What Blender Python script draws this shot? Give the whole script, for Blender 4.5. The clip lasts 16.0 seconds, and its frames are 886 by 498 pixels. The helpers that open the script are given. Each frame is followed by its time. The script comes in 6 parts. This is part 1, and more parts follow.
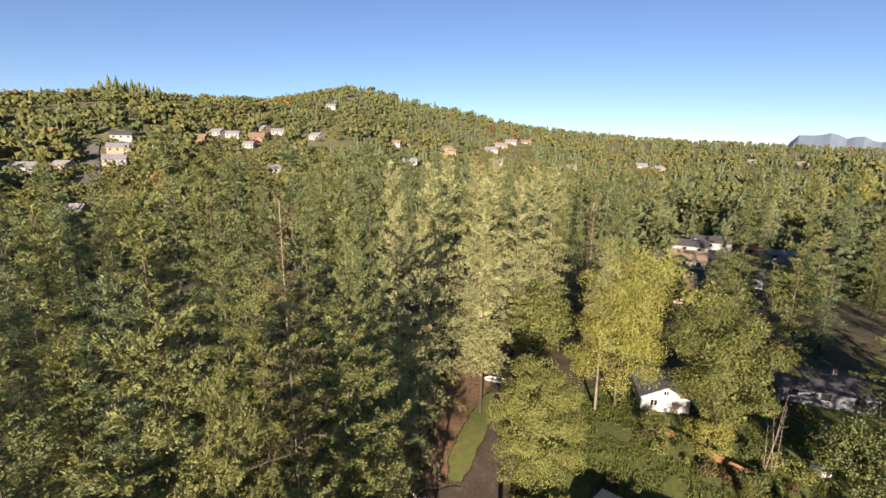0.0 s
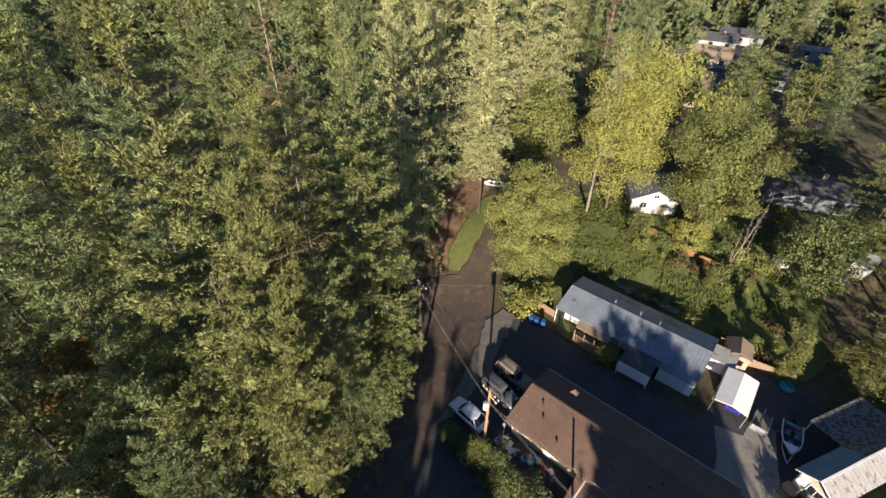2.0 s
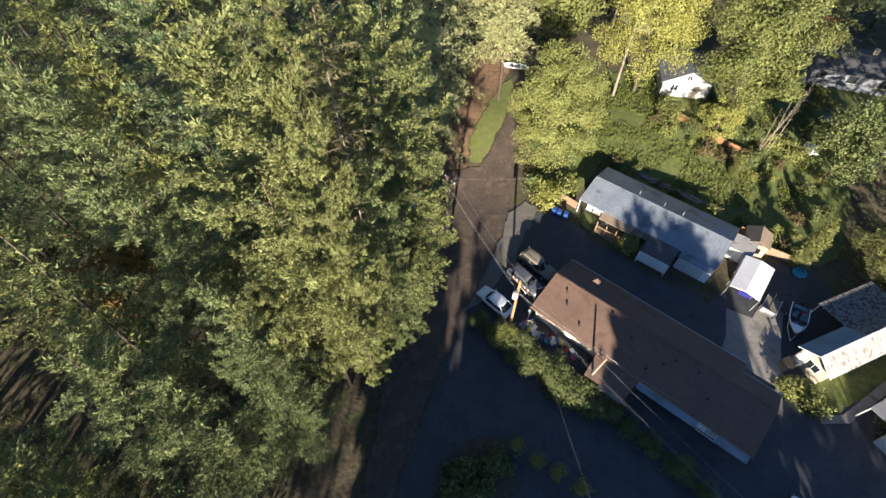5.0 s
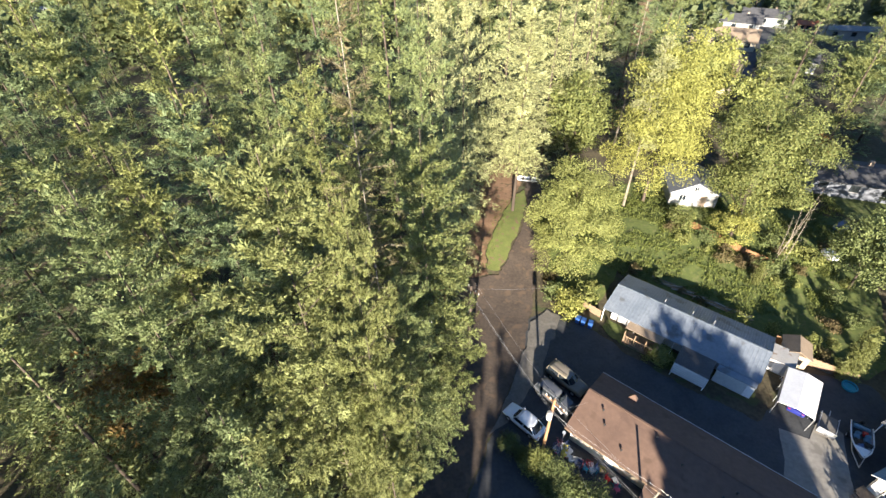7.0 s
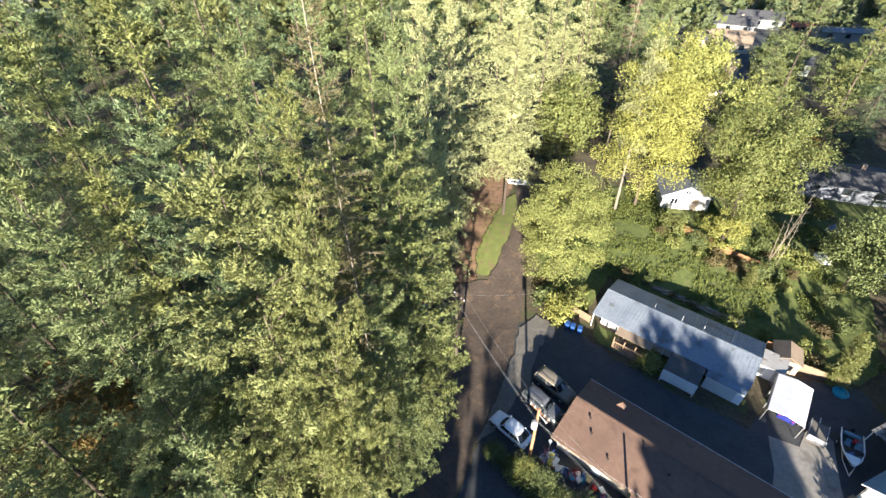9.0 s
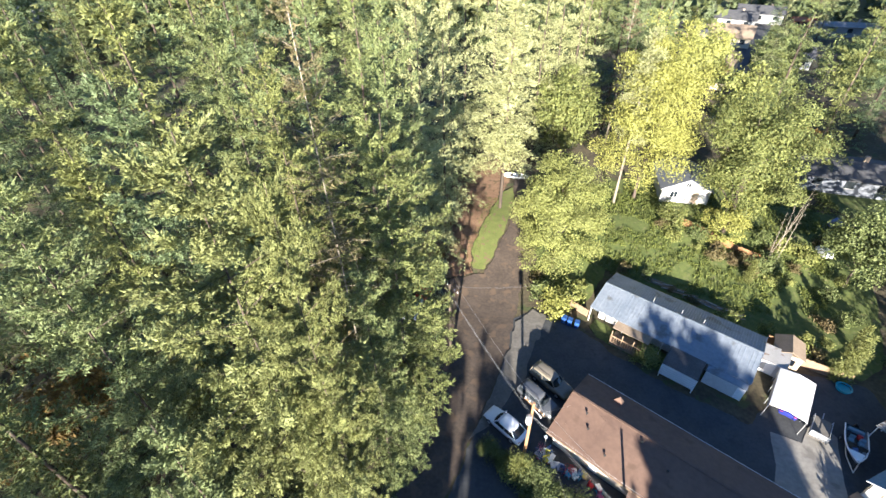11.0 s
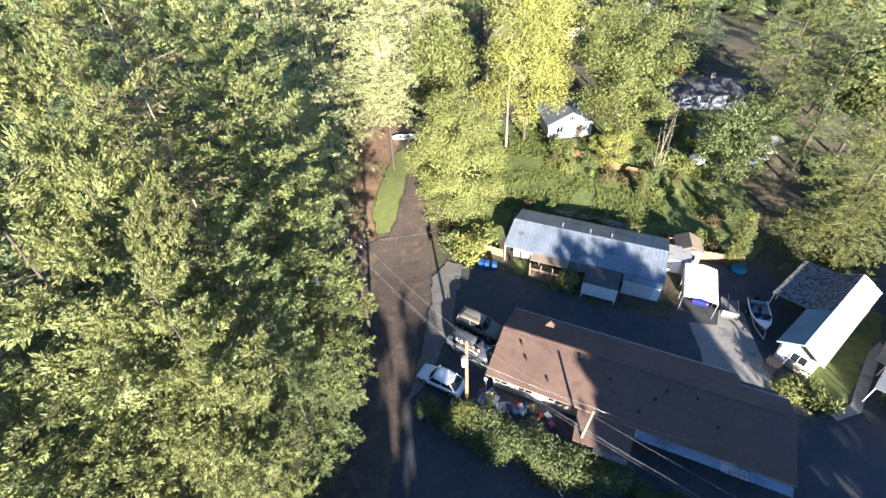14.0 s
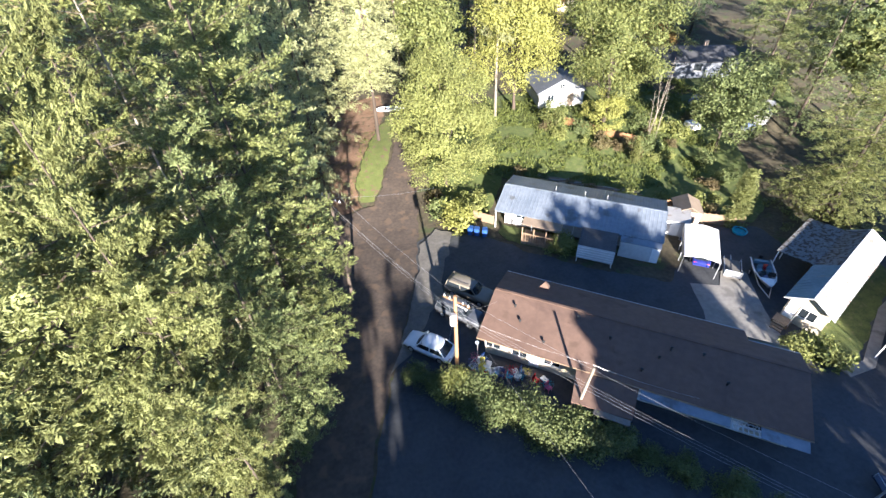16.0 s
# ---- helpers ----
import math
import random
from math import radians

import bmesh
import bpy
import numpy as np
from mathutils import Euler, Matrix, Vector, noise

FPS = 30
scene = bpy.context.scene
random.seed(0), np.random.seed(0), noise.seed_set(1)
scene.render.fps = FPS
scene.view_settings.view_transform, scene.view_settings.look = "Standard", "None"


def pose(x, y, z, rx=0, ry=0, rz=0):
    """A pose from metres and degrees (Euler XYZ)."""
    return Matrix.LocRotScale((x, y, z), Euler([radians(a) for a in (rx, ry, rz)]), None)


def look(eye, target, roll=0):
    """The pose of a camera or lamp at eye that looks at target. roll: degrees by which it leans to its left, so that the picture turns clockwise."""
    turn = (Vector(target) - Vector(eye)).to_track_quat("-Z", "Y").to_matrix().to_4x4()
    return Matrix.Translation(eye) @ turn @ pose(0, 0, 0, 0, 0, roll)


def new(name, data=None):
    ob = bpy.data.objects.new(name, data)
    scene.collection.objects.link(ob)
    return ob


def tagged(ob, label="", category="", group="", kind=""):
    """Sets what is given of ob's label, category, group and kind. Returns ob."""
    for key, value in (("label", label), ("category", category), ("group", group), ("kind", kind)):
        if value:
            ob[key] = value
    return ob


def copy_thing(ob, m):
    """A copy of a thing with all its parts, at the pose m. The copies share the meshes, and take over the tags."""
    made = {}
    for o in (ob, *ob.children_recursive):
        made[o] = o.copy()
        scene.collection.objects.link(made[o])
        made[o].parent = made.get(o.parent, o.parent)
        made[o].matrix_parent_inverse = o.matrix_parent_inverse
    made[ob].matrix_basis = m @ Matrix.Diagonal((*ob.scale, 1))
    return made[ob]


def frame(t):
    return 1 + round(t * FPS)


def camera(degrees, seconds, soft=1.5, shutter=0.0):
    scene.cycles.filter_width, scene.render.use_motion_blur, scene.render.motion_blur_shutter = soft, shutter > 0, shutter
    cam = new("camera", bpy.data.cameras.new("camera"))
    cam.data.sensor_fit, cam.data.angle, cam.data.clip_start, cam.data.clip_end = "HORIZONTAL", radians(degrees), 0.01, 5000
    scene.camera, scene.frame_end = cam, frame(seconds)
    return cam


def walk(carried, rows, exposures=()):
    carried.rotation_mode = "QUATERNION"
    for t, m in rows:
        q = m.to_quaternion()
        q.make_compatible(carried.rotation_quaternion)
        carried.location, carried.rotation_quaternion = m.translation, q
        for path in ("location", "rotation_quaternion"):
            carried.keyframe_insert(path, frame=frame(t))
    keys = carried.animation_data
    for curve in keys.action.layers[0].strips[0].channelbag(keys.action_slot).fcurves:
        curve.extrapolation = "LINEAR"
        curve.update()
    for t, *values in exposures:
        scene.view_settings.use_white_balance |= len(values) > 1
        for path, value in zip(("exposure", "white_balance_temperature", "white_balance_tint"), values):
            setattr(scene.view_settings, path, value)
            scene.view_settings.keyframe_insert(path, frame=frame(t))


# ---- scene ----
cam = camera(90.0, 16.0)
PATH = [
    (0, (1.47, -2.153, 42.938), (1.401, -0.199, 42.513), 0.7),
    (0.5, (1.445, -2.115, 42.943), (1.379, -0.189, 42.408), 0.8),
    (1, (1.498, -2.198, 42.952), (1.436, -0.354, 42.18), 0.8),
    (1.5, (1.582, -2.326, 43.07), (1.524, -0.594, 42.072), 0.8),
    (2, (1.617, -2.477, 43.19), (1.564, -0.883, 41.983), 0.8),
    (2.5, (1.502, -2.643, 43.281), (1.46, -1.21, 41.886), 0.9),
    (3, (1.26, -2.745, 43.276), (1.235, -1.497, 41.714), 1.4),
    (3.2, (1.087, -2.736, 43.287), (1.073, -1.568, 41.664), 1.8),
    (5.3, (-1.577, -1.867, 43.819), (-1.639, -0.585, 42.286), -0.8),
    (5.5, (-1.957, -1.771, 43.819), (-2.025, -0.414, 42.352), -0.9),
    (6, (-2.657, -1.537, 43.711), (-2.731, -0.021, 42.409), -0.9),
    (6.5, (-2.946, -1.378, 43.617), (-3.021, 0.178, 42.362), -1.0),
    (7, (-3.171, -0.623, 43.556), (-3.25, 0.942, 42.313), -1.1),
    (7.5, (-3.412, -0.117, 43.508), (-3.494, 1.45, 42.267), -1.1),
    (8, (-3.448, 0.137, 43.505), (-3.532, 1.705, 42.266), -1.3),
    (8.5, (-2.565, 0.184, 43.502), (-2.642, 1.753, 42.264), -1.2),
    (9, (-1.778, 0.207, 43.5), (-1.852, 1.776, 42.262), -1.1),
    (9.2, (-1.637, 0.218, 43.476), (-1.71, 1.789, 42.24), -1.1),
    (11.5, (-1.075, 0.882, 41.302), (-1.151, 2.446, 40.058), -1.1),
    (12, (-1.177, 1.057, 40.329), (-1.55, 2.57, 39.075), 0.5),
    (12.5, (-1.037, 0.951, 39.123), (-1.616, 2.407, 37.88), 0.7),
    (13, (-0.84, 0.938, 37.861), (-1.213, 2.468, 36.628), -0.9),
    (13.5, (-0.772, 1.038, 36.717), (-0.703, 2.6, 35.47), -2.3),
    (14, (-0.739, 1.202, 35.565), (-0.409, 2.717, 34.302), -2.7),
    (14.5, (-0.71, 1.25, 34.409), (-0.346, 2.755, 33.143), -2.7),
    (15, (-0.671, 1.218, 33.285), (-0.308, 2.721, 32.017), -2.7),
    (15.5, (-0.568, 1.209, 32.142), (-0.201, 2.709, 30.871), -2.9),
    (16, (-0.463, 1.121, 31.083), (-0.1, 2.619, 29.809), -2.9),
]
EXPOSURES = [(0.0, 1.46, 6300, 21), (1.5, 1.53, 6000, 17), (3.2, 1.47, 5900, 15), (5.3, 2.15, 5750, 12), (7.0, 2.4, 5700, 11), (9.0, 2.47, 5550, 11), (12.0, 2.7, 5350, 12), (14.0, 2.69, 5300, 13), (16.0, 2.74, 5250, 15)]
walk(cam, [(t, look(eye, target, roll)) for t, eye, target, roll in PATH], EXPOSURES)

# ---- light ----
SUN_AZ, SUN_EL = 5.5, 14.0          # heading of the shadows from +y, height of the sun
sun = new("sun", bpy.data.lights.new("sun", "SUN"))
sun.data.energy, sun.data.angle, sun.data.color = 5.0, radians(0.55), (1.0, 0.83, 0.6)
sun.matrix_world = look((-30 * math.sin(radians(SUN_AZ)), -30 * math.cos(radians(SUN_AZ)), 60), (
    -30 * math.sin(radians(SUN_AZ)) + math.sin(radians(SUN_AZ)) * math.cos(radians(SUN_EL)),
    -30 * math.cos(radians(SUN_AZ)) + math.cos(radians(SUN_AZ)) * math.cos(radians(SUN_EL)),
    60 - math.sin(radians(SUN_EL))))
world = bpy.data.worlds.new("sky")
scene.world = world
world.use_nodes = True
wn = world.node_tree.nodes
sky = wn.new("ShaderNodeTexSky")
sky.sky_type, sky.sun_disc = "NISHITA", False
sky.sun_elevation, sky.sun_rotation = radians(SUN_EL), radians(180 + SUN_AZ)
sky.air_density, sky.dust_density, sky.ozone_density = 0.75, 0.0, 2.5
world.node_tree.links.new(sky.outputs[0], wn["Background"].inputs[0])
wn["Background"].inputs[1].default_value = 0.052


# ---- materials ----
def material(name, dark, light, scale=1.0, rough=0.8, bump=0.0, metal=0.0, big=0.15, detail=6.0, stretch=(1, 1, 1), random_by="", leaf=0.0, stain=None, stain_at=0.55):
    """A material that wavers between two colours at two scales; random_by "object" or "island" shifts it from piece to piece."""
    m = bpy.data.materials.new(name)
    m.use_nodes = True
    nt = m.node_tree
    n, link = nt.nodes, nt.links.new
    shader = n["Principled BSDF"]
    shader.inputs["Roughness"].default_value, shader.inputs["Metallic"].default_value = rough, metal
    where = n.new("ShaderNodeTexCoord")
    mapping = n.new("ShaderNodeMapping")
    mapping.inputs["Scale"].default_value = stretch
    link(where.outputs["Object"], mapping.inputs[0])
    fine = n.new("ShaderNodeTexNoise")
    fine.inputs["Scale"].default_value, fine.inputs["Detail"].default_value = 4.0 * scale, detail
    broad = n.new("ShaderNodeTexNoise")
    broad.inputs["Scale"].default_value, broad.inputs["Detail"].default_value = big * scale * 4, 3.0
    link(mapping.outputs[0], fine.inputs[0])
    link(mapping.outputs[0], broad.inputs[0])
    both = n.new("ShaderNodeMath")
    both.operation = "ADD"
    link(fine.outputs[0], both.inputs[0])
    link(broad.outputs[0], both.inputs[1])
    value = n.new("ShaderNodeMapRange")
    value.inputs["From Min"].default_value, value.inputs["From Max"].default_value = 0.72, 1.28
    link(both.outputs[0], value.inputs[0])
    fac = value.outputs[0]
    if random_by:
        if random_by == "object":
            rnd = n.new("ShaderNodeObjectInfo").outputs["Random"]
        else:
            rnd = n.new("ShaderNodeNewGeometry").outputs["Random Per Island"]
        mix = n.new("ShaderNodeMix")
        mix.inputs[0].default_value = 0.6
        link(fac, mix.inputs[2])
        link(rnd, mix.inputs[3])
        fac = mix.outputs[0]
    ramp = n.new("ShaderNodeValToRGB")
    ramp.color_ramp.elements[0].color, ramp.color_ramp.elements[1].color = (*dark, 1), (*light, 1)
    link(fac, ramp.inputs[0])
    colour = ramp.outputs[0]
    if stain:
        spots = n.new("ShaderNodeTexNoise")
        spots.inputs["Scale"].default_value, spots.inputs["Detail"].default_value = 0.9 * scale, 8.0
        link(mapping.outputs[0], spots.inputs[0])
        edge = n.new("ShaderNodeMapRange")
        edge.inputs["From Min"].default_value, edge.inputs["From Max"].default_value = stain_at, stain_at + 0.08
        link(spots.outputs[0], edge.inputs[0])
        over = n.new("ShaderNodeMix")
        over.data_type = "RGBA"
        link(edge.outputs[0], over.inputs[0])
        link(colour, over.inputs[6])
        over.inputs[7].default_value = (*stain, 1)
        colour = over.outputs[2]
    link(colour, shader.inputs["Base Color"])
    if bump:
        relief = n.new("ShaderNodeBump")
        relief.inputs["Strength"].default_value, relief.inputs["Distance"].default_value = bump, 0.08 / scale
        link(fine.outputs[0], relief.inputs["Height"])
        link(relief.outputs[0], shader.inputs["Normal"])
    if leaf:
        thin = n.new("ShaderNodeBsdfTranslucent")
        link(colour, thin.inputs[0])
        blend = n.new("ShaderNodeMixShader")
        blend.inputs[0].default_value = leaf
        link(shader.outputs[0], blend.inputs[1])
        link(thin.outputs[0], blend.inputs[2])
        link(blend.outputs[0], n["Material Output"].inputs[0])
    return m


def foliage(name, a, b, tint, leaf=0.2, rough=0.55):
    """Leaves or needles: each leaf a shade between a and b, each plant drawn some way towards tint."""
    m = bpy.data.materials.new(name)
    m.use_nodes = True
    nt = m.node_tree
    n, link = nt.nodes, nt.links.new
    shader = n["Principled BSDF"]
    shader.inputs["Roughness"].default_value = rough
    shader.inputs["Specular IOR Level"].default_value = 0.3
    island = n.new("ShaderNodeNewGeometry")
    ramp = n.new("ShaderNodeValToRGB")
    ramp.color_ramp.elements[0].color, ramp.color_ramp.elements[1].color = (*a, 1), (*b, 1)
    link(island.outputs["Random Per Island"], ramp.inputs[0])
    info = n.new("ShaderNodeObjectInfo")
    amount = n.new("ShaderNodeMath")
    amount.operation = "MULTIPLY"
    amount.inputs[1].default_value = 0.75
    link(info.outputs["Random"], amount.inputs[0])
    over = n.new("ShaderNodeMix")
    over.data_type = "RGBA"
    link(amount.outputs[0], over.inputs[0])
    link(ramp.outputs[0], over.inputs[6])
    over.inputs[7].default_value = (*tint, 1)
    patch = n.new("ShaderNodeTexNoise")
    patch.inputs["Scale"].default_value = 0.5
    where = n.new("ShaderNodeTexCoord")
    link(where.outputs["Object"], patch.inputs[0])
    shade = n.new("ShaderNodeMapRange")
    shade.inputs["From Min"].default_value, shade.inputs["From Max"].default_value = 0.3, 0.7
    shade.inputs["To Min"].default_value, shade.inputs["To Max"].default_value = 0.72, 1.25
    link(patch.outputs[0], shade.inputs[0])
    speck = n.new("ShaderNodeTexNoise")
    speck.inputs["Scale"].default_value, speck.inputs["Detail"].default_value = 8.5, 4.0
    link(where.outputs["Object"], speck.inputs[0])
    fleck = n.new("ShaderNodeMapRange")
    fleck.inputs["From Min"].default_value, fleck.inputs["From Max"].default_value = 0.35, 0.65
    fleck.inputs["To Min"].default_value, fleck.inputs["To Max"].default_value = 0.64, 1.32
    link(speck.outputs[0], fleck.inputs[0])
    both = n.new("ShaderNodeMath")
    both.operation = "MULTIPLY"
    link(shade.outputs[0], both.inputs[0])
    link(fleck.outputs[0], both.inputs[1])
    relief = n.new("ShaderNodeBump")
    relief.inputs["Strength"].default_value, relief.inputs["Distance"].default_value = 0.9, 0.1
    link(speck.outputs[0], relief.inputs["Height"])
    link(relief.outputs[0], shader.inputs["Normal"])
    scaled = n.new("ShaderNodeVectorMath")
    scaled.operation = "SCALE"
    link(over.outputs[2], scaled.inputs[0])
    link(both.outputs[0], scaled.inputs["Scale"])
    link(scaled.outputs[0], shader.inputs["Base Color"])
    thin = n.new("ShaderNodeBsdfTranslucent")
    link(scaled.outputs[0], thin.inputs[0])
    blend = n.new("ShaderNodeMixShader")
    blend.inputs[0].default_value = leaf
    link(shader.outputs[0], blend.inputs[1])
    link(thin.outputs[0], blend.inputs[2])
    link(blend.outputs[0], n["Material Output"].inputs[0])
    return m


def glass_material():
    m = bpy.data.materials.new("window_glass")
    m.use_nodes = True
    s = m.node_tree.nodes["Principled BSDF"]
    s.inputs["Base Color"].default_value = (0.02, 0.025, 0.03, 1)
    s.inputs["Roughness"].default_value = 0.06
    s.inputs["Specular IOR Level"].default_value = 0.8
    return m


M = {
    "hill_turf": material("hill_turf", (0.085, 0.095, 0.035), (0.17, 0.16, 0.065), 0.05, 0.95, 0.0, stain=(0.16, 0.12, 0.06)),
    "soil": material("forest_floor", (0.035, 0.028, 0.016), (0.09, 0.075, 0.04), 0.6, 0.95, 0.6, stain=(0.05, 0.06, 0.02)),
    "asphalt": material("asphalt", (0.045, 0.034, 0.026), (0.085, 0.064, 0.048), 0.8, 0.85, 0.08, stain=(0.1, 0.07, 0.046), stain_at=0.55),
    "old_asphalt": material("worn_asphalt", (0.033, 0.036, 0.04), (0.057, 0.059, 0.062), 0.8, 0.85, 0.25, stain=(0.034, 0.036, 0.039), stain_at=0.6),
    "concrete": material("concrete", (0.1, 0.092, 0.08), (0.16, 0.147, 0.127), 0.9, 0.85, 0.2, stain=(0.16, 0.15, 0.13), stain_at=0.6),
    # Lighter than the other concrete: sunlight on the pad is put into the colour.
    "sun_paled_concrete": material("sun_paled_concrete", (0.17, 0.16, 0.14), (0.25, 0.235, 0.21), 0.7, 0.85, 0.15, stain=(0.14, 0.13, 0.115), stain_at=0.6),
    "gravel": material("gravel", (0.2, 0.175, 0.14), (0.34, 0.3, 0.25), 2.5, 0.95, 0.8),
    "dirt": material("orange_dirt", (0.13, 0.075, 0.042), (0.22, 0.135, 0.08), 1.2, 0.95, 0.6, stain=(0.1, 0.07, 0.035)),
    "grass": material("lawn_grass", (0.045, 0.066, 0.013), (0.105, 0.125, 0.027), 2.2, 0.9, 0.9, stain=(0.115, 0.115, 0.042), stain_at=0.58),
    "verge": material("verge_grass", (0.09, 0.11, 0.025), (0.14, 0.16, 0.038), 1.4, 0.9, 0.9, stain=(0.14, 0.1, 0.055), stain_at=0.56),
    "brown_roof": material("brown_asphalt_roll", (0.1, 0.062, 0.045), (0.14, 0.088, 0.062), 0.5, 0.9, 0.1, stain=(0.092, 0.057, 0.039), stain_at=0.62),
    # White metal with the sky's blue reflection put into its base colour.
    "metal_roof": material("sky_blued_metal", (0.14, 0.165, 0.2), (0.21, 0.235, 0.27), 0.6, 0.35, 0.05, 0.1, stain=(0.11, 0.115, 0.12), stain_at=0.6),
    "metal_old": material("mossy_ribbed_metal", (0.13, 0.135, 0.14), (0.22, 0.225, 0.225), 3.2, 0.5, 0.05, 0.1, stain=(0.06, 0.045, 0.034), stain_at=0.49),
    "metal_white": material("painted_white_metal", (0.24, 0.236, 0.228), (0.31, 0.305, 0.295), 1.6, 0.4, 0.03, stain=(0.16, 0.11, 0.08), stain_at=0.57),
    "metal_blue": material("pale_blue_metal", (0.12, 0.19, 0.235), (0.19, 0.27, 0.32), 0.8, 0.4, 0.03, stain=(0.25, 0.24, 0.22), stain_at=0.62),
    "white_wall": material("white_siding", (0.42, 0.41, 0.4), (0.54, 0.53, 0.51), 0.8, 0.6, 0.1),
    "cream_wall": material("cream_siding", (0.42, 0.37, 0.27), (0.54, 0.47, 0.35), 0.8, 0.6, 0.1),
    "grey_wall": material("grey_siding", (0.25, 0.26, 0.26), (0.36, 0.36, 0.35), 0.8, 0.65, 0.1),
    "dull_wall": material("weathered_siding", (0.24, 0.235, 0.225), (0.34, 0.33, 0.31), 0.8, 0.7, 0.1),
    "tan_wall": material("tan_siding", (0.26, 0.2, 0.145), (0.36, 0.28, 0.2), 0.8, 0.7, 0.1),
    "red_wall": material("red_siding", (0.2, 0.085, 0.06), (0.28, 0.12, 0.08), 0.8, 0.7, 0.1),
    "dark_roof": material("dark_shingle", (0.042, 0.043, 0.047), (0.08, 0.08, 0.083), 1.5, 0.9, 0.3),
    "slate_roof": material("slate_shingle", (0.085, 0.095, 0.115), (0.14, 0.15, 0.175), 1.5, 0.8, 0.3),
    "tan_roof": material("tan_shingle", (0.17, 0.13, 0.09), (0.24, 0.185, 0.13), 1.5, 0.9, 0.3),
    "rust_roof": material("rusty_orange_roof", (0.24, 0.08, 0.035), (0.34, 0.13, 0.06), 1.5, 0.8, 0.2),
    "grey_roof": material("grey_shingle", (0.17, 0.17, 0.18), (0.26, 0.26, 0.265), 1.5, 0.9, 0.3),
    "trim": material("white_trim", (0.72, 0.71, 0.69), (0.83, 0.82, 0.8), 1.0, 0.5),
    "wood": material("weathered_wood", (0.17, 0.115, 0.07), (0.3, 0.21, 0.13), 1.5, 0.8, 0.4, stretch=(1, 1, 0.15)),
    "new_wood": material("orange_cedar", (0.2, 0.1, 0.04), (0.3, 0.16, 0.07), 1.5, 0.7, 0.3, random_by="object"),
    "pole_wood": material("utility_pole_wood", (0.22, 0.125, 0.06), (0.34, 0.2, 0.1), 1.5, 0.8, 0.4, stretch=(1, 1, 0.1)),
    "bark": material("fir_bark", (0.045, 0.034, 0.025), (0.1, 0.075, 0.055), 1.6, 0.95, 0.9, stretch=(1, 1, 0.25)),
    "pale_bark": material("pale_bark", (0.17, 0.145, 0.11), (0.3, 0.26, 0.2), 1.6, 0.9, 0.6, stretch=(1, 1, 0.3)),
    "steel": material("galvanised_steel", (0.4, 0.41, 0.42), (0.55, 0.56, 0.57), 2.0, 0.4, 0.05, 0.6),
    "wire": material("wire", (0.28, 0.28, 0.28), (0.4, 0.4, 0.4), 1.0, 0.45, 0, 0.6),
    "black": material("black_plastic", (0.015, 0.015, 0.016), (0.03, 0.03, 0.03), 2.0, 0.5),
    "tyre": material("tyre_rubber", (0.015, 0.015, 0.015), (0.03, 0.03, 0.03), 3.0, 0.85),
    "white_paint": material("white_car_paint", (0.72, 0.73, 0.74), (0.8, 0.8, 0.8), 0.5, 0.18),
    "tan_paint": material("tan_car_paint", (0.18, 0.158, 0.12), (0.23, 0.2, 0.155), 0.5, 0.2),
    "silver_paint": material("silver_car_paint", (0.11, 0.118, 0.13), (0.15, 0.155, 0.17), 0.5, 0.2, 0, 0.4),
    "blue_paint": material("blue_car_paint", (0.02, 0.025, 0.15), (0.03, 0.04, 0.22), 0.5, 0.2),
    "red_paint": material("red_car_paint", (0.35, 0.02, 0.025), (0.48, 0.04, 0.04), 0.5, 0.22),
    "dark_paint": material("dark_car_paint", (0.025, 0.03, 0.05), (0.05, 0.055, 0.08), 0.5, 0.2),
    "blue_plastic": material("blue_plastic", (0.02, 0.06, 0.2), (0.035, 0.09, 0.27), 1.0, 0.4),
    "teal_plastic": material("teal_plastic", (0.02, 0.22, 0.32), (0.04, 0.3, 0.4), 1.0, 0.4),
    "yellow_plastic": material("yellow_plastic", (0.42, 0.36, 0.03), (0.55, 0.48, 0.06), 1.0, 0.5),
    "pink_cloth": material("pink_cloth", (0.5, 0.1, 0.18), (0.65, 0.16, 0.25), 2.0, 0.8),
    "tarp": material("blue_tarp", (0.05, 0.075, 0.17), (0.11, 0.14, 0.26), 1.2, 0.6, 0.5, stain=(0.3, 0.31, 0.33), stain_at=0.58),
    # Blue base colour carries the haze of distance.
    "far_hill": material("haze_blue_mountain", (0.115, 0.16, 0.215), (0.135, 0.18, 0.235), 0.004, 1.0),
    "glass": glass_material(),
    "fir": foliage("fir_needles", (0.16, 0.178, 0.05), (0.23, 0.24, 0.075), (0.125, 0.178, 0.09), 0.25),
    # Warmer, brighter copy of the fir needles: sun on the near firs put into colour.
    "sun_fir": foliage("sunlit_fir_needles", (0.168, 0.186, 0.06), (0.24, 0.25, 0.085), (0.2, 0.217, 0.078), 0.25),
    "wood_fir": foliage("far_fir_needles", (0.075, 0.095, 0.04), (0.15, 0.165, 0.07), (0.11, 0.14, 0.065), 0.25),
    "wood_leaf": foliage("far_green_leaves", (0.06, 0.08, 0.028), (0.16, 0.17, 0.06), (0.1, 0.12, 0.042), 0.25),
    "wood_olive": foliage("far_olive_leaves", (0.12, 0.13, 0.038), (0.185, 0.188, 0.062), (0.15, 0.155, 0.05), 0.25),
    # Paler than the firs: glare opposite the sun is put into these needles.
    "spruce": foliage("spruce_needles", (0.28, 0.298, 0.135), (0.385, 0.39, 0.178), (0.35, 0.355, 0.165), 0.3),
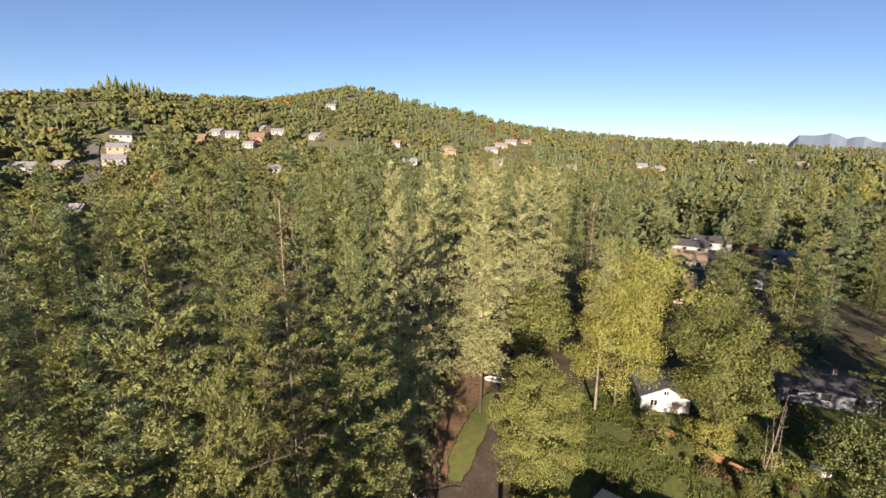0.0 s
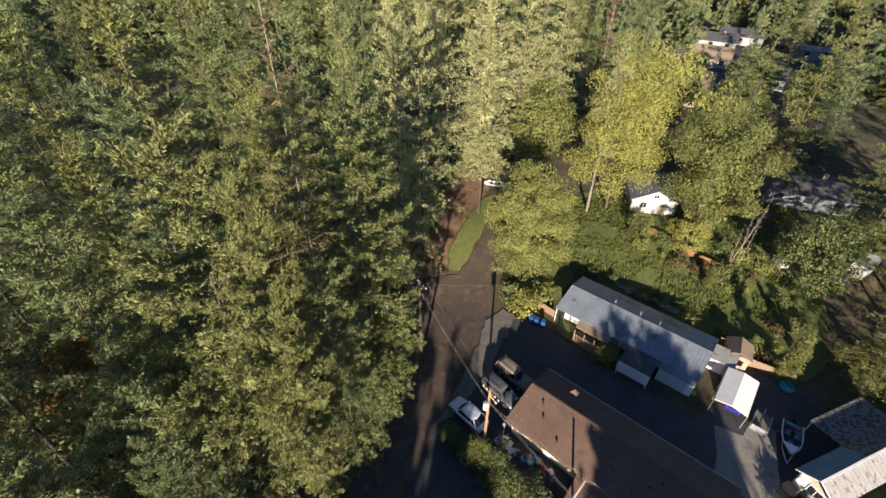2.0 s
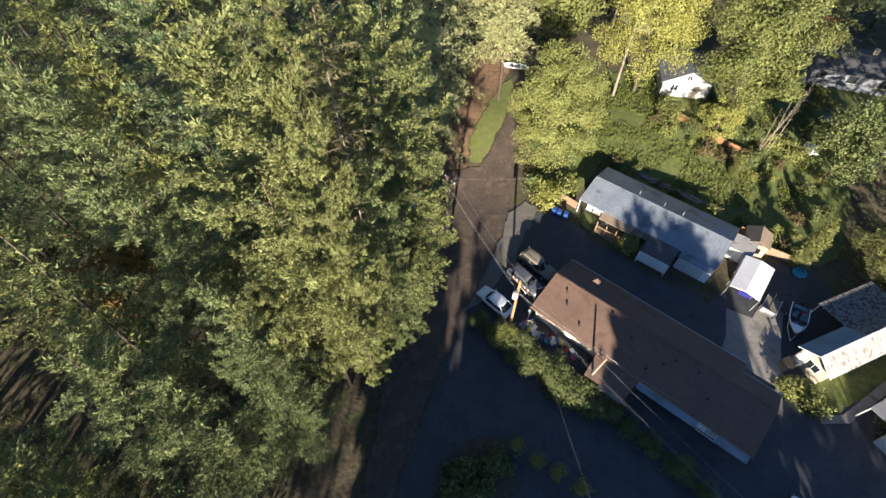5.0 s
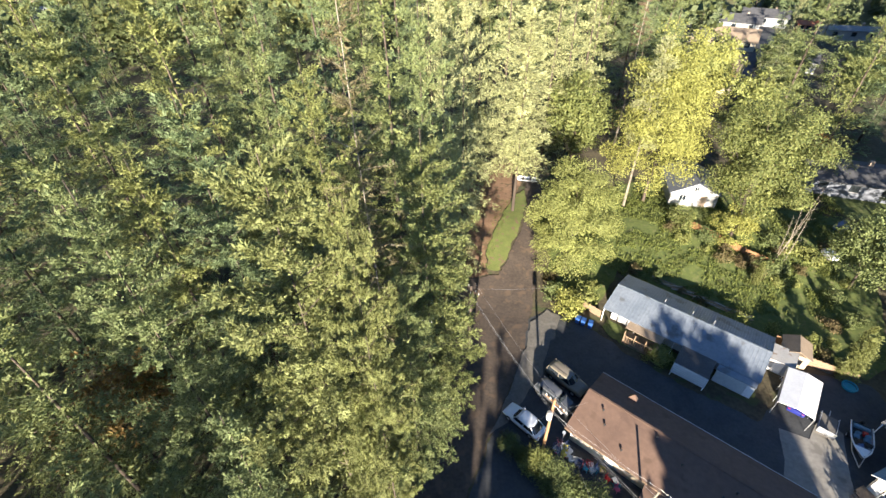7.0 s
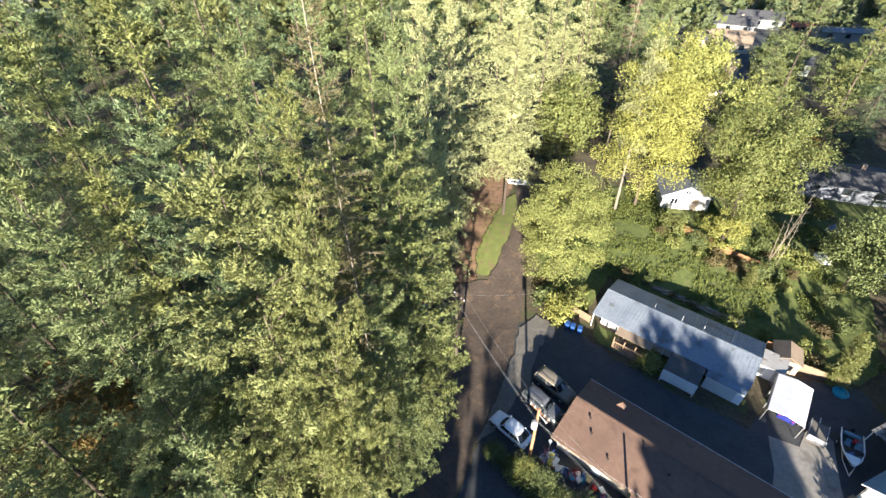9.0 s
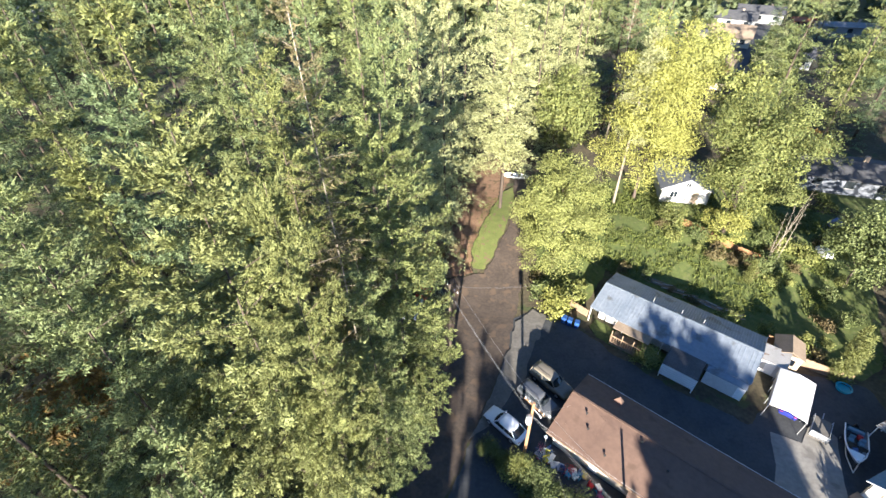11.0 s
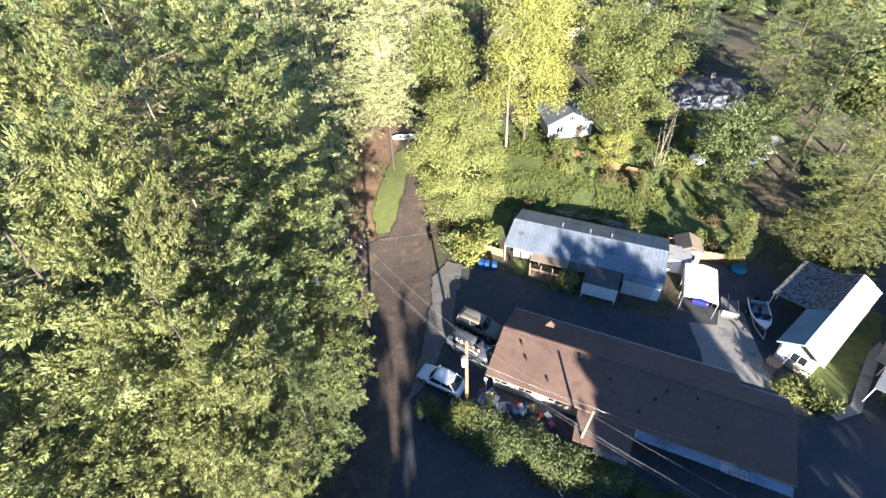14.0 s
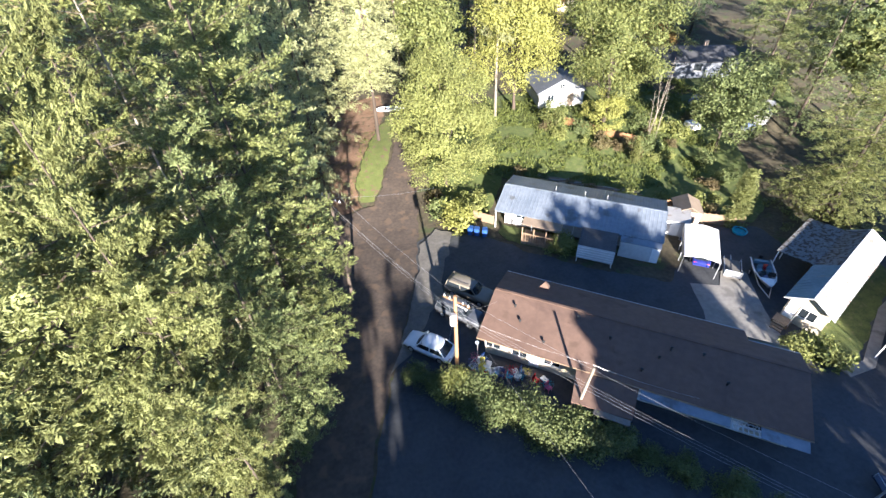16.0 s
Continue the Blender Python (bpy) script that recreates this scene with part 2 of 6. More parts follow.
    "cedar": foliage("cedar_sprays", (0.15, 0.17, 0.048), (0.25, 0.255, 0.08), (0.2, 0.215, 0.07), 0.36),
    "dry_fir": foliage("dry_fir_needles", (0.12, 0.1, 0.05), (0.21, 0.175, 0.085), (0.15, 0.14, 0.06), 0.3),
    "red_fir": foliage("dead_red_needles", (0.15, 0.095, 0.06), (0.24, 0.16, 0.1), (0.18, 0.12, 0.075), 0.3),
    "dry_weed": foliage("dry_weeds", (0.1, 0.075, 0.035), (0.19, 0.15, 0.07), (0.14, 0.12, 0.05), 0.3),
    "leaf": foliage("green_leaves", (0.085, 0.11, 0.03), (0.235, 0.245, 0.075), (0.15, 0.17, 0.05), 0.3),
    "olive": foliage("olive_leaves", (0.135, 0.16, 0.042), (0.31, 0.32, 0.095), (0.215, 0.23, 0.068), 0.3),
    "yellow": foliage("yellow_leaves", (0.17, 0.185, 0.042), (0.38, 0.375, 0.1), (0.29, 0.29, 0.072), 0.32),
    "orange": foliage("orange_leaves", (0.15, 0.09, 0.025), (0.27, 0.17, 0.05), (0.2, 0.14, 0.04), 0.3),
    "tuft": foliage("grass_tufts", (0.075, 0.1, 0.022), (0.165, 0.18, 0.04), (0.12, 0.14, 0.034), 0.3),
    "bush": foliage("bush_leaves", (0.07, 0.1, 0.03), (0.19, 0.215, 0.08), (0.14, 0.165, 0.055), 0.25),
}


# ---- building helpers ----
def smooth(u):
    u = min(1.0, max(0.0, u))
    return u * u * (3 - 2 * u)


def mesh_of(name, verts, faces, mats):
    me = bpy.data.meshes.new(name)
    me.from_pydata(verts if isinstance(verts, list) else verts.tolist(), [], faces if isinstance(faces, list) else faces.tolist())
    for m in mats if isinstance(mats, (list, tuple)) else (mats,):
        me.materials.append(m)
    me.update()
    return me


def thing(name, m, label, category, group="", kind=""):
    """An Empty at the thing's base, that its parts hang under."""
    ob = new(name)
    ob.empty_display_size = 0.3
    ob.matrix_world = m
    return tagged(ob, label, category, group, kind)


def part(name, bm, mat, parent=None, label="", smooth_faces=False):
    me = bpy.data.meshes.new(name)
    if smooth_faces:
        for f in bm.faces:
            f.smooth = True
    bm.to_mesh(me)
    bm.free()
    me.materials.append(mat)
    ob = new(name, me)
    if parent is not None:
        ob.parent = parent
    return tagged(ob, label)


def solid(name, me, parent=None, label=""):
    ob = new(name, me)
    if parent is not None:
        ob.parent = parent
    return tagged(ob, label)


def box(size, at=(0, 0, 0), turn=0.0, bevel=0.0, bm=None):
    """A box by its size and the middle of its bottom face."""
    bm = bm or bmesh.new()
    made = bmesh.ops.create_cube(bm, size=1.0, matrix=pose(at[0], at[1], at[2] + size[2] / 2, 0, 0, turn) @ Matrix.Diagonal((*size, 1)))
    if bevel:
        edges = {e for v in made["verts"] for e in v.link_edges}
        bmesh.ops.bevel(bm, geom=list(edges), offset=bevel, segments=2, affect="EDGES")
    return bm


def tube(points, radii, sides=8, bm=None, cap=True):
    """A round bar through points, with a radius at each."""
    bm = bm or bmesh.new()
    rings = []
    for i, p in enumerate(points):
        p = Vector(p)
        ahead = (Vector(points[min(i + 1, len(points) - 1)]) - Vector(points[max(i - 1, 0)])).normalized()
        side = ahead.orthogonal().normalized() if abs(ahead.z) < 0.95 else Vector((1, 0, 0))
        side = (side - ahead * side.dot(ahead)).normalized()
        up = ahead.cross(side)
        r = radii[i] if isinstance(radii, (list, tuple)) else radii
        rings.append([bm.verts.new(p + r * (math.cos(a) * side + math.sin(a) * up)) for a in (2 * math.pi * k / sides for k in range(sides))])
    for a, b in zip(rings, rings[1:]):
        for k in range(sides):
            bm.faces.new((a[k], a[(k + 1) % sides], b[(k + 1) % sides], b[k]))
    if cap:
        bm.faces.new(list(reversed(rings[0])))
        bm.faces.new(rings[-1])
    return bm


def slab(corners, thick, bm=None):
    """A flat plate: its upper face by the corners, thick downwards."""
    bm = bm or bmesh.new()
    top = [bm.verts.new(c) for c in corners]
    low = [bm.verts.new(Vector(c) - Vector((0, 0, thick))) for c in corners]
    bm.faces.new(top)
    bm.faces.new(list(reversed(low)))
    for i in range(len(top)):
        j = (i + 1) % len(top)
        bm.faces.new((top[j], top[i], low[i], low[j]))
    bmesh.ops.recalc_face_normals(bm, faces=bm.faces)
    return bm


# ---- the lie of the land ----
SKYLINE = [(-180, 0.5), (-75, 4), (-45.8, 4.9), (-41.5, 5.4), (-37, 6.4), (-33.7, 5.9), (-30.7, 5.8), (-22.6, 5.8), (-17.5, 6.8), (-13.5, 7.5), (-9.5, 6.7), (-5.4, 5.6), (0.9, 4.7), (5.8, 3.4), (10, 2.9), (15.3, 2.4), (24.9, 1.6), (30.1, 1.4), (41.9, 0.8), (180, 0)]
RIDGE = [(-180, 800), (-60, 700), (-35, 750), (-16, 900), (-5, 1100), (5, 1500), (15, 2300), (35, 2900), (180, 2900)]


def between(table, a):
    for (a0, v0), (a1, v1) in zip(table, table[1:]):
        if a <= a1:
            return v0 + (v1 - v0) * (a - a0) / (a1 - a0)
    return table[-1][1]


def land(x, y):
    """The height of the ground: flat round the houses, a bank to the north, hills beyond."""
    z = 2.4 * smooth((y - 40) / 20)
    r = math.hypot(x, y)
    if y > 0 and r > 60:
        z += 4.0 * smooth((r - 60) / 90)
    if r > 120:
        a = math.degrees(math.atan2(x, y))
        far, rise = between(RIDGE, a), between(SKYLINE, a)
        top = 43 + far * math.tan(radians(rise)) - 14
        level = 6.4 * smooth((80 - abs(a)) / 20) if abs(a) > 60 else 6.4
        u = (r - 120) / (far - 120)
        z = max(z if abs(a) < 80 else 0, level + (top - level) * smooth(u) * smooth((100 - abs(a)) / 25))
        if u > 1:
            z = level + (top - level) * smooth((100 - abs(a)) / 25) - 0.03 * (r - far)
        z += 3.0 * noise.noise(Vector((x / 90, y / 90, 0))) * smooth((r - 120) / 200)
    return z


def sheet(name, outline, mat, lift, label, category="ground", kind="structure", cuts=3, thick=0.0, ragged=0.45):
    """A layer of paving or turf that follows the ground inside an outline; with a thickness it gets a face down its edge."""
    bm = bmesh.new()
    vs = []
    for i, (x, y) in enumerate(outline):
        a, b = Vector((x, y, 0)), Vector((*outline[(i + 1) % len(outline)], 0))
        n = max(1, min(40, int((b - a).length / 0.6))) if ragged else 1
        for k in range(n):
            p = a.lerp(b, k / n)
            wave = noise.noise_vector(p * 0.55) + noise.noise_vector(p * 1.7) * 0.5
            vs.append(bm.verts.new((p.x + ragged * wave.x, p.y + ragged * wave.y, 0)))
    bm.faces.new(vs)
    bmesh.ops.triangulate(bm, faces=bm.faces)
    for _ in range(cuts):
        long_edges = [e for e in bm.edges if e.calc_length() > 2.2]
        if not long_edges:
            break
        bmesh.ops.subdivide_edges(bm, edges=long_edges, cuts=1)
        bmesh.ops.triangulate(bm, faces=bm.faces)
    for v in bm.verts:
        v.co.z = land(v.co.x, v.co.y) + lift
    bmesh.ops.recalc_face_normals(bm, faces=bm.faces)
    if sum(f.normal.z for f in bm.faces) < 0:
        bmesh.ops.reverse_faces(bm, faces=bm.faces)
    if thick:
        rim = [e for e in bm.edges if e.is_boundary]
        made = bmesh.ops.extrude_edge_only(bm, edges=rim)
        for v in [g for g in made["geom"] if isinstance(g, bmesh.types.BMVert)]:
            v.co.z -= thick
    return tagged(part(name, bm, mat), label, category, "", kind)


def ground_mesh():
    """One sheet: a fine net near the houses, rings that widen to the horizon."""
    radii = [0.0] + [3.0 * k for k in range(1, 45)] + [132 * 1.055 ** k for k in range(1, 67)]
    radii = [r for r in radii if r < 4700]
    n = 180
    cx, cy = 15.0, 30.0
    verts, faces = [(cx, cy, land(cx, cy) - 0.02)], []
    for r in radii[1:]:
        for k in range(n):
            a = 2 * math.pi * k / n
            x, y = cx + r * math.sin(a), cy + r * math.cos(a)
            verts.append((x, y, land(x, y) - 0.02))
    for k in range(n):
        faces.append((0, 1 + (k + 1) % n, 1 + k))
    for i in range(len(radii) - 2):
        for k in range(n):
            a, b = 1 + i * n + k, 1 + i * n + (k + 1) % n
            faces.append((a, b, b + n, a + n))
    me = mesh_of("ground", verts, faces, [M["soil"], M["hill_turf"]])
    for p in me.polygons:
        p.use_smooth = True
        p.material_index = int(p.center.length > 190)
    return me


tagged(new("ground", ground_mesh()), "brown and mossy forest floor rising to wooded hills", "ground", "", "structure")


# ---- far houses: place, length, turn, walls, roof ----
FAR_HOUSES = [
    (-234.4, 233.7, 14, 20, "grey_wall", "grey_roof", "grey two-storey house below the hill street"),
    (-225.5, 248.0, 12, -10, "tan_wall", "grey_roof", "tan house beside the hill street"),
    (-240.5, 315.7, 15, 30, "grey_wall", "dark_roof", "grey new house on the hill street"),
    (-224.1, 289.6, 14, 30, "tan_wall", "grey_roof", "tan house stepping down the hill street"),
    (-208.6, 265.6, 14, 30, "grey_wall", "grey_roof", "grey house stepping down the hill street"),
    (-211.6, 363.9, 13, 5, "red_wall", "tan_roof", "brick-coloured house on the hillside"),
    (-212.2, 393.6, 14, -15, "dull_wall", "grey_roof", "pale grey house on the hillside"),
    (-199.6, 395.6, 13, 10, "grey_wall", "grey_roof", "grey house on the hillside"),
    (-180.1, 400.0, 16, 10, "red_wall", "tan_roof", "red house on the hillside"),
    (-194.8, 443.8, 15, -20, "tan_wall", "grey_roof", "tan house above the red one"),
    (-174.1, 432.2, 13, 15, "grey_wall", "grey_roof", "grey house on the hillside"),
    (-173.5, 369.7, 10, 0, "dull_wall", "grey_roof", "small cream house below the others"),
    (-42.8, 394.6, 14, 10, "grey_wall", "grey_roof", "grey house among autumn trees"),
    (-64.4, 461.7, 13, -10, "grey_wall", "tan_roof", "grey house among trees"),
    (-13.5, 509.4, 14, 20, "tan_wall", "tan_roof", "tan house among trees"),
    (-7.3, 495.1, 12, -15, "tan_wall", "tan_roof", "tan house among trees"),
    (61.8, 692.3, 22, 10, "tan_wall", "grey_roof", "large pale house on the slope"),
    (92.6, 818.7, 24, -15, "dull_wall", "grey_roof", "large pale house on the slope"),
    (43.0, 621.7, 18, 25, "grey_wall", "grey_roof", "grey house on the slope"),
    (129.7, 901.1, 23, 5, "tan_wall", "tan_roof", "tan house on the slope"),
    (43.5, 508.7, 12, 0, "grey_wall", "grey_roof", "grey house among the treetops"),
    (147.7, 599.4, 15, 10, "dull_wall", "grey_roof", "pale grey house among trees"),
    (273.9, 686.5, 19, -10, "grey_wall", "grey_roof", "grey house in the valley"),
    (283.7, 650.8, 18, 15, "tan_wall", "grey_roof", "tan house in the valley"),
    (-158.4, 564.3, 14, 0, "grey_wall", "grey_roof", "grey house high on the hill"),
    (-130.8, 414.1, 13, -20, "grey_wall", "grey_roof", "grey house in the woods"),
    (-160.1, 175.6, 12, 15, "tan_wall", "grey_roof", "pale house in a clearing"),
    (-142.2, 158.4, 13, -25, "dull_wall", "grey_roof", "pale grey-roofed house in a clearing"),
    (-122.2, 297.3, 12, 20, "grey_wall", "grey_roof", "grey house behind the grove"),
    (547.7, 867.9, 21, 0, "grey_wall", "grey_roof", "grey house in the far valley"),
    (641.5, 868.6, 22, 20, "grey_wall", "tan_roof", "pale house in the far valley"),
]
HILL_STREET = [(-257.6, 312.0), (-237.3, 283.7), (-219.7, 261.5), (-203.0, 241.4), (-195.9, 226.9)]


# ---- trees ----
def rhombs(centres, along, side, length, width):
    """Leaf-shaped quads in one array: middle, direction, sideways direction, length and width of each."""
    l, w = (length / 2)[:, None], (width / 2)[:, None]
    v = np.stack([centres - along * l, centres + side * w, centres + along * l, centres - side * w], 1)
    return v.reshape(-1, 3), np.arange(4 * len(centres)).reshape(-1, 4)


def unit(a):
    return a / np.maximum(np.linalg.norm(a, axis=-1, keepdims=True), 1e-9)


def darts(tail, along, side, length, width):
    """Pointed shoots in one array, one triangle each."""
    w = (width / 2)[:, None] * side
    v = np.stack([tail - w, tail + w, tail + along * length[:, None]], 1)
    return v.reshape(-1, 3), np.arange(3 * len(tail)).reshape(-1, 3)


def fir_crown(seed, height, radius, low, whorls, ring, dense, leaf, open_top=0.78, thin=0.06, droop=1.0, inner=900, spread=0.3, vary=0.24, broad=1.0, arms=0.42, tuft=0.8, brush=12, skirt=0.7):
    """The needles of a conifer: whorls of separate boughs, each a pointed, sagging spray of forward-swept twigs set with shoots.
    Gives the shoots, and the woody bars of the boughs."""
    g = np.random.default_rng(seed)
    lobes = g.uniform(0, 2 * np.pi, 4)
    up = np.array([0, 0, 1.0])
    tails, ways, facing, sizes, bars, cloud, axes = [], [], [], [], [], [], []
    for t in range(whorls):
        u0 = t / whorls
        count = max(4, round(ring * (1 - 0.35 * u0)))
        begin = g.uniform(0, 6.28)
        for j in range(count):
            u = min(0.985, max(0.0, u0 + g.normal(0, 0.4) / whorls))
            a = begin + 6.2832 * (j + g.uniform(-0.32, 0.32)) / count
            gap = math.sin(3 * a + lobes[2] + 13 * u) + math.sin(2 * a + lobes[3] - 23 * u) < -0.55 - 0.8 * u
            if g.uniform() < (0.85 if gap and u < 0.9 else thin):
                continue
            lumpy = 1 + 0.14 * np.sin(2 * a + lobes[0] + 5 * u) + 0.12 * np.sin(3 * a + lobes[1] - 11 * u)
            length = radius * (1 - u) ** open_top * g.uniform(1 - vary, 1 + 0.8 * vary) * lumpy + 0.012 * height
            if u < 0.38:
                length *= skirt + (1 - skirt) * u / 0.38
            z = low + (height - low) * u
            out = np.array([np.cos(a), np.sin(a), 0.0])
            across = np.array([-np.sin(a), np.cos(a), 0.0])
            rise = (-0.16 + 0.85 * u) * droop + g.uniform(-0.12, 0.12)
            bend = -0.4 * droop * (1 - 0.75 * u)
            curl = 0.17 * (1 - 0.5 * u) * g.uniform(0.5, 1.4)
            wide = spread * g.uniform(0.8, 1.2)
            side_sag = 0.55 * droop * g.uniform(0.6, 1.4)
            n = max(8, int(dense * length * (0.3 + wide * length) * g.uniform(0.85, 1.15)))
            step = max(4, int(length / arms))
            # Tufts of needles along the bough and its side branches, turned up towards their tips.
            line = []
            for w in range(-1, 2 * step):
                side, k0 = (0, 0.2) if w < 0 else ((1 if w % 2 else -1), 0.1 + 0.88 * (w // 2 + 0.35 * (w % 2)) / step)
                if w >= 0 and g.uniform() < 0.15:
                    continue
                k0 = min(0.95, max(0.08, k0 + g.normal(0, 0.3) / step))
                span = 0.78 if w < 0 else wide * math.sin(math.pi * k0 ** 1.15) ** 0.75 * g.uniform(0.5, 1.15) + 0.02
                m = max(1, round(span * length / (1.05 * tuft)))
                swing = 1.0 if w < 0 else g.uniform(0.35, 1.0)
                k = (np.arange(m) + g.uniform(0.35, 0.9)) / m
                kk = np.minimum(1.0, k0 + swing * span * k)
                sagging = rise * kk + bend * kk * kk + curl * kk ** 4 - side_sag * abs(side) * k * span * (0.4 + k)
                mid = out * (kk * length)[:, None] + across * (side * k * span * length)[:, None] + up * (z + length * sagging + g.normal(0, 0.1 * tuft, m))[:, None]
                way = out * (0.9 * swing + 0.1) + across * side * 0.9 + up * ((rise + 2 * bend * kk) * 0.6 + 0.22 + 0.2 * k)[:, None] + g.normal(0, 0.22, (m, 3))
                line.append((mid, way))
            cloud.append(np.concatenate([q for q, _ in line])), axes.append(np.concatenate([q for _, q in line]))
            station = g.integers(0, step, n)
            sign = np.where(g.uniform(size=n) < 0.5, -1.0, 1.0)
            root = 0.1 + 0.88 * (station + 0.35 * (sign > 0) + g.uniform(-0.12, 0.12, n)) / step
            reach = wide * np.sin(np.pi * np.clip(root, 0.02, 0.97) ** 1.15) ** 0.75 * (0.78 + 0.3 * np.sin(station * 2.4 + sign))
            far = g.uniform(0, 1, n) ** 0.62
            q = np.minimum(1.02, root + far * reach * 0.62)
            s = sign * far * reach
            sag = rise * q + bend * q * q + curl * q ** 4 - side_sag * np.abs(s) * (0.4 + far) + g.normal(0, 0.006, n)
            spot = out * (q * length)[:, None] + across * (s * length)[:, None] + up * (z + length * sag)[:, None]
            spot += g.normal(0, 0.42 * leaf, (n, 3))
            slope = rise + 2 * bend * q + 4 * curl * q ** 3
            along = out + across * (sign * 0.95 * far ** 0.3)[:, None] + up * slope[:, None]
            face = out * 0.62 + up * 0.72 + across * (sign * 0.35 * far)[:, None]
            for turn in (-0.75, 0.0, 0.75):
                w = unit(along) * math.cos(turn) + np.cross(face / np.linalg.norm(face, axis=1, keepdims=True), unit(along)) * math.sin(turn)
                tails.append(spot), ways.append(w + up * 0.15 + g.normal(0, 0.3, (n, 3))), facing.append(face + g.normal(0, 0.2, (n, 3)))
                sizes.append(leaf * g.uniform(0.65, 1.3, n) * (1.15 if turn == 0 else 0.9))
            bars.append([(out * k * length + up * (z + length * (rise * k + bend * k * k + curl * k ** 4) - 0.03), 0.006 * length * (1.05 - k) + 0.005) for k in (0.0, 0.35, 0.7, 0.97)])
    tails, al, facing, sizes = np.concatenate(tails), unit(np.concatenate(ways)), np.concatenate(facing), np.concatenate(sizes)
    v, f = darts(tails, al, unit(np.cross(al, facing)), sizes, sizes * broad * g.uniform(0.3, 0.48, len(sizes)))
    # The tufts: brushes of short shoots round the tip of each twig.
    cloud, axes = np.concatenate(cloud), unit(np.concatenate(axes))
    m = len(cloud)
    size = np.repeat(tuft * g.uniform(0.65, 1.35, m), brush)
    cloud, axes = np.repeat(cloud, brush, 0), np.repeat(axes, brush, 0)
    m = len(cloud)
    p1 = unit(np.cross(axes, up + g.normal(0, 0.2, (m, 3))))
    p2 = np.cross(p1, axes)
    a = g.uniform(0, 6.2832, m)
    radial = p1 * np.cos(a)[:, None] + p2 * (0.65 * np.sin(a))[:, None]
    al = unit(axes * 0.75 + radial * g.uniform(0.5, 1.0, m)[:, None] + g.normal(0, 0.18, (m, 3)))
    tail = cloud + axes * (size * g.uniform(-0.5, 0.4, m))[:, None] + radial * (size * g.uniform(0.02, 0.27, m))[:, None]
    outward = unit(np.concatenate([cloud[:, :2], np.zeros((m, 1))], 1))
    facing = radial * 0.5 + outward * 0.55 + up * 0.7 + g.normal(0, 0.34, (m, 3))
    long = size * g.uniform(0.15, 0.32, m)
    tv, tf = darts(tail, al, unit(np.cross(al, facing)), long, long * broad * g.uniform(0.34, 0.56, m))
    v, f = np.concatenate([tv, v]), np.concatenate([tf, f + len(tv)])
    # Old shaded twigs close to the trunk.
    m = int(inner)
    u, a = g.uniform(0.02, 0.93, m), g.uniform(0, 6.2832, m)
    d = radius * (1 - u) ** open_top * g.uniform(0.04, 0.3, m)
    mid = np.stack([d * np.cos(a), d * np.sin(a), low + (height - low) * u - 0.2 * d], 1)
    al = unit(np.stack([np.cos(a), np.sin(a), g.uniform(-0.6, 0.3, m)], 1) + g.normal(0, 0.5, (m, 3)))
    size = leaf * 1.5 * g.uniform(0.7, 1.3, m)
    v2, f2 = darts(mid, al, unit(np.cross(al, up + g.normal(0, 0.7, (m, 3)))), size, size * 0.5)
    return np.concatenate([v, v2]), np.concatenate([f, f2 + len(v)]), bars


def wood_fir(seed, sides=8, rows=5):
    """A far conifer one unit high: ragged solid tiers with a fringe of sprays."""
    g = np.random.default_rng(seed)
    vs, fs, at = [], [], 0
    for i in range(rows):
        z0, r = 0.03 + 0.85 * i / rows, 0.26 * (1 - i / rows) ** 0.85 + 0.01
        z1 = min(1.02, z0 + 1.6 / rows)
        ring = []
        for k in range(sides):
            a, q = 6.2832 * k / sides + g.uniform(-0.25, 0.25), r * (g.uniform(0.9, 1.3) if k % 2 else g.uniform(0.5, 0.8))
            ring.append((math.cos(a) * q, math.sin(a) * q, z0 + g.uniform(-0.05, 0.07)))
        vs += [(0, 0, z1)] + ring
        fs += [(at, at + 1 + k, at + 1 + (k + 1) % sides) for k in range(sides)]
        at += sides + 1
    return np.array(vs), fs


def fringed_fir(seed):
    """A fir of the near slopes one unit high: ragged tiers with a fringe of sprays."""
    g = np.random.default_rng(seed)
    v, f = wood_fir(seed, 12, 9)
    n = 120
    u, a = g.uniform(0.05, 0.97, n), g.uniform(0, 6.2832, n)
    d = 0.24 * (1 - u) ** 0.85 + 0.01
    mid = np.stack([d * np.cos(a), d * np.sin(a), u], 1)
    al = unit(np.stack([np.cos(a), np.sin(a), g.uniform(-0.3, 0.5, n)], 1))
    w, q = darts(mid, al, unit(np.cross(al, np.stack([np.cos(a), np.sin(a), np.ones(n)], 1) + g.normal(0, 0.5, (n, 3)))), g.uniform(0.05, 0.1, n), g.uniform(0.03, 0.06, n))
    return np.concatenate([v, w]), f + (q + len(v)).tolist()


def wood_leafy(seed):
    """A far broadleaf tree one unit high: a few ragged lumps with a fringe of leaves."""
    g = np.random.default_rng(seed)
    vs, fs, at = [], [], 0
    corners = np.array([(1, 0, 0), (0, 1, 0), (-1, 0, 0), (0, -1, 0), (0, 0, 1), (0, 0, -1)], float)
    faces = ((0, 1, 4), (1, 2, 4), (2, 3, 4), (3, 0, 4), (1, 0, 5), (2, 1, 5), (3, 2, 5), (0, 3, 5))
    for k in range(6):
        mid = np.array([0.26 * math.cos(k * 1.7), 0.26 * math.sin(k * 1.7), 0.35 + 0.11 * k - 0.06 * (k > 4)])
        turn = np.array(Euler((g.uniform(0, 3), g.uniform(0, 3), g.uniform(0, 3))).to_matrix())
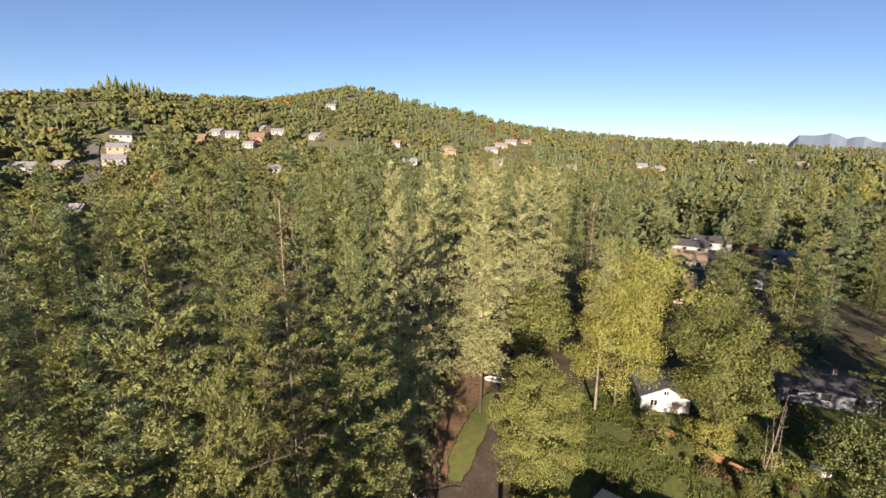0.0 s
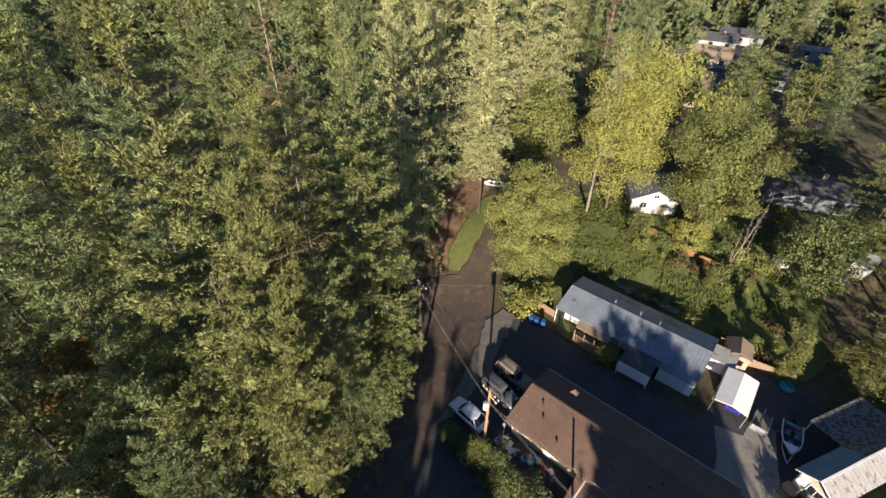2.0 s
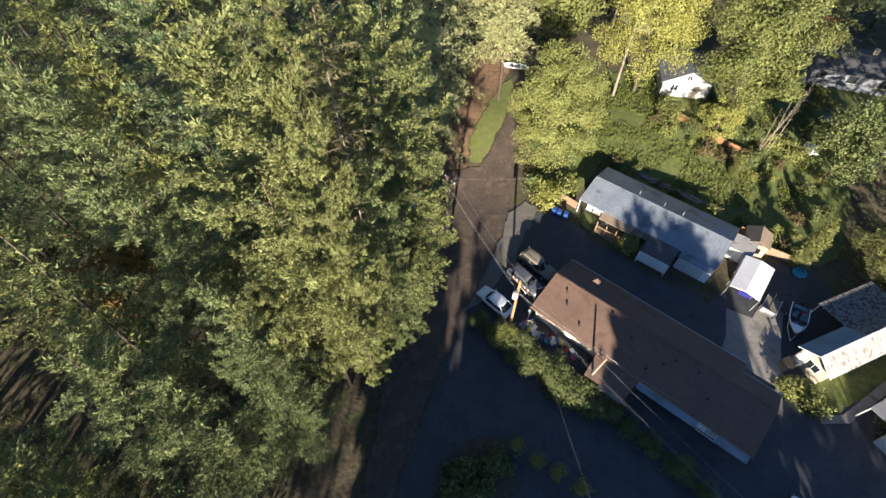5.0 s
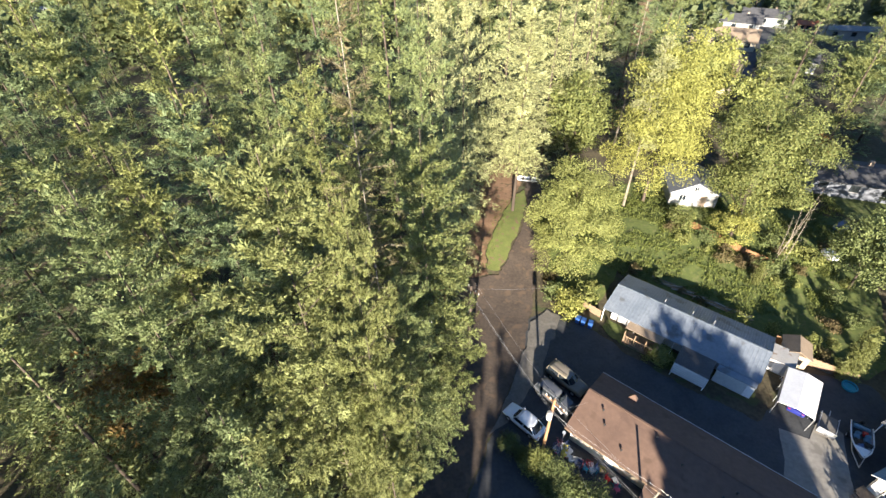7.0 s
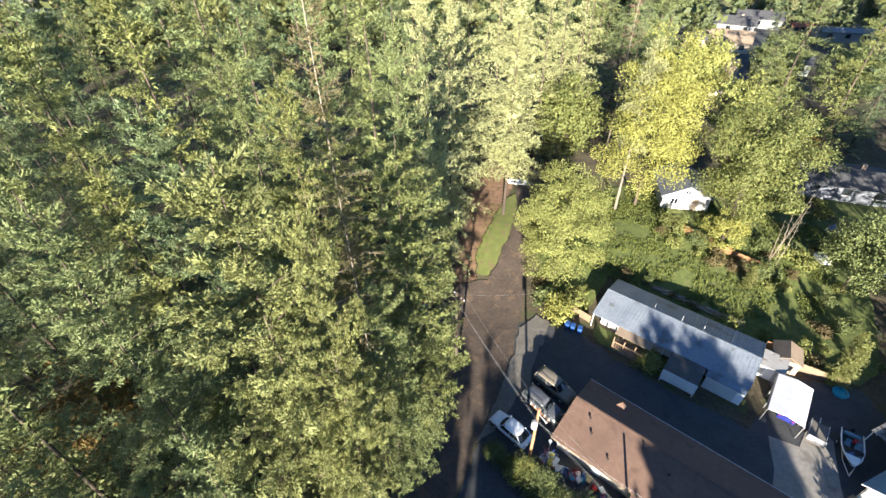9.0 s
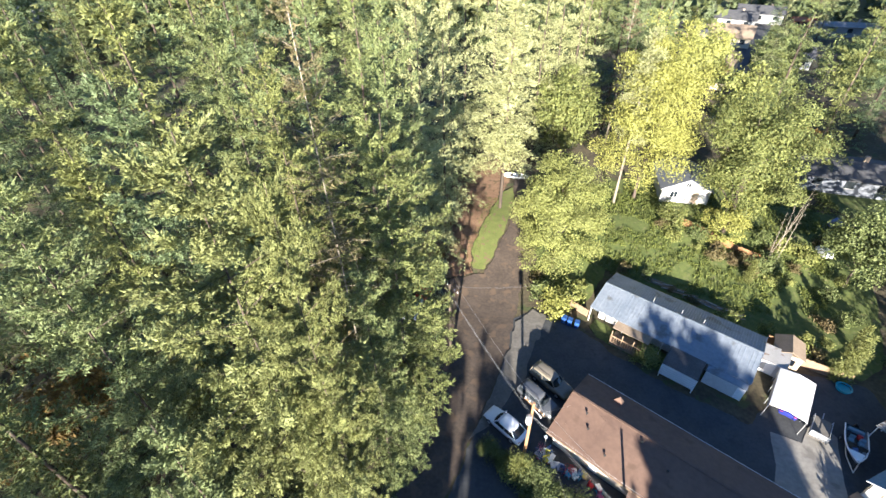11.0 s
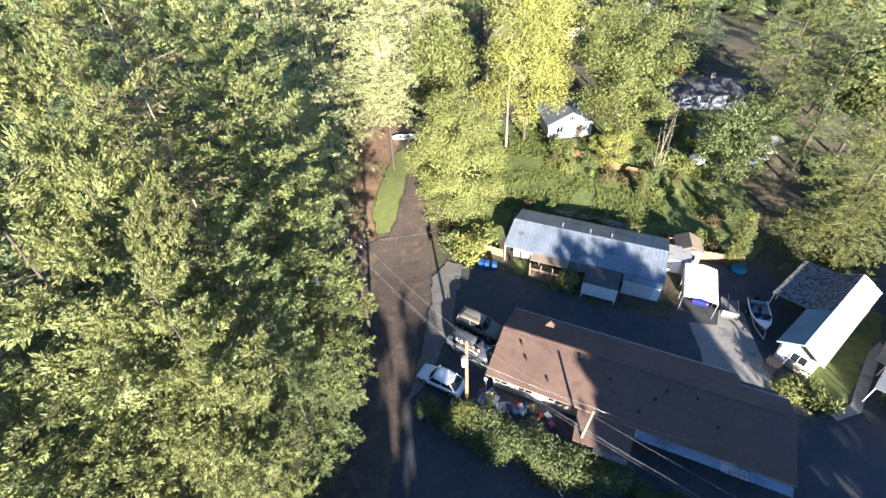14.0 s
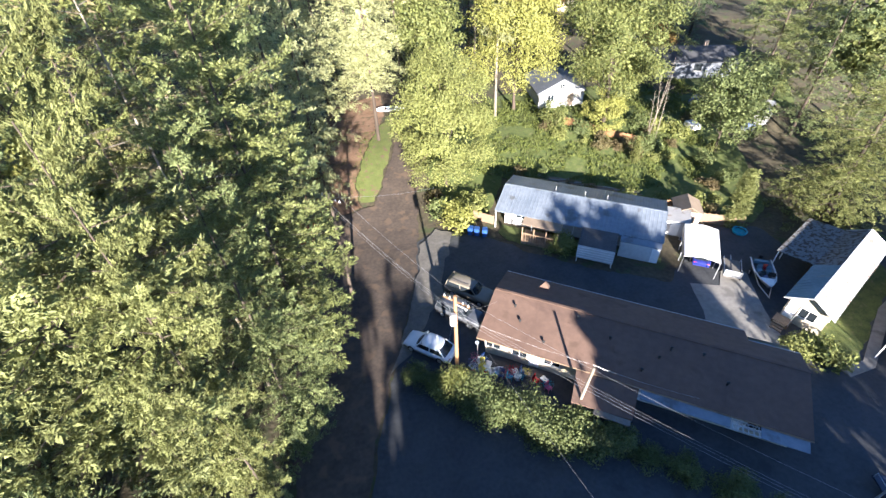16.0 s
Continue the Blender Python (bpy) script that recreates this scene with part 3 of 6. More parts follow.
        vs.append(mid + (corners * g.uniform(0.7, 1.25, (6, 1))) @ turn.T * 0.23)
        fs += [tuple(at + q for q in t) for t in faces]
        at += 6
    v, f, _ = leaf_crown(seed, (0, 0, 0.55), (0.42, 0.42, 0.46), 7, 3, 0.15)
    return np.concatenate(vs + [v]), fs + (f + at).tolist()


def leaf_crown(seed, middle, size, clumps, leaves, leaf, hollow=0.55, lump=1.0):
    """A broad crown: clumps of leaves spread unevenly through an egg-shaped space. Also gives the clumps' middles."""
    g = np.random.default_rng(seed)
    mids, cs, als, sds, ls, ws = [], [], [], [], [], []
    bias = unit(g.normal(0, 1, (5, 3)))
    for i in range(clumps):
        d = unit(g.normal(0, 1, 3))
        if d[2] < -0.75:
            d[2] *= -0.5
        reach = 0.72 + 0.38 * np.max(bias @ d) + 0.22 * g.uniform()
        q = np.array(middle) + d * np.array(size) * reach * g.uniform(hollow, 1.0) ** 0.6
        r = lump * g.uniform(0.55, 1.15) * 0.2 * np.mean(size) + 0.25
        n = int(leaves * g.uniform(0.7, 1.3))
        o = unit(g.normal(0, 1, (n, 3))) * (g.uniform(0.3, 1.25, n) ** 0.6 * r)[:, None] * np.array([1.15, 1.15, 0.8])
        mids.append(q)
        cs.append(q + o)
        al = unit(g.normal(0, 1, (n, 3)) + 0.6 * unit(o))
        als.append(al)
        sds.append(unit(np.cross(al, unit(o) * 0.9 + unit(q - np.array(middle)) * 0.6 + np.array([0, 0, 0.3]) + g.normal(0, 0.5, (n, 3)))))
        b = leaf * g.uniform(0.7, 1.4, n)
        ls.append(b), ws.append(b * g.uniform(0.5, 0.8, n))
    if clumps > 60:
        n = clumps * 9
        o = unit(g.normal(0, 1, (n, 3))) * (g.uniform(0, 1, n) ** 0.45)[:, None] * 0.74
        al = unit(g.normal(0, 1, (n, 3)))
        cs.append(np.array(middle) + o * np.array(size)), als.append(al)
        sds.append(unit(np.cross(al, unit(o) + g.normal(0, 0.4, (n, 3)))))
        b = max(0.45, leaf * 2.2) * g.uniform(0.7, 1.3, n)
        ls.append(b), ws.append(b * 0.7)
    v, f = rhombs(*(np.concatenate(q) for q in (cs, als, sds, ls, ws)))
    return v, f, mids


def conifer(m, seed, height, radius, low, mat, label, whorls=30, ring=6, dense=20, leaf=0.3, open_top=0.78, thin=0.06, bark="bark", name="fir_tree", group="conifers of the grove", thick=0.0065, droop=1.0, inner=900, spread=0.3, vary=0.24, broad=1.0, arms=0.42, wood=True, tuft=0.8, brush=12, skirt=0.7):
    tree = thing(name, m, label, "tree", group)
    g = random.Random(seed)
    lean = [(g.uniform(-0.15, 0.15), g.uniform(-0.15, 0.15)) for _ in range(5)]
    pts = [(lean[k][0] * (k > 0), lean[k][1] * (k > 0), height * 0.985 * k / 4 - (0.3 if k == 0 else 0)) for k in range(5)]
    r = height * thick
    part("trunk", tube(pts, [r * 1.25, r * 0.85, r * 0.6, r * 0.33, 0.03], 9), M[bark], tree, "", True)
    v, f, bars = fir_crown(seed, height, radius, low, whorls, ring, dense, leaf, open_top, thin, droop, inner, spread, vary, broad, arms, tuft, brush, skirt)
    solid("crown", mesh_of("crown", v, f, M[mat]), tree)
    if wood:
        bm = bmesh.new()
        for bar in bars:
            tube([Vector(p.tolist()) for p, _ in bar], [float(q) for _, q in bar], 3, bm, False)
        tagged(part("bough_wood", bm, M[bark], tree, "bare woody boughs under the needles"), kind="stuff")
    return tree


def broadleaf(m, seed, height, size, mat, label, clumps=110, leaves=75, leaf=0.34, bark="bark", trunk=0.22, name="maple_tree", hollow=0.55, group="broadleaf trees", limbs=14, lump=1.0):
    tree = thing(name, m, label, "tree", group)
    mid = (0, 0, height - size[2])
    v, f, mids = leaf_crown(seed, mid, size, clumps, leaves, leaf, hollow, lump)
    fork = max(0.8, height - 2.1 * size[2])
    g = random.Random(seed)
    part("trunk", tube([(0, 0, -0.3), (0.05, 0.02, fork * 0.6), (0, 0.08, fork), (0.1, 0, height - size[2] * 0.5)], [trunk * 1.3, trunk, trunk * 0.85, 0.05], 9), M[bark], tree, "", True)
    bm = bmesh.new()
    for q in mids[:limbs]:
        start = Vector((0, 0.05, fork + (height - size[2] - fork) * g.uniform(0.1, 0.95)))
        half = start.lerp(Vector(q), 0.5) + Vector((0, 0, 0.12 * (Vector(q) - start).length))
        tube([start, half, q], [trunk * 0.42, trunk * 0.22, 0.02], 5, bm)
    part("limb", bm, M[bark], tree, "", True)
    solid("crown", mesh_of("crown", v, f, M[mat]), tree)
    return tree


def bush(m, seed, size, mat, label, clumps=22, leaves=45, leaf=0.22, name="bush", group=""):
    ob = thing(name, m, label, "bush", group)
    v, f, mids = leaf_crown(seed, (0, 0, size[2] * 0.75), size, clumps, leaves, leaf, 0.3, 1.5)
    v[:, 2] = np.maximum(v[:, 2], 0.02)
    bm = bmesh.new()
    for q in mids[:8]:
        tube([(0, 0, -0.05), Vector(q) * 0.5, q], [0.04, 0.025, 0.008], 4, bm)
    part("stems", bm, M["bark"], ob)
    solid("leaves", mesh_of("leaves", v, f, M[mat]), ob)
    return ob


def at_ground(x, y, turn=0.0, scale=1.0, sink=0.0):
    return pose(x, y, land(x, y) - sink, 0, 0, turn) @ Matrix.Diagonal((scale, scale, scale, 1))


# The grove of tall firs: where, top above sea level of the plan, width of the crown.
PROTOS = {}


def fir(kind, x, y, top, wide=1.0, turn=None):
    """A fir of one of a few builds, scaled to its top; the first of each build is made, the others copied."""
    base = land(x, y)
    s = (top - base) / 40.0
    m = pose(x, y, base, 0, 0, (x * 37 + y * 91) % 360 if turn is None else turn) @ Matrix.Diagonal((s * wide, s * wide, s, 1))
    if kind not in PROTOS:
        k = FIRS[kind]
        PROTOS[kind] = conifer(pose(0, 0, 0), **k)
        PROTOS[kind].matrix_world = m
        tree = PROTOS[kind]
    else:
        tree = PROTOS[kind].copy()
        scene.collection.objects.link(tree)
        tree.matrix_world = m
        for o in PROTOS[kind].children:
            c = o.copy()
            scene.collection.objects.link(c)
            c.parent = tree
    return tree


FIRS = {
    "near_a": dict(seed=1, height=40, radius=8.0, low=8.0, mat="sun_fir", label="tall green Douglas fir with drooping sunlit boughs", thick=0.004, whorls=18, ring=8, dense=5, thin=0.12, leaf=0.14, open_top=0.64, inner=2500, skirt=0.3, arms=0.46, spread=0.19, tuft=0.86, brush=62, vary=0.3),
    "near_b": dict(seed=2, height=40, radius=7.2, low=4.0, mat="fir", label="tall green fir with layered feathery boughs", thick=0.0045, whorls=17, ring=8, dense=3, thin=0.12, leaf=0.17, open_top=0.68, inner=1800, skirt=0.45, arms=0.56, spread=0.2, tuft=0.9, brush=38, vary=0.3),
    "mid_a": dict(seed=3, height=40, radius=6.9, low=3.0, mat="fir", label="tall dark green fir in the grove", whorls=17, ring=7, dense=0.8, leaf=0.36, open_top=0.84, inner=500, arms=0.75, spread=0.19, tuft=1.15, brush=17, vary=0.3, wood=False),
    "mid_b": dict(seed=4, height=40, radius=5.9, low=4.0, mat="fir", label="slender dark green fir in the grove", whorls=18, ring=7, dense=0.8, leaf=0.35, open_top=0.86, inner=500, arms=0.75, spread=0.2, tuft=1.1, brush=17, vary=0.3, wood=False),
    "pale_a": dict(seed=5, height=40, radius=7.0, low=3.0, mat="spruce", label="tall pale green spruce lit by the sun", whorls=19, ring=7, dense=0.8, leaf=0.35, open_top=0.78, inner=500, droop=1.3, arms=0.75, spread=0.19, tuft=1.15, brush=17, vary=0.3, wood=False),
    "cedar": dict(seed=9, height=40, radius=7.6, low=1.5, mat="cedar", label="broad sunlit cedar with drooping yellow-green boughs", whorls=25, ring=9, dense=3, leaf=0.22, open_top=0.76, inner=900, droop=1.5, skirt=1.0, arms=0.6, spread=0.22, tuft=0.95, brush=26),
    "dry": dict(seed=6, height=40, radius=5.2, low=6.0, mat="dry_fir", label="thinning brownish fir with a bare pale trunk", whorls=24, ring=6, dense=4, leaf=0.24, thin=0.1, bark="pale_bark", thick=0.0025, inner=500, spread=0.2, vary=0.3, arms=0.5, tuft=0.5, brush=13),
    "red": dict(seed=7, height=40, radius=4.8, low=7.0, mat="red_fir", label="dead fir with rusty red needles", whorls=22, ring=5, dense=2, leaf=0.4, thin=0.25, bark="pale_bark", thick=0.006, inner=100, spread=0.24, arms=1.0, tuft=0.8),
    "far": dict(seed=8, height=40, radius=5.8, low=2.0, mat="fir", label="dark green fir among houses, and unseen where added for shade", whorls=18, ring=5, dense=0.5, leaf=0.5, open_top=0.82, inner=80, arms=1.8, spread=0.36, tuft=1.8, brush=8, wood=False),
}
NEAR = [
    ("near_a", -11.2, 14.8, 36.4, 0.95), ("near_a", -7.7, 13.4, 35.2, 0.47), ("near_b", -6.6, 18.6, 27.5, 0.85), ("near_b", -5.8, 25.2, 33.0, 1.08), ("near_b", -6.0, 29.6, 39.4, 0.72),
    ("dry", -9.8, 25.3, 40.8, 1.0), ("near_b", -18.8, 22.6, 36.4, 0.9), ("near_b", -20.0, 15.2, 35.0, 0.86), ("near_b", -21.0, 37.8, 36.6, 0.85), ("near_b", -14.5, 31.0, 35.5, 0.82), ("mid_a", -28.8, 38.0, 40.4, 1.0),
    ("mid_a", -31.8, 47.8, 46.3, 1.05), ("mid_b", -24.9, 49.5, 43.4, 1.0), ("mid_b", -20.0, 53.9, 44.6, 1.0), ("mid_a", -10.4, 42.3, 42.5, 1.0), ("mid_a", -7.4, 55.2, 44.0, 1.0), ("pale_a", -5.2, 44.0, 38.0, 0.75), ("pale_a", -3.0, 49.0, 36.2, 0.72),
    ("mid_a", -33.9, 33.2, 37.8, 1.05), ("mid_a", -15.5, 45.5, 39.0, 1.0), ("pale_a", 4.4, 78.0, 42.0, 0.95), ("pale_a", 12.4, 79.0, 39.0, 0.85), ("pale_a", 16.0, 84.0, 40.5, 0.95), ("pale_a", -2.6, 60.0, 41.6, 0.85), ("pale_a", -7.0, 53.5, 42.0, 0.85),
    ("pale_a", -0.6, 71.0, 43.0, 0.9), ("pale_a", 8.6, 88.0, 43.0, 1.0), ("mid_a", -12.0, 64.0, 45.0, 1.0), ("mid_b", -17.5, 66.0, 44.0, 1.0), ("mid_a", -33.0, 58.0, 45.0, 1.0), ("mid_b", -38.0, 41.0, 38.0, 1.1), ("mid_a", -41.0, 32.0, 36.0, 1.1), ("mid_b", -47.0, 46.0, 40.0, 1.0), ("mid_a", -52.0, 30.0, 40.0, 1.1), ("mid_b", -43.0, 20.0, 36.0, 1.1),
    ("mid_a", -26.5, 13.0, 31.0, 1.05), ("near_b", -17.5, 5.5, 27.0, 1.1), ("mid_a", -15.0, 11.0, 24.0, 1.1), ("mid_b", -33.0, 16.0, 31.0, 1.1), ("mid_b", -13.8, 38.0, 31.0, 1.1), ("mid_a", -25.2, 24.8, 31.0, 1.1), ("mid_a", -30.5, 24.0, 32.0, 1.1), ("mid_b", -37.0, 24.0, 33.0, 1.1), ("mid_b", -78.8, 30.7, 24.0, 1.3), ("mid_a", -65.2, 21.3, 23.0, 1.2), ("near_b", -13.4, 8.6, 23.0, 0.85),
    ("cedar", 52.0, 30.0, 26.0, 1.4), ("near_b", 58.0, 49.6, 33.5, 1.05), ("mid_b", 66.5, 54.0, 34.0, 1.0), ("mid_b", 63.0, 46.0, 29.0, 1.1),
    ("mid_a", 74.0, 83.0, 40.0, 1.0), ("mid_b", 82.0, 75.0, 29.0, 1.1), ("mid_a", 57.6, 70.4, 41.0, 0.85), ("mid_a", 56.0, 82.5, 41.5, 0.95), ("pale_a", 61.0, 97.0, 30.6, 0.7),
    ("red", 27.6, 84.0, 36.0, 0.9), ("mid_a", 28.3, 90.0, 39.0, 0.95), ("mid_b", 33.7, 88.5, 40.0, 0.95), ("pale_a", 20.0, 87.0, 41.5, 1.0), ("mid_b", 39.0, 97.0, 39.5, 1.0), ("mid_b", 24.0, 98.0, 42.0, 1.0),
    # Builds named far, south of y = 0: unseen firs added to shade the grove.
    ("far", -18.6, -3.0, 23.0, 1.2), ("mid_a", -25.0, 2.0, 26.0, 1.1), ("mid_b", -33.0, 4.0, 28.0, 1.1), ("mid_a", -42.0, 6.0, 33.0, 1.1),
    ("far", -26.5, -7.0, 26.0, 1.2), ("far", -33.0, -2.0, 33.0, 1.2), ("far", -31.0, -14.0, 34.0, 1.1), ("far", -38.0, -8.0, 46.0, 1.1), ("far", -22.5, -11.0, 30.0, 1.2), ("far", -24.0, -4.0, 29.0, 1.1), ("mid_a", -52.0, 14.0, 37.0, 1.1), ("mid_a", -58.0, 40.0, 39.0, 1.1), ("mid_b", -62.0, 26.0, 39.0, 1.2), ("mid_a", -66.0, 50.0, 41.0, 1.1), ("mid_b", -62.0, 10.0, 39.0, 1.2), ("far", -48.0, -6.0, 52.0, 1.2), ("far", -43.0, -16.0, 51.0, 1.2), ("far", -56.0, -4.0, 53.0, 1.2),
    ("mid_b", 59.0, 33.0, 28.0, 1.1), ("mid_a", 66.0, 41.0, 33.0, 1.1), ("mid_a", 76.0, 57.0, 37.0, 1.0),
]
for k in NEAR:
    fir(*k)

# More firs behind the first ones, at random with room between them.
rng = random.Random(5)
stood = [(k[1], k[2]) for k in NEAR]
CLEAR = [(-63.3, 98.6, 14), (57.9, 114.4, 14), (74.8, 136.5, 14), (59.0, 71.5, 13), (79.1, 102.9, 12), (33.3, 64.3, 10), (64.1, 65.1, 10), (94.1, 118.9, 10)]
made = 0
while made < 105:
    x, y = rng.uniform(-120, 120), rng.uniform(18, 165)
    r = math.hypot(x, y)
    if r > 165 or (x > -12 and y < 82 and x < 78) or (26 < math.degrees(math.atan2(x, y)) < 41 and r < 230) or (x <= -12 and y < 46 and x > -52) or y < 0.35 * abs(x) or (40 < x < 95 and 60 < y and rng.random() < 0.8):
        continue
    if any(math.hypot(x - a, y - b) < (6.6 if r < 100 else 8.0) for a, b in stood) or any(math.hypot(x - a, y - b) < c for a, b, c in CLEAR):
        continue
    stood.append((x, y))
    made += 1
    kind = rng.choice(("mid_a", "mid_b", "far") if r < 75 else ("far", "far"))
    if x > -25 and rng.random() < 0.35 and r < 105:
        kind = "pale_a"
    fir(kind, x, y, land(x, y) + rng.uniform(20, 38) * (0.85 if x > 30 else 1.0), rng.uniform(0.85, 1.15))

# And a belt of firs far out on the west side.
for k in range(34):
    x, y = -84 - 12.5 * (k % 6) + rng.uniform(-4, 4), 14 + 11 * (k // 6) + rng.uniform(-4, 4)
    fir("far", x, y, land(x, y) + rng.uniform(24, 36), rng.uniform(1.0, 1.3))


# ---- houses on the slopes ----
def gable_house(m, w, d, h, rise, wall, roof, label, name="house", group="houses on the slope", windows=3, overhang=0.4):
    """A plain house: d long along x, w wide; walls, two roof slopes, gable ends, windows, door, chimney."""
    house = thing(name, m, label, "house", group)
    bm = bmesh.new()
    x, y = d / 2, w / 2
    v = [bm.verts.new(p) for p in ((-x, -y, -2.5), (x, -y, -2.5), (x, y, -2.5), (-x, y, -2.5), (-x, -y, h), (x, -y, h), (x, y, h), (-x, y, h), (-x, 0, h + rise), (x, 0, h + rise))]
    for q in ((0, 1, 5, 4), (2, 3, 7, 6), (1, 2, 6, 9, 5), (3, 0, 4, 8, 7)):
        bm.faces.new([v[k] for k in q])
    part("wall", bm, M[wall], house)
    o = overhang
    drop = rise * o / y
    for s in (-1, 1):
        part("roof", slab([(-x - o, s * (y + o), h - drop + 0.12), (x + o, s * (y + o), h - drop + 0.12), (x + o, 0, h + rise + 0.12), (-x - o, 0, h + rise + 0.12)], 0.18), M[roof], house)
    for s in (-1, 1):
        for k in range(windows):
            wx = -x + d * (k + 0.5) / windows
            pane = part("window", box((1.3, 0.12, 1.2), (wx, s * y, h * 0.42)), M["glass"], house)
            part("frame", box((1.5, 0.08, 0.12), (wx, s * (y + 0.02), h * 0.42 - 0.12)), M["dull_wall"], pane)
        pane = part("window", box((0.12, 1.3, 1.2), (s * x, w * 0.12, h * 0.42)), M["glass"], house)
        part("frame", box((0.08, 1.5, 0.12), (s * (x + 0.02), w * 0.12, h * 0.42 - 0.12)), M["dull_wall"], pane)
    part("chimney", box((0.6, 0.6, 1.2), (d * 0.2, w * 0.12, h + rise * 0.6)), M["tan_wall"], house)
    return house


for x, y, d, turn, wall, roof, label in FAR_HOUSES:
    tall = 3.4 if y > 220 else 2.8
    gable_house(pose(x, y, land(x, y) - 0.3, 0, 0, turn), d * 0.7, d * 0.86, tall, d * 0.2, wall, roof, label)
sheet("hill_street", [(x - 4, y) for x, y in HILL_STREET] + [(x + 4, y) for x, y in reversed(HILL_STREET)], M["concrete"], 0.6, "pale street climbing between new houses", "road", cuts=5)


# ---- far woods ----
def scatter(name, seed, count, r0, r1, firs, leafy, tall, label, spread=(-64, 62), brush=False):
    """One mesh of many far trees, from the ground up, of two builds."""
    g = np.random.default_rng(seed)
    vs, fs, mats, at = [], [], [], 0
    n = 0
    while n < count:
        a = radians(g.uniform(*spread))
        r = r0 * (r1 / r0) ** (g.uniform() ** 0.85)
        x, y = r * math.sin(a), r * math.cos(a)
        if any(math.hypot(x - p, y - q) < w for p, q, w in OPEN):
            continue
        low = 1.0
        if any(0 < (q - y) * q + (p - x) * p < 0.36 * (p * p + q * q) and abs(p * y - q * x) / math.hypot(p, q) < 0.75 * w for p, q, w in OPEN):
            low = 0.55
        if brush and low == 1.0:
            continue
        if 26 < math.degrees(a) < 40 and r < 215 and not brush:
            continue
        if noise.noise(Vector((x / 70, y / 70, 4))) < -0.55:
            continue
        n += 1
        patch = noise.noise(Vector((x / 110, y / 110, 9)))
        broad = low < 1 or g.uniform() < (0.42 + 0.5 * smooth((patch + 0.05) / 0.4)) * (1.0 if math.degrees(a) < -8 else 0.62) + (0.38 if math.degrees(a) < -18 and r > 240 else 0.0)
        if -39 < math.degrees(a) < -33.5 and r > 600:
            broad = False
        v, f = (leafy if broad else firs)[g.integers(3)]
        s = g.uniform(*tall) * (1.0 if brush else (0.78 if broad else g.uniform(0.62, 1.0)) * low)
        if -39 < math.degrees(a) < -33.5 and r > 600:
            s *= 1.6
        t = g.uniform(0, 6.28)
        c, d = math.cos(t) * s, math.sin(t) * s
        w = np.stack([v[:, 0] * c - v[:, 1] * d, v[:, 0] * d + v[:, 1] * c, v[:, 2] * s], 1) + np.array([x, y, land(x, y) - 0.5])
        vs.append(w)
        fs += [tuple(q + at for q in p) for p in (f if isinstance(f, list) else f.tolist())]
        at += len(v)
        kind = (3 if g.uniform() < 0.03 else 2 if g.uniform() < 0.35 + 0.4 * smooth((patch + 0.2) / 0.4) else 1) if broad else 0
        mats.append(np.full(len(f), kind))
    me = mesh_of(name, np.concatenate(vs), fs, [M["wood_fir"], M["wood_leaf"], M["wood_olive"], M["orange"]])
    me.polygons.foreach_set("material_index", np.concatenate(mats).astype(np.int32))
    return tagged(new(name, me), label, "woods", "", "stuff")


OPEN = [(-235, 285, 14)] + [(h[0], h[1], h[2] * 0.6 + 3) for h in FAR_HOUSES] + [(x, y, 9) for x, y in HILL_STREET]
low_firs = [fringed_fir(40 + k) for k in range(3)]
low_leafy = [leaf_crown(50 + k, (0, 0, 0.55), (0.42, 0.42, 0.46), 12, 8, 0.13)[:2] for k in range(3)]
tiny_firs = [wood_fir(60 + k) for k in range(3)]
tiny_leafy = [wood_leafy(70 + k) for k in range(3)]
scatter("wooded_slope", 1, 1100, 150, 330, low_firs, low_leafy, (15, 25), "mixed green and autumn trees on the near slopes")
scatter("hillside_woods", 2, 6200, 270, 1100, tiny_firs, tiny_leafy, (10, 17), "dense mixed woods covering the hillsides")
scatter("distant_woods", 3, 3000, 900, 3000, tiny_firs, tiny_leafy, (18, 28), "distant woods along the ridges", (-40, 60))

scatter("hillside_brush", 4, 1500, 170, 900, tiny_firs, tiny_leafy, (2.5, 4.5), "low bushes and young trees below the hill houses", brush=True)


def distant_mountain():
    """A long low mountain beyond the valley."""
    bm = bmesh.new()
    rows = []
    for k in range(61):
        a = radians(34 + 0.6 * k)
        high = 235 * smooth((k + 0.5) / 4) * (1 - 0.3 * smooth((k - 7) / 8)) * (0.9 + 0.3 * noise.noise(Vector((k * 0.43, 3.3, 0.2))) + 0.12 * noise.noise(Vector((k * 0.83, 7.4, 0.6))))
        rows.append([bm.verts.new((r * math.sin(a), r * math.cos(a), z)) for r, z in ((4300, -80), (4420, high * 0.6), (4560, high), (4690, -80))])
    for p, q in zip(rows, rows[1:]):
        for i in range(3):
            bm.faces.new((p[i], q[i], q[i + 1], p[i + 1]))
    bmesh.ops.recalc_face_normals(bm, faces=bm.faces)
    tagged(part("backdrop", bm, M["far_hill"], None, ""), "mountain on the horizon, its blue haze painted into the colour", "mountain", "", "structure")


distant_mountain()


# ---- paving and turf ----
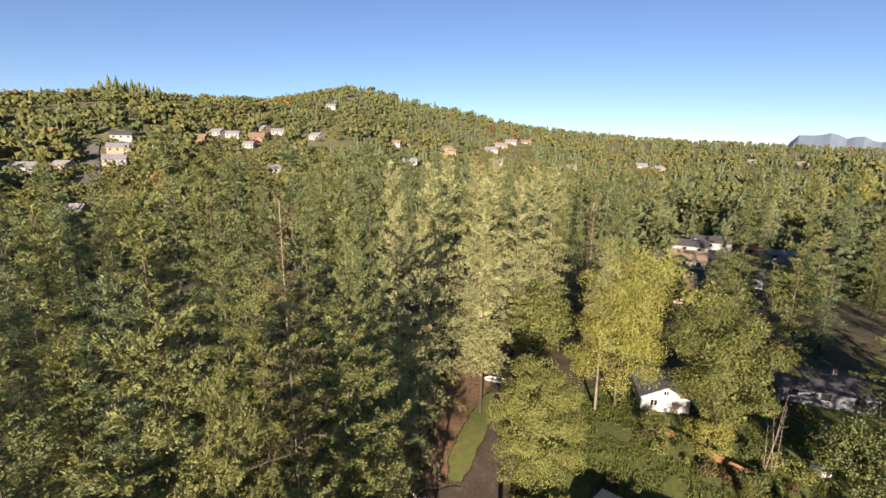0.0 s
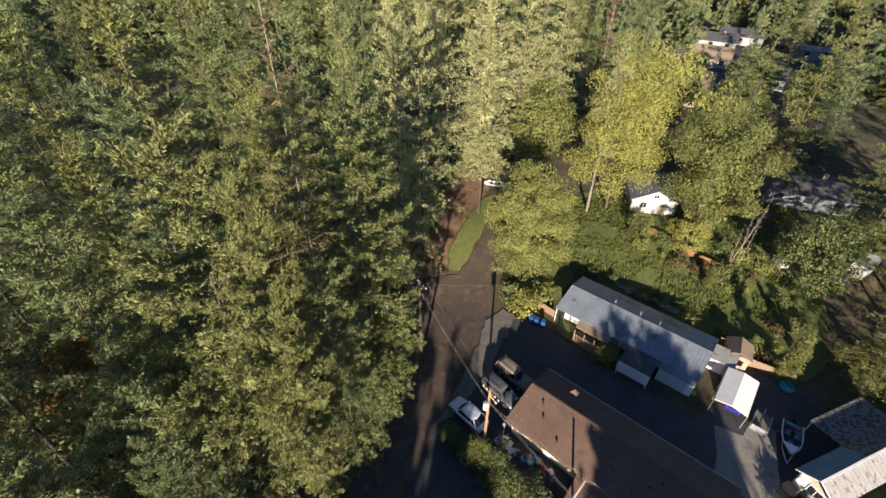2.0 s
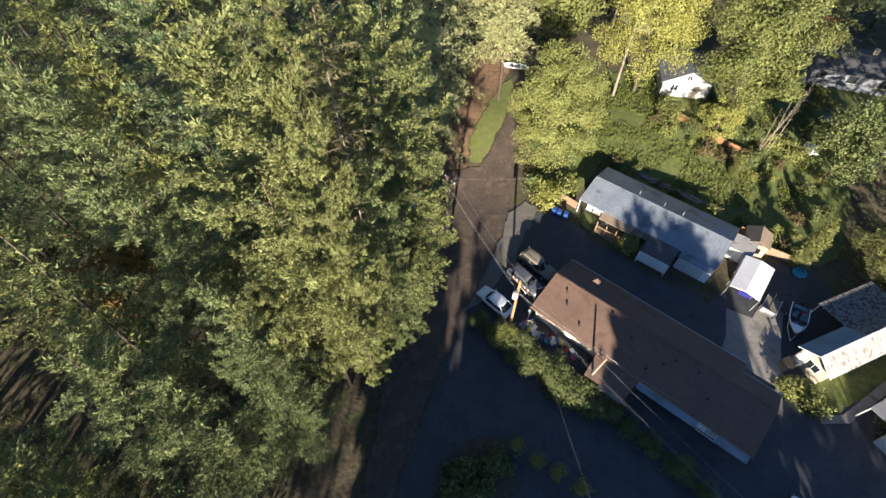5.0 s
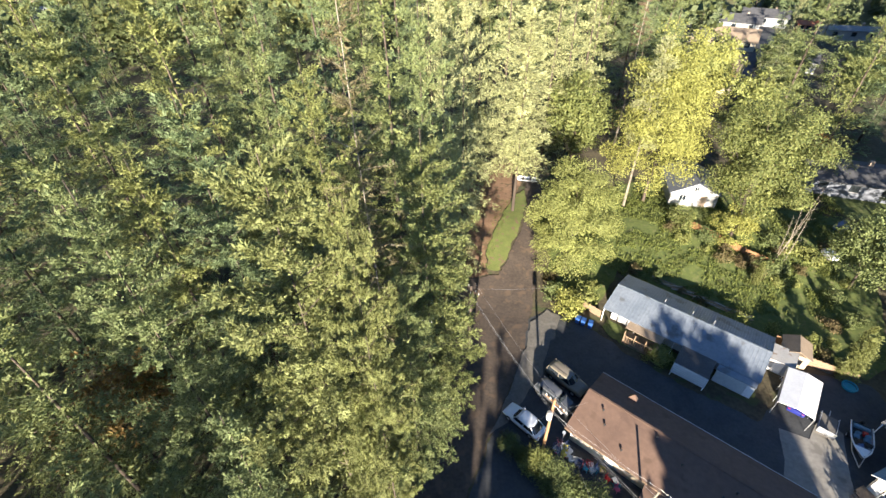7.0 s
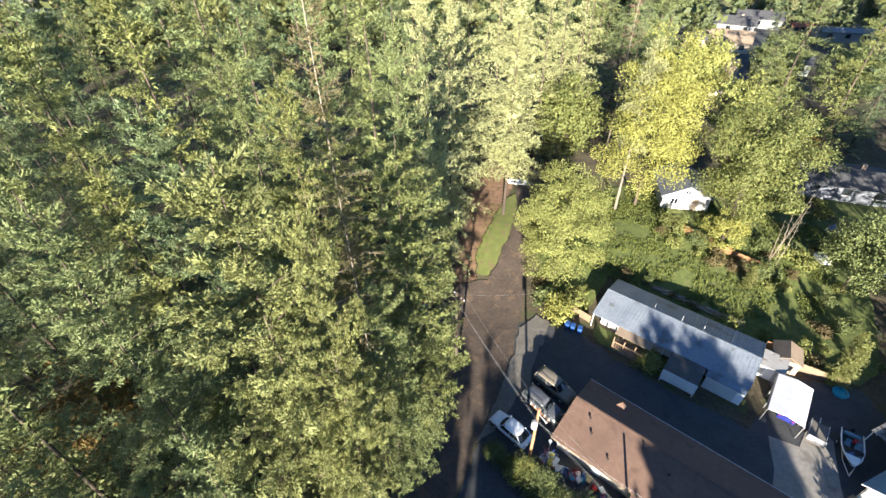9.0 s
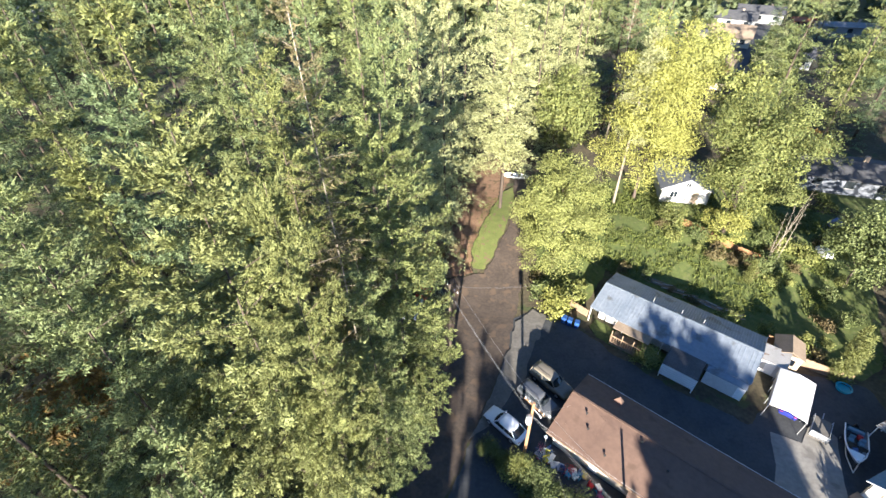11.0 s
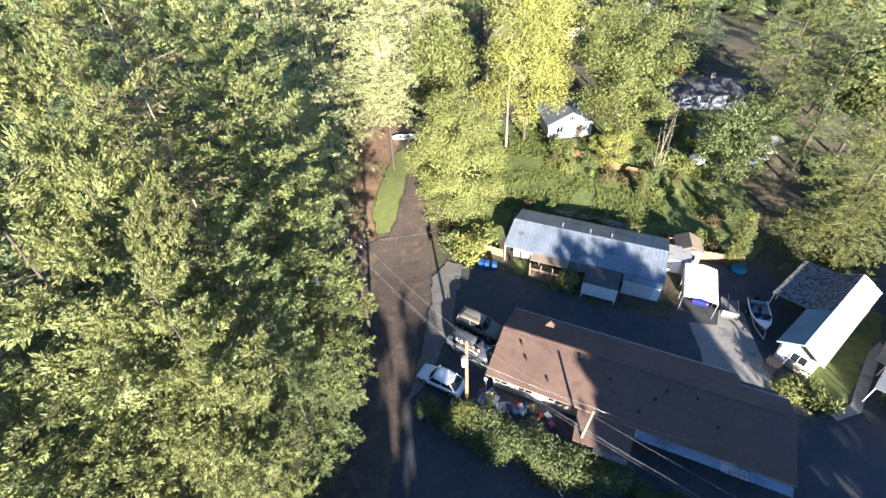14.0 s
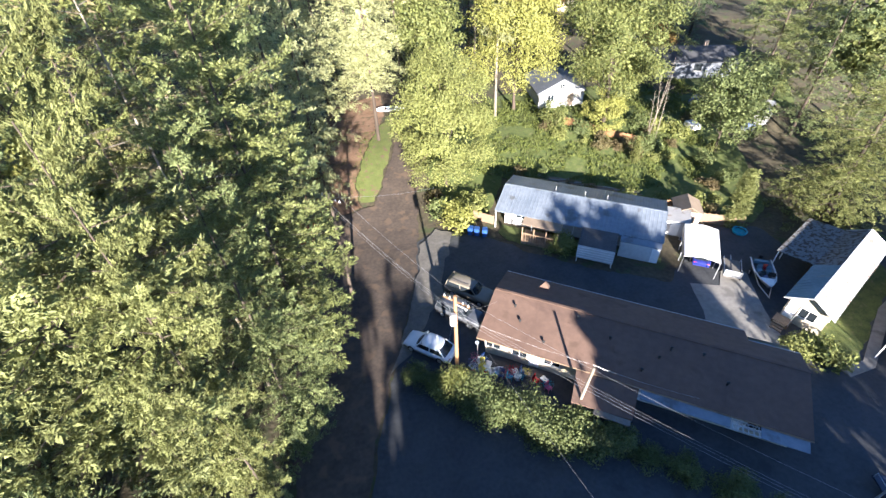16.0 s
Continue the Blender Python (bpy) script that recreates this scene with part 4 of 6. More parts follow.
sheet("driveway", [(-2.8, 14.9), (-0.5, 21.2), (2.1, 27.4), (4.4, 33.5), (6.0, 39.5), (8.6, 41.6), (10.6, 40.0), (13.7, 38.3), (16.5, 34.8), (23.3, 29.0), (28.2, 25.8), (31.3, 27.8), (35.6, 32.6), (43.0, 30.5), (43.4, 23.7), (40.5, 19.9), (47.8, 23.6), (58.5, 26.2), (59.2, 15.7), (54.9, -7.6), (41.4, -33.4), (10.1, -39.0), (-9.5, -38.6), (-6.8, 1.3)],
      M["old_asphalt"], 0.015, "dark asphalt lane and parking area between mobile homes", "driveway", cuts=4)
sheet("road", [(-11.3, -38.6), (-9.0, -8.6), (-8.1, 13.1), (-7.2, 30.8), (-5.0, 40.9), (-2.3, 46.4), (0.7, 47.0), (2.4, 47.2), (4.4, 51.8), (6.6, 57.5), (8.0, 63.2), (8.4, 71.7), (8.4, 86.8), (12.3, 86.6), (11.9, 71.5), (11.0, 63.1), (9.1, 54.8), (7.6, 46.6), (6.2, 39.7), (4.4, 33.5), (1.9, 27.4), (-0.7, 21.2), (-3.0, 15.0), (-5.9, 5.3), (-7.2, -8.7), (-8.6, -38.7)],
      M["asphalt"], 0.1, "worn asphalt road with dusty brown patches", "road", cuts=5)
sheet("pavement", [(0.1, 23.3), (2.4, 28.2), (4.6, 33.5), (6.3, 39.1), (8.6, 41.2), (10.2, 39.8), (7.7, 35.0), (6.4, 30.7), (4.1, 27.7), (1.9, 24.8)],
      M["concrete"], 0.115, "pale worn concrete apron beside the road", "pavement", cuts=3)
# The sunlit patch of lane is put into this pad's outline and paleness.
sheet("concrete_pad", [(29.9, 25.1), (32.4, 23.9), (35.0, 26.8), (36.1, 24.6), (33.9, 20.2), (32.6, 16.6), (31.0, 13.0), (29.1, 15.5), (27.4, 19.6), (28.7, 21.7)],
      M["sun_paled_concrete"], 0.05, "concrete parking pad by the carport, paled to stand for sunlight", "pavement", cuts=3, ragged=0.1)
sheet("lane_edge", [(34.5, 13.3), (36.9, 13.4), (43.4, 17.3), (45.6, 18.0), (45.6, 17.1), (43.6, 16.4), (37.1, 12.6), (34.5, 12.5)], M["sun_paled_concrete"], 0.1, "pale concrete kerb along the lane", "pavement", cuts=2, thick=0.1, ragged=0.0)
sheet("verge", [(0.9, 48.3), (2.4, 47.7), (4.3, 52.1), (6.4, 58.0), (7.8, 63.6), (7.9, 68.0), (6.6, 66.9), (4.2, 61.5), (2.2, 56.5), (0.9, 52.5)],
      M["verge"], 0.16, "bright green grass verge between road and dirt", "grass", cuts=4)
sheet("dirt_yard", [(-5.7, 46.0), (-2.3, 46.6), (0.7, 47.4), (0.7, 52.5), (2.0, 56.5), (4.0, 61.5), (6.4, 66.9), (8.2, 71.7), (8.2, 78.2), (0.4, 76.4), (-3.6, 65.8), (-6.6, 55.4)],
      M["dirt"], 0.12, "orange bare dirt under the firs", "ground", cuts=4)
sheet("yard", [(8.9, 45.0), (11.5, 41.6), (14.9, 41.4), (19.4, 48.2), (20.8, 47.4), (34.8, 35.6), (38.3, 33.0), (43.1, 31.3), (46.8, 33.3), (52.9, 43.1), (57.7, 57.1), (47.5, 67.9), (28.0, 70.8), (13.6, 65.1), (11.3, 56.8)],
      M["grass"], 0.1, "rough green lawn behind the long white roof", "grass", cuts=5)
sheet("front_lawn", [(15.8, 36.8), (16.9, 35.9), (18.3, 34.7), (19.4, 33.1), (21.0, 32.2), (22.2, 31.9), (23.7, 32.2), (25.6, 31.5), (27.5, 30.1), (29.0, 28.5), (29.8, 29.0), (16.0, 40.0), (15.2, 38.6)],
      M["grass"], 0.06, "narrow shaded lawn in front of the mobile home", "grass", cuts=3, thick=0.03)
sheet("side_lawn", [(33.0, 16.6), (33.2, 14.3), (34.9, 13.3), (36.8, 13.6), (41.3, 16.2), (49.3, 20.3), (49.5, 22.9), (35.6, 16.5)],
      M["grass"], 0.06, "small lawn beside the white mobile home", "grass", cuts=3, thick=0.06)
sheet("back_lawn", [(57.9, 59.1), (68.1, 50.7), (77.5, 62.9), (64.8, 73.3), (55.1, 69.6)], M["grass"], 0.1, "lawn by the dark-roofed house", "grass", cuts=4)
sheet("lot_island", [(-2.5, 4.2), (0.4, 9.7), (4.2, 10.2), (5.0, 6.3), (3.2, 2.2), (-0.5, 0.8)], M["soil"], 0.1, "planted island in the dark parking lot", "ground", cuts=3, thick=0.1)


# ---- mobile homes ----
def frame_at(x, y, turn, z=None):
    return pose(x, y, land(x, y) if z is None else z, 0, 0, turn)


def ribbed(corners, gap, high):
    """A sheet-metal slope, one sheet folded into ribs that run from its eave (the first two corners) to its ridge."""
    a, b, c, d = (Vector(p) for p in corners)
    bm = bmesh.new()
    up = (b - a).cross(d - a).normalized()
    if up.z < 0:
        up = -up
    n = max(2, int((b - a).length / gap))
    low, top = [], []
    for k in range(n + 1):
        for off, h in ((-0.05, 0), (-0.025, high), (0.025, high), (0.05, 0)):
            u = min(1, max(0, (k * gap + off) / (n * gap)))
            low.append(bm.verts.new(a.lerp(b, u) + up * h))
            top.append(bm.verts.new(d.lerp(c, u) + up * h))
    for k in range(len(low) - 1):
        bm.faces.new((low[k], low[k + 1], top[k + 1], top[k]))
    made = bmesh.ops.extrude_edge_only(bm, edges=[e for e in bm.edges if e.is_boundary])
    for v in made["geom"]:
        if isinstance(v, bmesh.types.BMVert):
            v.co -= up * 0.06
    bmesh.ops.recalc_face_normals(bm, faces=bm.faces)
    return bm


def window(parent, size, at, turn=0.0, name="window"):
    """A pane with a frame round it, set on a wall; the wall's outward way is -y before the turn."""
    w, h = size
    m = Matrix.Translation(at) @ pose(0, 0, 0, 0, 0, turn)
    bm = box((w, 0.05, h), (0, -0.03, 0))
    bm.transform(m)
    pane = part(name, bm, M["glass"], parent)
    bm = bmesh.new()
    for sx, sz, px, pz in ((w + 0.16, 0.08, 0, -0.08), (w + 0.16, 0.08, 0, h), (0.08, h, -w / 2 - 0.04, 0), (0.08, h, w / 2 + 0.04, 0), (0.05, h, 0, 0)):
        box((sx, 0.09, sz), (px, -0.04, pz), bm=bm)
    bm.transform(m)
    part("window_frame", bm, M["trim"], pane)
    return pane


def door(parent, at, turn=0.0, mat="trim"):
    m = Matrix.Translation(at) @ pose(0, 0, 0, 0, 0, turn)
    bm = box((0.9, 0.06, 2.02), (0, -0.04, 0))
    bm.transform(m)
    leaf = part("door", bm, M[mat], parent)
    bm = box((0.05, 0.06, 0.14), (0.34, -0.1, 0.95))
    bm.transform(m)
    part("door_handle", bm, M["steel"], leaf)
    return leaf


def gable_walls(w, l, h, rise, mid):
    """Walls of a house l long along x, w deep along y, with a ridge at y = mid."""
    bm = bmesh.new()
    v = [bm.verts.new(p) for p in ((0, 0, 0), (l, 0, 0), (l, w, 0), (0, w, 0), (0, 0, h), (l, 0, h), (l, w, h), (0, w, h), (0, mid, h + rise), (l, mid, h + rise))]
    for q in ((0, 1, 5, 4), (2, 3, 7, 6), (1, 2, 6, 9, 5), (3, 0, 4, 8, 7)):
        bm.faces.new([v[k] for k in q])
    return bm


# The long brown-roofed building by the road.
bh = thing("brown_building", frame_at(7.5, 23.15, -38.9) @ Matrix.Diagonal((0.94, 0.905, 1, 1)), "long low building with a worn brown roll roof beside the road", "house")
L, W, MID, EAVE, TOP = 24.4, 9.1, 4.95, 2.55, 3.75
bm = gable_walls(7.9, 23.4, EAVE, TOP - EAVE - 0.1, 4.4)
bm.transform(Matrix.Translation((0.5, 0.55, 0)))
part("wall", bm, M["cream_wall"], bh)
south = part("roof", slab([(-0.1, -0.25, EAVE), (L, -0.25, EAVE), (L, MID, TOP), (-0.1, MID, TOP)], 0.16), M["brown_roof"], bh, "south slope of brown roll roofing")
north = part("roof", slab([(-0.1, MID, TOP), (L, MID, TOP), (L, 7.4, 3.1), (20.8, 7.4, 3.1), (20.8, W, EAVE), (-0.1, W, EAVE)], 0.16), M["brown_roof"], bh, "north slope of brown roll roofing")
part("ridge_cap", box((L + 0.1, 0.24, 0.05), (L / 2, MID, TOP - 0.01)), M["brown_roof"], bh)
for k in range(0, 24, 3):                 # lapped edges of the roll roofing
    x = 0.95 + k * 1.0
    part("roof_seam", slab([(x, -0.25, EAVE + 0.008), (x + 0.03, -0.25, EAVE + 0.008), (x + 0.03, MID, TOP + 0.008), (x, MID, TOP + 0.008)], 0.03), M["brown_roof"], south)
part("gutter", tube([(-0.1, W + 0.07, EAVE - 0.05), (20.8, W + 0.07, EAVE - 0.05)], 0.045, 8), M["steel"], bh, "grey metal gutter")
part("gutter", tube([(20.8, 7.47, 3.05), (L, 7.47, 3.05)], 0.045, 8), M["steel"], bh, "grey metal gutter")
part("gutter", tube([(-0.1, -0.32, EAVE - 0.05), (L, -0.32, EAVE - 0.05)], 0.05, 8), M["wood"], bh, "weathered gutter")

bm = bmesh.new()                          # the small cricket on the north slope
q = [bm.verts.new(p) for p in ((3.4, 7.2, 3.05), (4.5, 7.2, 3.05), (4.5, 8.1, 2.78), (3.4, 8.1, 2.78), (4.0, 7.6, 3.75))]
for f in ((0, 1, 4), (1, 2, 4), (2, 3, 4), (3, 0, 4)):
    bm.faces.new([q[k] for k in f])
part("roof_cricket", bm, M["brown_roof"], bh, "small brown pyramid on the roof")
for x, y, h in ((2.2, 3.6, 0.22), (3.0, 2.3, 0.2), (5.4, 1.0, 0.2), (7.6, 4.2, 0.2), (10.4, 3.1, 0.2), (14.2, 2.6, 0.2), (17.3, 3.9, 0.2), (13.1, 1.1, 0.25), (15.0, 3.6, 0.3), (19.0, 2.0, 0.3)):
    z = EAVE + (TOP - EAVE) * (y + 0.25) / (MID + 0.25)
    vent = part("vent_pipe", tube([(x, y, z - 0.1), (x, y, z + h)], 0.07, 8), M["black"], bh)
    part("vent_hood", tube([(x - 0.1, y, z + h), (x + 0.1, y, z + h + 0.03)], 0.08, 8), M["black"], vent)
for x in (1.2, 3.6, 6.4, 15.5, 18.6, 21.5):
    window(bh, (1.3, 1.0), (x, 0.55, 1.0))
for x in (4.9, 13.8, 20.2):
    door(bh, (x, 0.55, 0.15))
for x in (2.5, 6.0, 9.5, 13.0, 16.5, 19.5, 22.0):
    window(bh, (1.3, 1.0), (x, 8.45, 1.0), 180)
window(bh, (1.5, 1.0), (0.5, 5.5, 1.0), -90)
door(bh, (0.5, 3.3, 0.1), -90)
# lean-to and awnings on its south side
part("lean_to_roof", slab([(8.6, -3.2, 2.05), (13.0, -3.0, 2.05), (13.2, 0.2, 2.5), (8.4, 0.2, 2.5)], 0.1), M["brown_roof"], bh, "brown lean-to roof")
part("lean_to_edge", box((2.6, 0.5, 0.08), (11.6, -3.35, 1.95)), M["concrete"], bh, "pale board along the lean-to")
for x, y in ((8.7, -3.0), (12.8, -2.9), (10.8, -3.0)):
    part("post", box((0.1, 0.1, 2.0), (x, y, 0)), M["wood"], bh)
part("awning", slab([(13.3, -1.05, 2.2), (19.4, -1.05, 2.2), (19.4, -0.3, 2.42), (13.3, -0.3, 2.42)], 0.05), M["metal_roof"], bh, "pale metal awning")
part("awning", slab([(21.3, -1.1, 2.2), (24.2, -1.1, 2.2), (24.2, -0.3, 2.42), (21.3, -0.3, 2.42)], 0.05), M["metal_roof"], bh, "pale metal awning")
lattice = bmesh.new()
for k in range(6):
    box((0.06, 0.9, 0.06), (19.5 + k * 0.34, -0.75, 2.22), bm=lattice)
for y in (-1.15, -0.75, -0.35):
    box((1.8, 0.06, 0.06), (20.35, y, 2.27), bm=lattice)
part("trellis", lattice, M["steel"], bh, "grey trellis frame")

# The long mobile home with the ribbed white roof.
mh = thing("mobile_home", frame_at(15.1, 39.6, -37.9) @ Matrix.Diagonal((0.93, 0.96, 1, 1)), "long mobile home under a ribbed white metal roof, partly shaded", "house", "mobile homes")
L, W, MID, EAVE, TOP = 18.9, 8.1, 4.25, 2.45, 3.55
bm = gable_walls(5.6, 17.2, EAVE, 0.75, 2.9)
bm.transform(Matrix.Translation((0.9, 1.4, 0)))
part("wall", bm, M["white_wall"], mh)
part("roof", ribbed([(0, 0, EAVE), (L, 0, EAVE), (L, MID, TOP), (0, MID, TOP)], 0.42, 0.018), M["metal_roof"], mh, "ribbed white metal south slope")
part("roof", ribbed([(L, W, 2.65), (0, W, 2.65), (0, MID, TOP), (L, MID, TOP)], 0.3, 0.05), M["metal_roof"], mh, "ribbed grey metal north slope")
part("ridge_cap", box((L, 0.22, 0.04), (L / 2, MID, TOP)), M["metal_roof"], mh)
part("edge_trim", tube([(L + 0.02, 0, EAVE), (L + 0.02, MID, TOP), (L + 0.02, W, 2.65)], 0.03, 6), M["metal_roof"], mh)
part("edge_trim", tube([(-0.02, 0, EAVE), (-0.02, MID, TOP), (-0.02, W, 2.65)], 0.03, 6), M["metal_roof"], mh)
part("gutter", tube([(0, -0.05, EAVE - 0.06), (L, -0.05, EAVE - 0.06)], 0.04, 8), M["metal_roof"], mh)
for x in (0.1, 4.6, 9.4, 14.0, 18.7):
    part("post", box((0.09, 0.09, 2.4), (x, 0.15, 0)), M["trim"], mh)
for x in (0.15, 6, 12, 18.6):
    part("post", box((0.09, 0.09, 2.6), (x, W - 0.15, 0)), M["trim"], mh)
for x in (3.0, 6.0, 12.6, 15.6):
    window(mh, (1.3, 0.9), (x, 1.4, 1.1))
for x in (4.5, 14.0):
    door(mh, (x, 1.4, 0.3))
window(mh, (1.3, 0.9), (0.9, 4.0, 1.1), -90)
for x in (6.2, 9.7, 12.3):
    part("vent_pipe", tube([(x, 4.9, 3.2), (x, 4.9, 3.95)], 0.05, 8), M["steel"], mh)
# porch with a rail
part("porch_floor", box((4.2, 2.2, 0.45), (6.0, -0.85, 0)), M["wood"], mh, "weathered wooden porch")
part("porch_roof", slab([(3.7, -1.3, 2.2), (8.2, -1.3, 2.2), (8.2, 0.05, 2.42), (3.7, 0.05, 2.42)], 0.06), M["tan_roof"], mh, "tan porch awning")
for x in (3.95, 5.3, 6.7, 8.05):
    part("porch_post", box((0.1, 0.1, 1.75), (x, -1.85, 0.45)), M["wood"], mh)
part("porch_rail", box((4.2, 0.08, 0.1), (6.0, -1.88, 1.4)), M["wood"], mh)
for k in range(14):
    part("baluster", box((0.05, 0.05, 0.95), (4.1 + k * 0.29, -1.88, 0.45)), M["wood"], mh)
# covered bay with a white front
part("bay_roof", slab([(10.4, -2.9, 2.25), (14.3, -2.9, 2.25), (14.3, 0.0, 2.5), (10.4, 0.0, 2.5)], 0.08), M["dark_roof"], mh, "dark flat roof of the bay")
part("bay_front", box((3.9, 0.12, 1.55), (12.35, -2.95, 0.65)), M["white_wall"], mh, "white slatted front")
for k in range(5):
    part("front_slat", box((3.86, 0.03, 0.05), (12.35, -3.02, 0.85 + k * 0.3)), M["trim"], mh)
for x in (10.5, 14.2):
    part("post", box((0.09, 0.09, 2.2), (x, -2.8, 0)), M["trim"], mh)
part("bay_wall", box((3.5, 0.1, 1.9), (16.4, -0.75, 0.25)), M["white_wall"], mh, "white enclosed porch wall")
part("bay_door", box((0.8, 0.06, 1.7), (18.35, -0.78, 0.3)), M["trim"], mh)
part("bay_top", slab([(14.6, -0.85, 2.2), (18.8, -0.85, 2.2), (18.8, 0.0, 2.4), (14.6, 0.0, 2.4)], 0.05), M["metal_roof"], mh)

# The narrow white mobile home with a mossy carport.
rh = thing("mobile_home", frame_at(35.3, 15.9, 23.2) @ Matrix.Diagonal((0.87, 0.84, 1, 1)), "narrow white mobile home with bright metal roof and mossy carport", "house", "mobile homes")
L, W, MID, EAVE, TOP = 16.2, 4.4, 2.2, 2.55, 3.7
bm = gable_walls(3.6, 15.2, EAVE, 0.95, 1.8)
bm.transform(Matrix.Translation((0.6, 0.4, 0)))
part("wall", bm, M["cream_wall"], rh, "cream gable wall")
part("roof", ribbed([(0, -0.05, EAVE), (L, -0.05, EAVE), (L, MID, TOP), (0, MID, TOP)], 0.6, 0.03), M["metal_white"], rh, "bright white metal slope")
part("roof", ribbed([(7.2, W, EAVE), (0, W, EAVE), (0, MID, TOP), (7.2, MID, TOP)], 0.32, 0.04), M["metal_blue"], rh, "pale blue ribbed metal slope")
part("roof", ribbed([(L, W, EAVE), (7.2, W, EAVE), (7.2, MID, TOP), (L, MID, TOP)], 0.32, 0.04), M["metal_old"], rh, "metal slope littered with brown needles")
part("ridge_cap", box((L, 0.22, 0.06), (L / 2, MID, TOP)), M["trim"], rh)
part("edge_trim", tube([(-0.03, -0.05, EAVE), (-0.03, MID, TOP), (-0.03, W, EAVE)], 0.06, 6), M["trim"], rh)
part("edge_trim", tube([(L + 0.03, -0.05, EAVE), (L + 0.03, MID, TOP), (L + 0.03, W, EAVE)], 0.06, 6), M["trim"], rh)
part("carport_roof", ribbed([(L, 8.0, 2.45), (7.2, 8.0, 2.45), (7.2, W - 0.1, 2.62), (L, W - 0.1, 2.62)], 0.35, 0.04), M["metal_old"], rh, "carport roof littered with brown needles")
for x, y in ((7.4, 7.8), (10.2, 7.8), (13.1, 7.8), (16.0, 7.8)):
    part("post", box((0.1, 0.1, 2.4), (x, y, 0)), M["trim"], rh)
for x in (2.5, 5.5, 9.0, 12.5):
    window(rh, (1.2, 0.9), (x, 0.4, 1.1))
window(rh, (1.4, 0.9), (0.6, 2.0, 1.1), -90)
part("deck", box((1.3, 1.5, 0.4), (-0.1, 3.5, 0)), M["wood"], rh, "small weathered entry deck")
for k in range(3):
    part("step", box((0.28, 1.1, 0.12), (-0.9 - 0.28 * k, 3.5, 0.26 - 0.13 * k)), M["wood"], rh)
part("deck_rail", tube([(-0.7, 2.8, 0.4), (-0.7, 2.8, 1.3), (0.5, 2.8, 1.3)], 0.03, 6), M["steel"], rh)
part("bay_window", box((1.2, 0.6, 1.3), (12.6, 0.15, 0.8)), M["tan_wall"], rh)
door(rh, (0.6, 3.4, 0.4), -90)

# The mobile home at the corner of the lane, white end wall with two windows.
fh = thing("mobile_home", frame_at(40.2, 7.2, 25.0), "white mobile home with pale blue metal roof", "house", "mobile homes")
bm = gable_walls(4.2, 15.0, 2.5, 0.75, 2.1)
part("wall", bm, M["white_wall"], fh)
part("roof", ribbed([(-0.3, -0.3, 2.5), (15.3, -0.3, 2.5), (15.3, 2.1, 3.4), (-0.3, 2.1, 3.4)], 0.5, 0.04), M["metal_blue"], fh)
part("roof", ribbed([(15.3, 4.5, 2.5), (-0.3, 4.5, 2.5), (-0.3, 2.1, 3.4), (15.3, 2.1, 3.4)], 0.5, 0.04), M["metal_blue"], fh)
window(fh, (1.0, 1.0), (0, 1.4, 1.0), -90)
window(fh, (1.0, 1.0), (0, 2.7, 1.0), -90)
for x in (3, 7, 11):
    window(fh, (1.3, 0.9), (x, 0, 1.1))
part("awning", slab([(0.5, 4.4, 2.45), (9.0, 4.4, 2.45), (9.0, 6.6, 2.25), (0.5, 6.6, 2.25)], 0.05), M["metal_white"], fh)
for x in (0.6, 4.8, 8.9):
    part("post", box((0.08, 0.08, 2.25), (x, 6.5, 0)), M["trim"], fh)
gh = thing("mobile_home", frame_at(44.8, 12.6, 23.0), "grey mobile home behind the lane", "house", "mobile homes")
part("wall", gable_walls(4.2, 14.0, 2.5, 0.75, 2.1), M["grey_wall"], gh)
part("roof", ribbed([(-0.3, -0.3, 2.5), (14.3, -0.3, 2.5), (14.3, 2.1, 3.4), (-0.3, 2.1, 3.4)], 0.5, 0.04), M["metal_roof"], gh)
part("roof", ribbed([(14.3, 4.5, 2.5), (-0.3, 4.5, 2.5), (-0.3, 2.1, 3.4), (14.3, 2.1, 3.4)], 0.5, 0.04), M["metal_roof"], gh)
window(gh, (1.2, 0.9), (0, 2.1, 1.0), -90)

# White cottage, dark-roofed house and tan house beyond the yard.
wh = thing("cottage", frame_at(35.7, 67.2, -10.0), "small white cottage with a grey shingle roof among maples", "house")
bm = bmesh.new()
v = [bm.verts.new(p) for p in ((-3.6, -4.2, -0.6), (3.6, -4.2, -0.6), (3.6, 4.2, -0.6), (-3.6, 4.2, -0.6), (-3.6, -4.2, 2.5), (3.6, -4.2, 2.5), (3.6, 4.2, 2.5), (-3.6, 4.2, 2.5), (0, -4.2, 4.3), (0, 4.2, 4.3))]
for f in ((0, 1, 5, 8, 4), (1, 2, 6, 5), (2, 3, 7, 9, 6), (3, 0, 4, 7)):
    bm.faces.new([v[k] for k in f])
part("wall", bm, M["white_wall"], wh)
for s in (-1, 1):
    part("roof", slab([(s * 4.0, -4.6, 2.42), (s * 4.0, 4.6, 2.42), (0, 4.6, 4.45), (0, -4.6, 4.45)], 0.15), M["slate_roof"], wh)
window(wh, (1.0, 1.0), (-1.7, -4.2, 1.0))
window(wh, (0.7, 0.7), (0, -4.2, 2.9))
door(wh, (1.5, -4.2, 0.1), 0, "tan_wall")
for y in (-2, 1.5):
    window(wh, (1.0, 1.0), (3.6, y, 1.0), 90)

# Dark slate on the walls: deep shade is put into the siding colour.
gable_house(frame_at(62.5, 68.8, -20), 9.0, 13.0, 2.6, 1.1, "slate_roof", "dark_roof", "low grey house with a dark shingle roof in deep shade", "house", "houses beyond the yard")
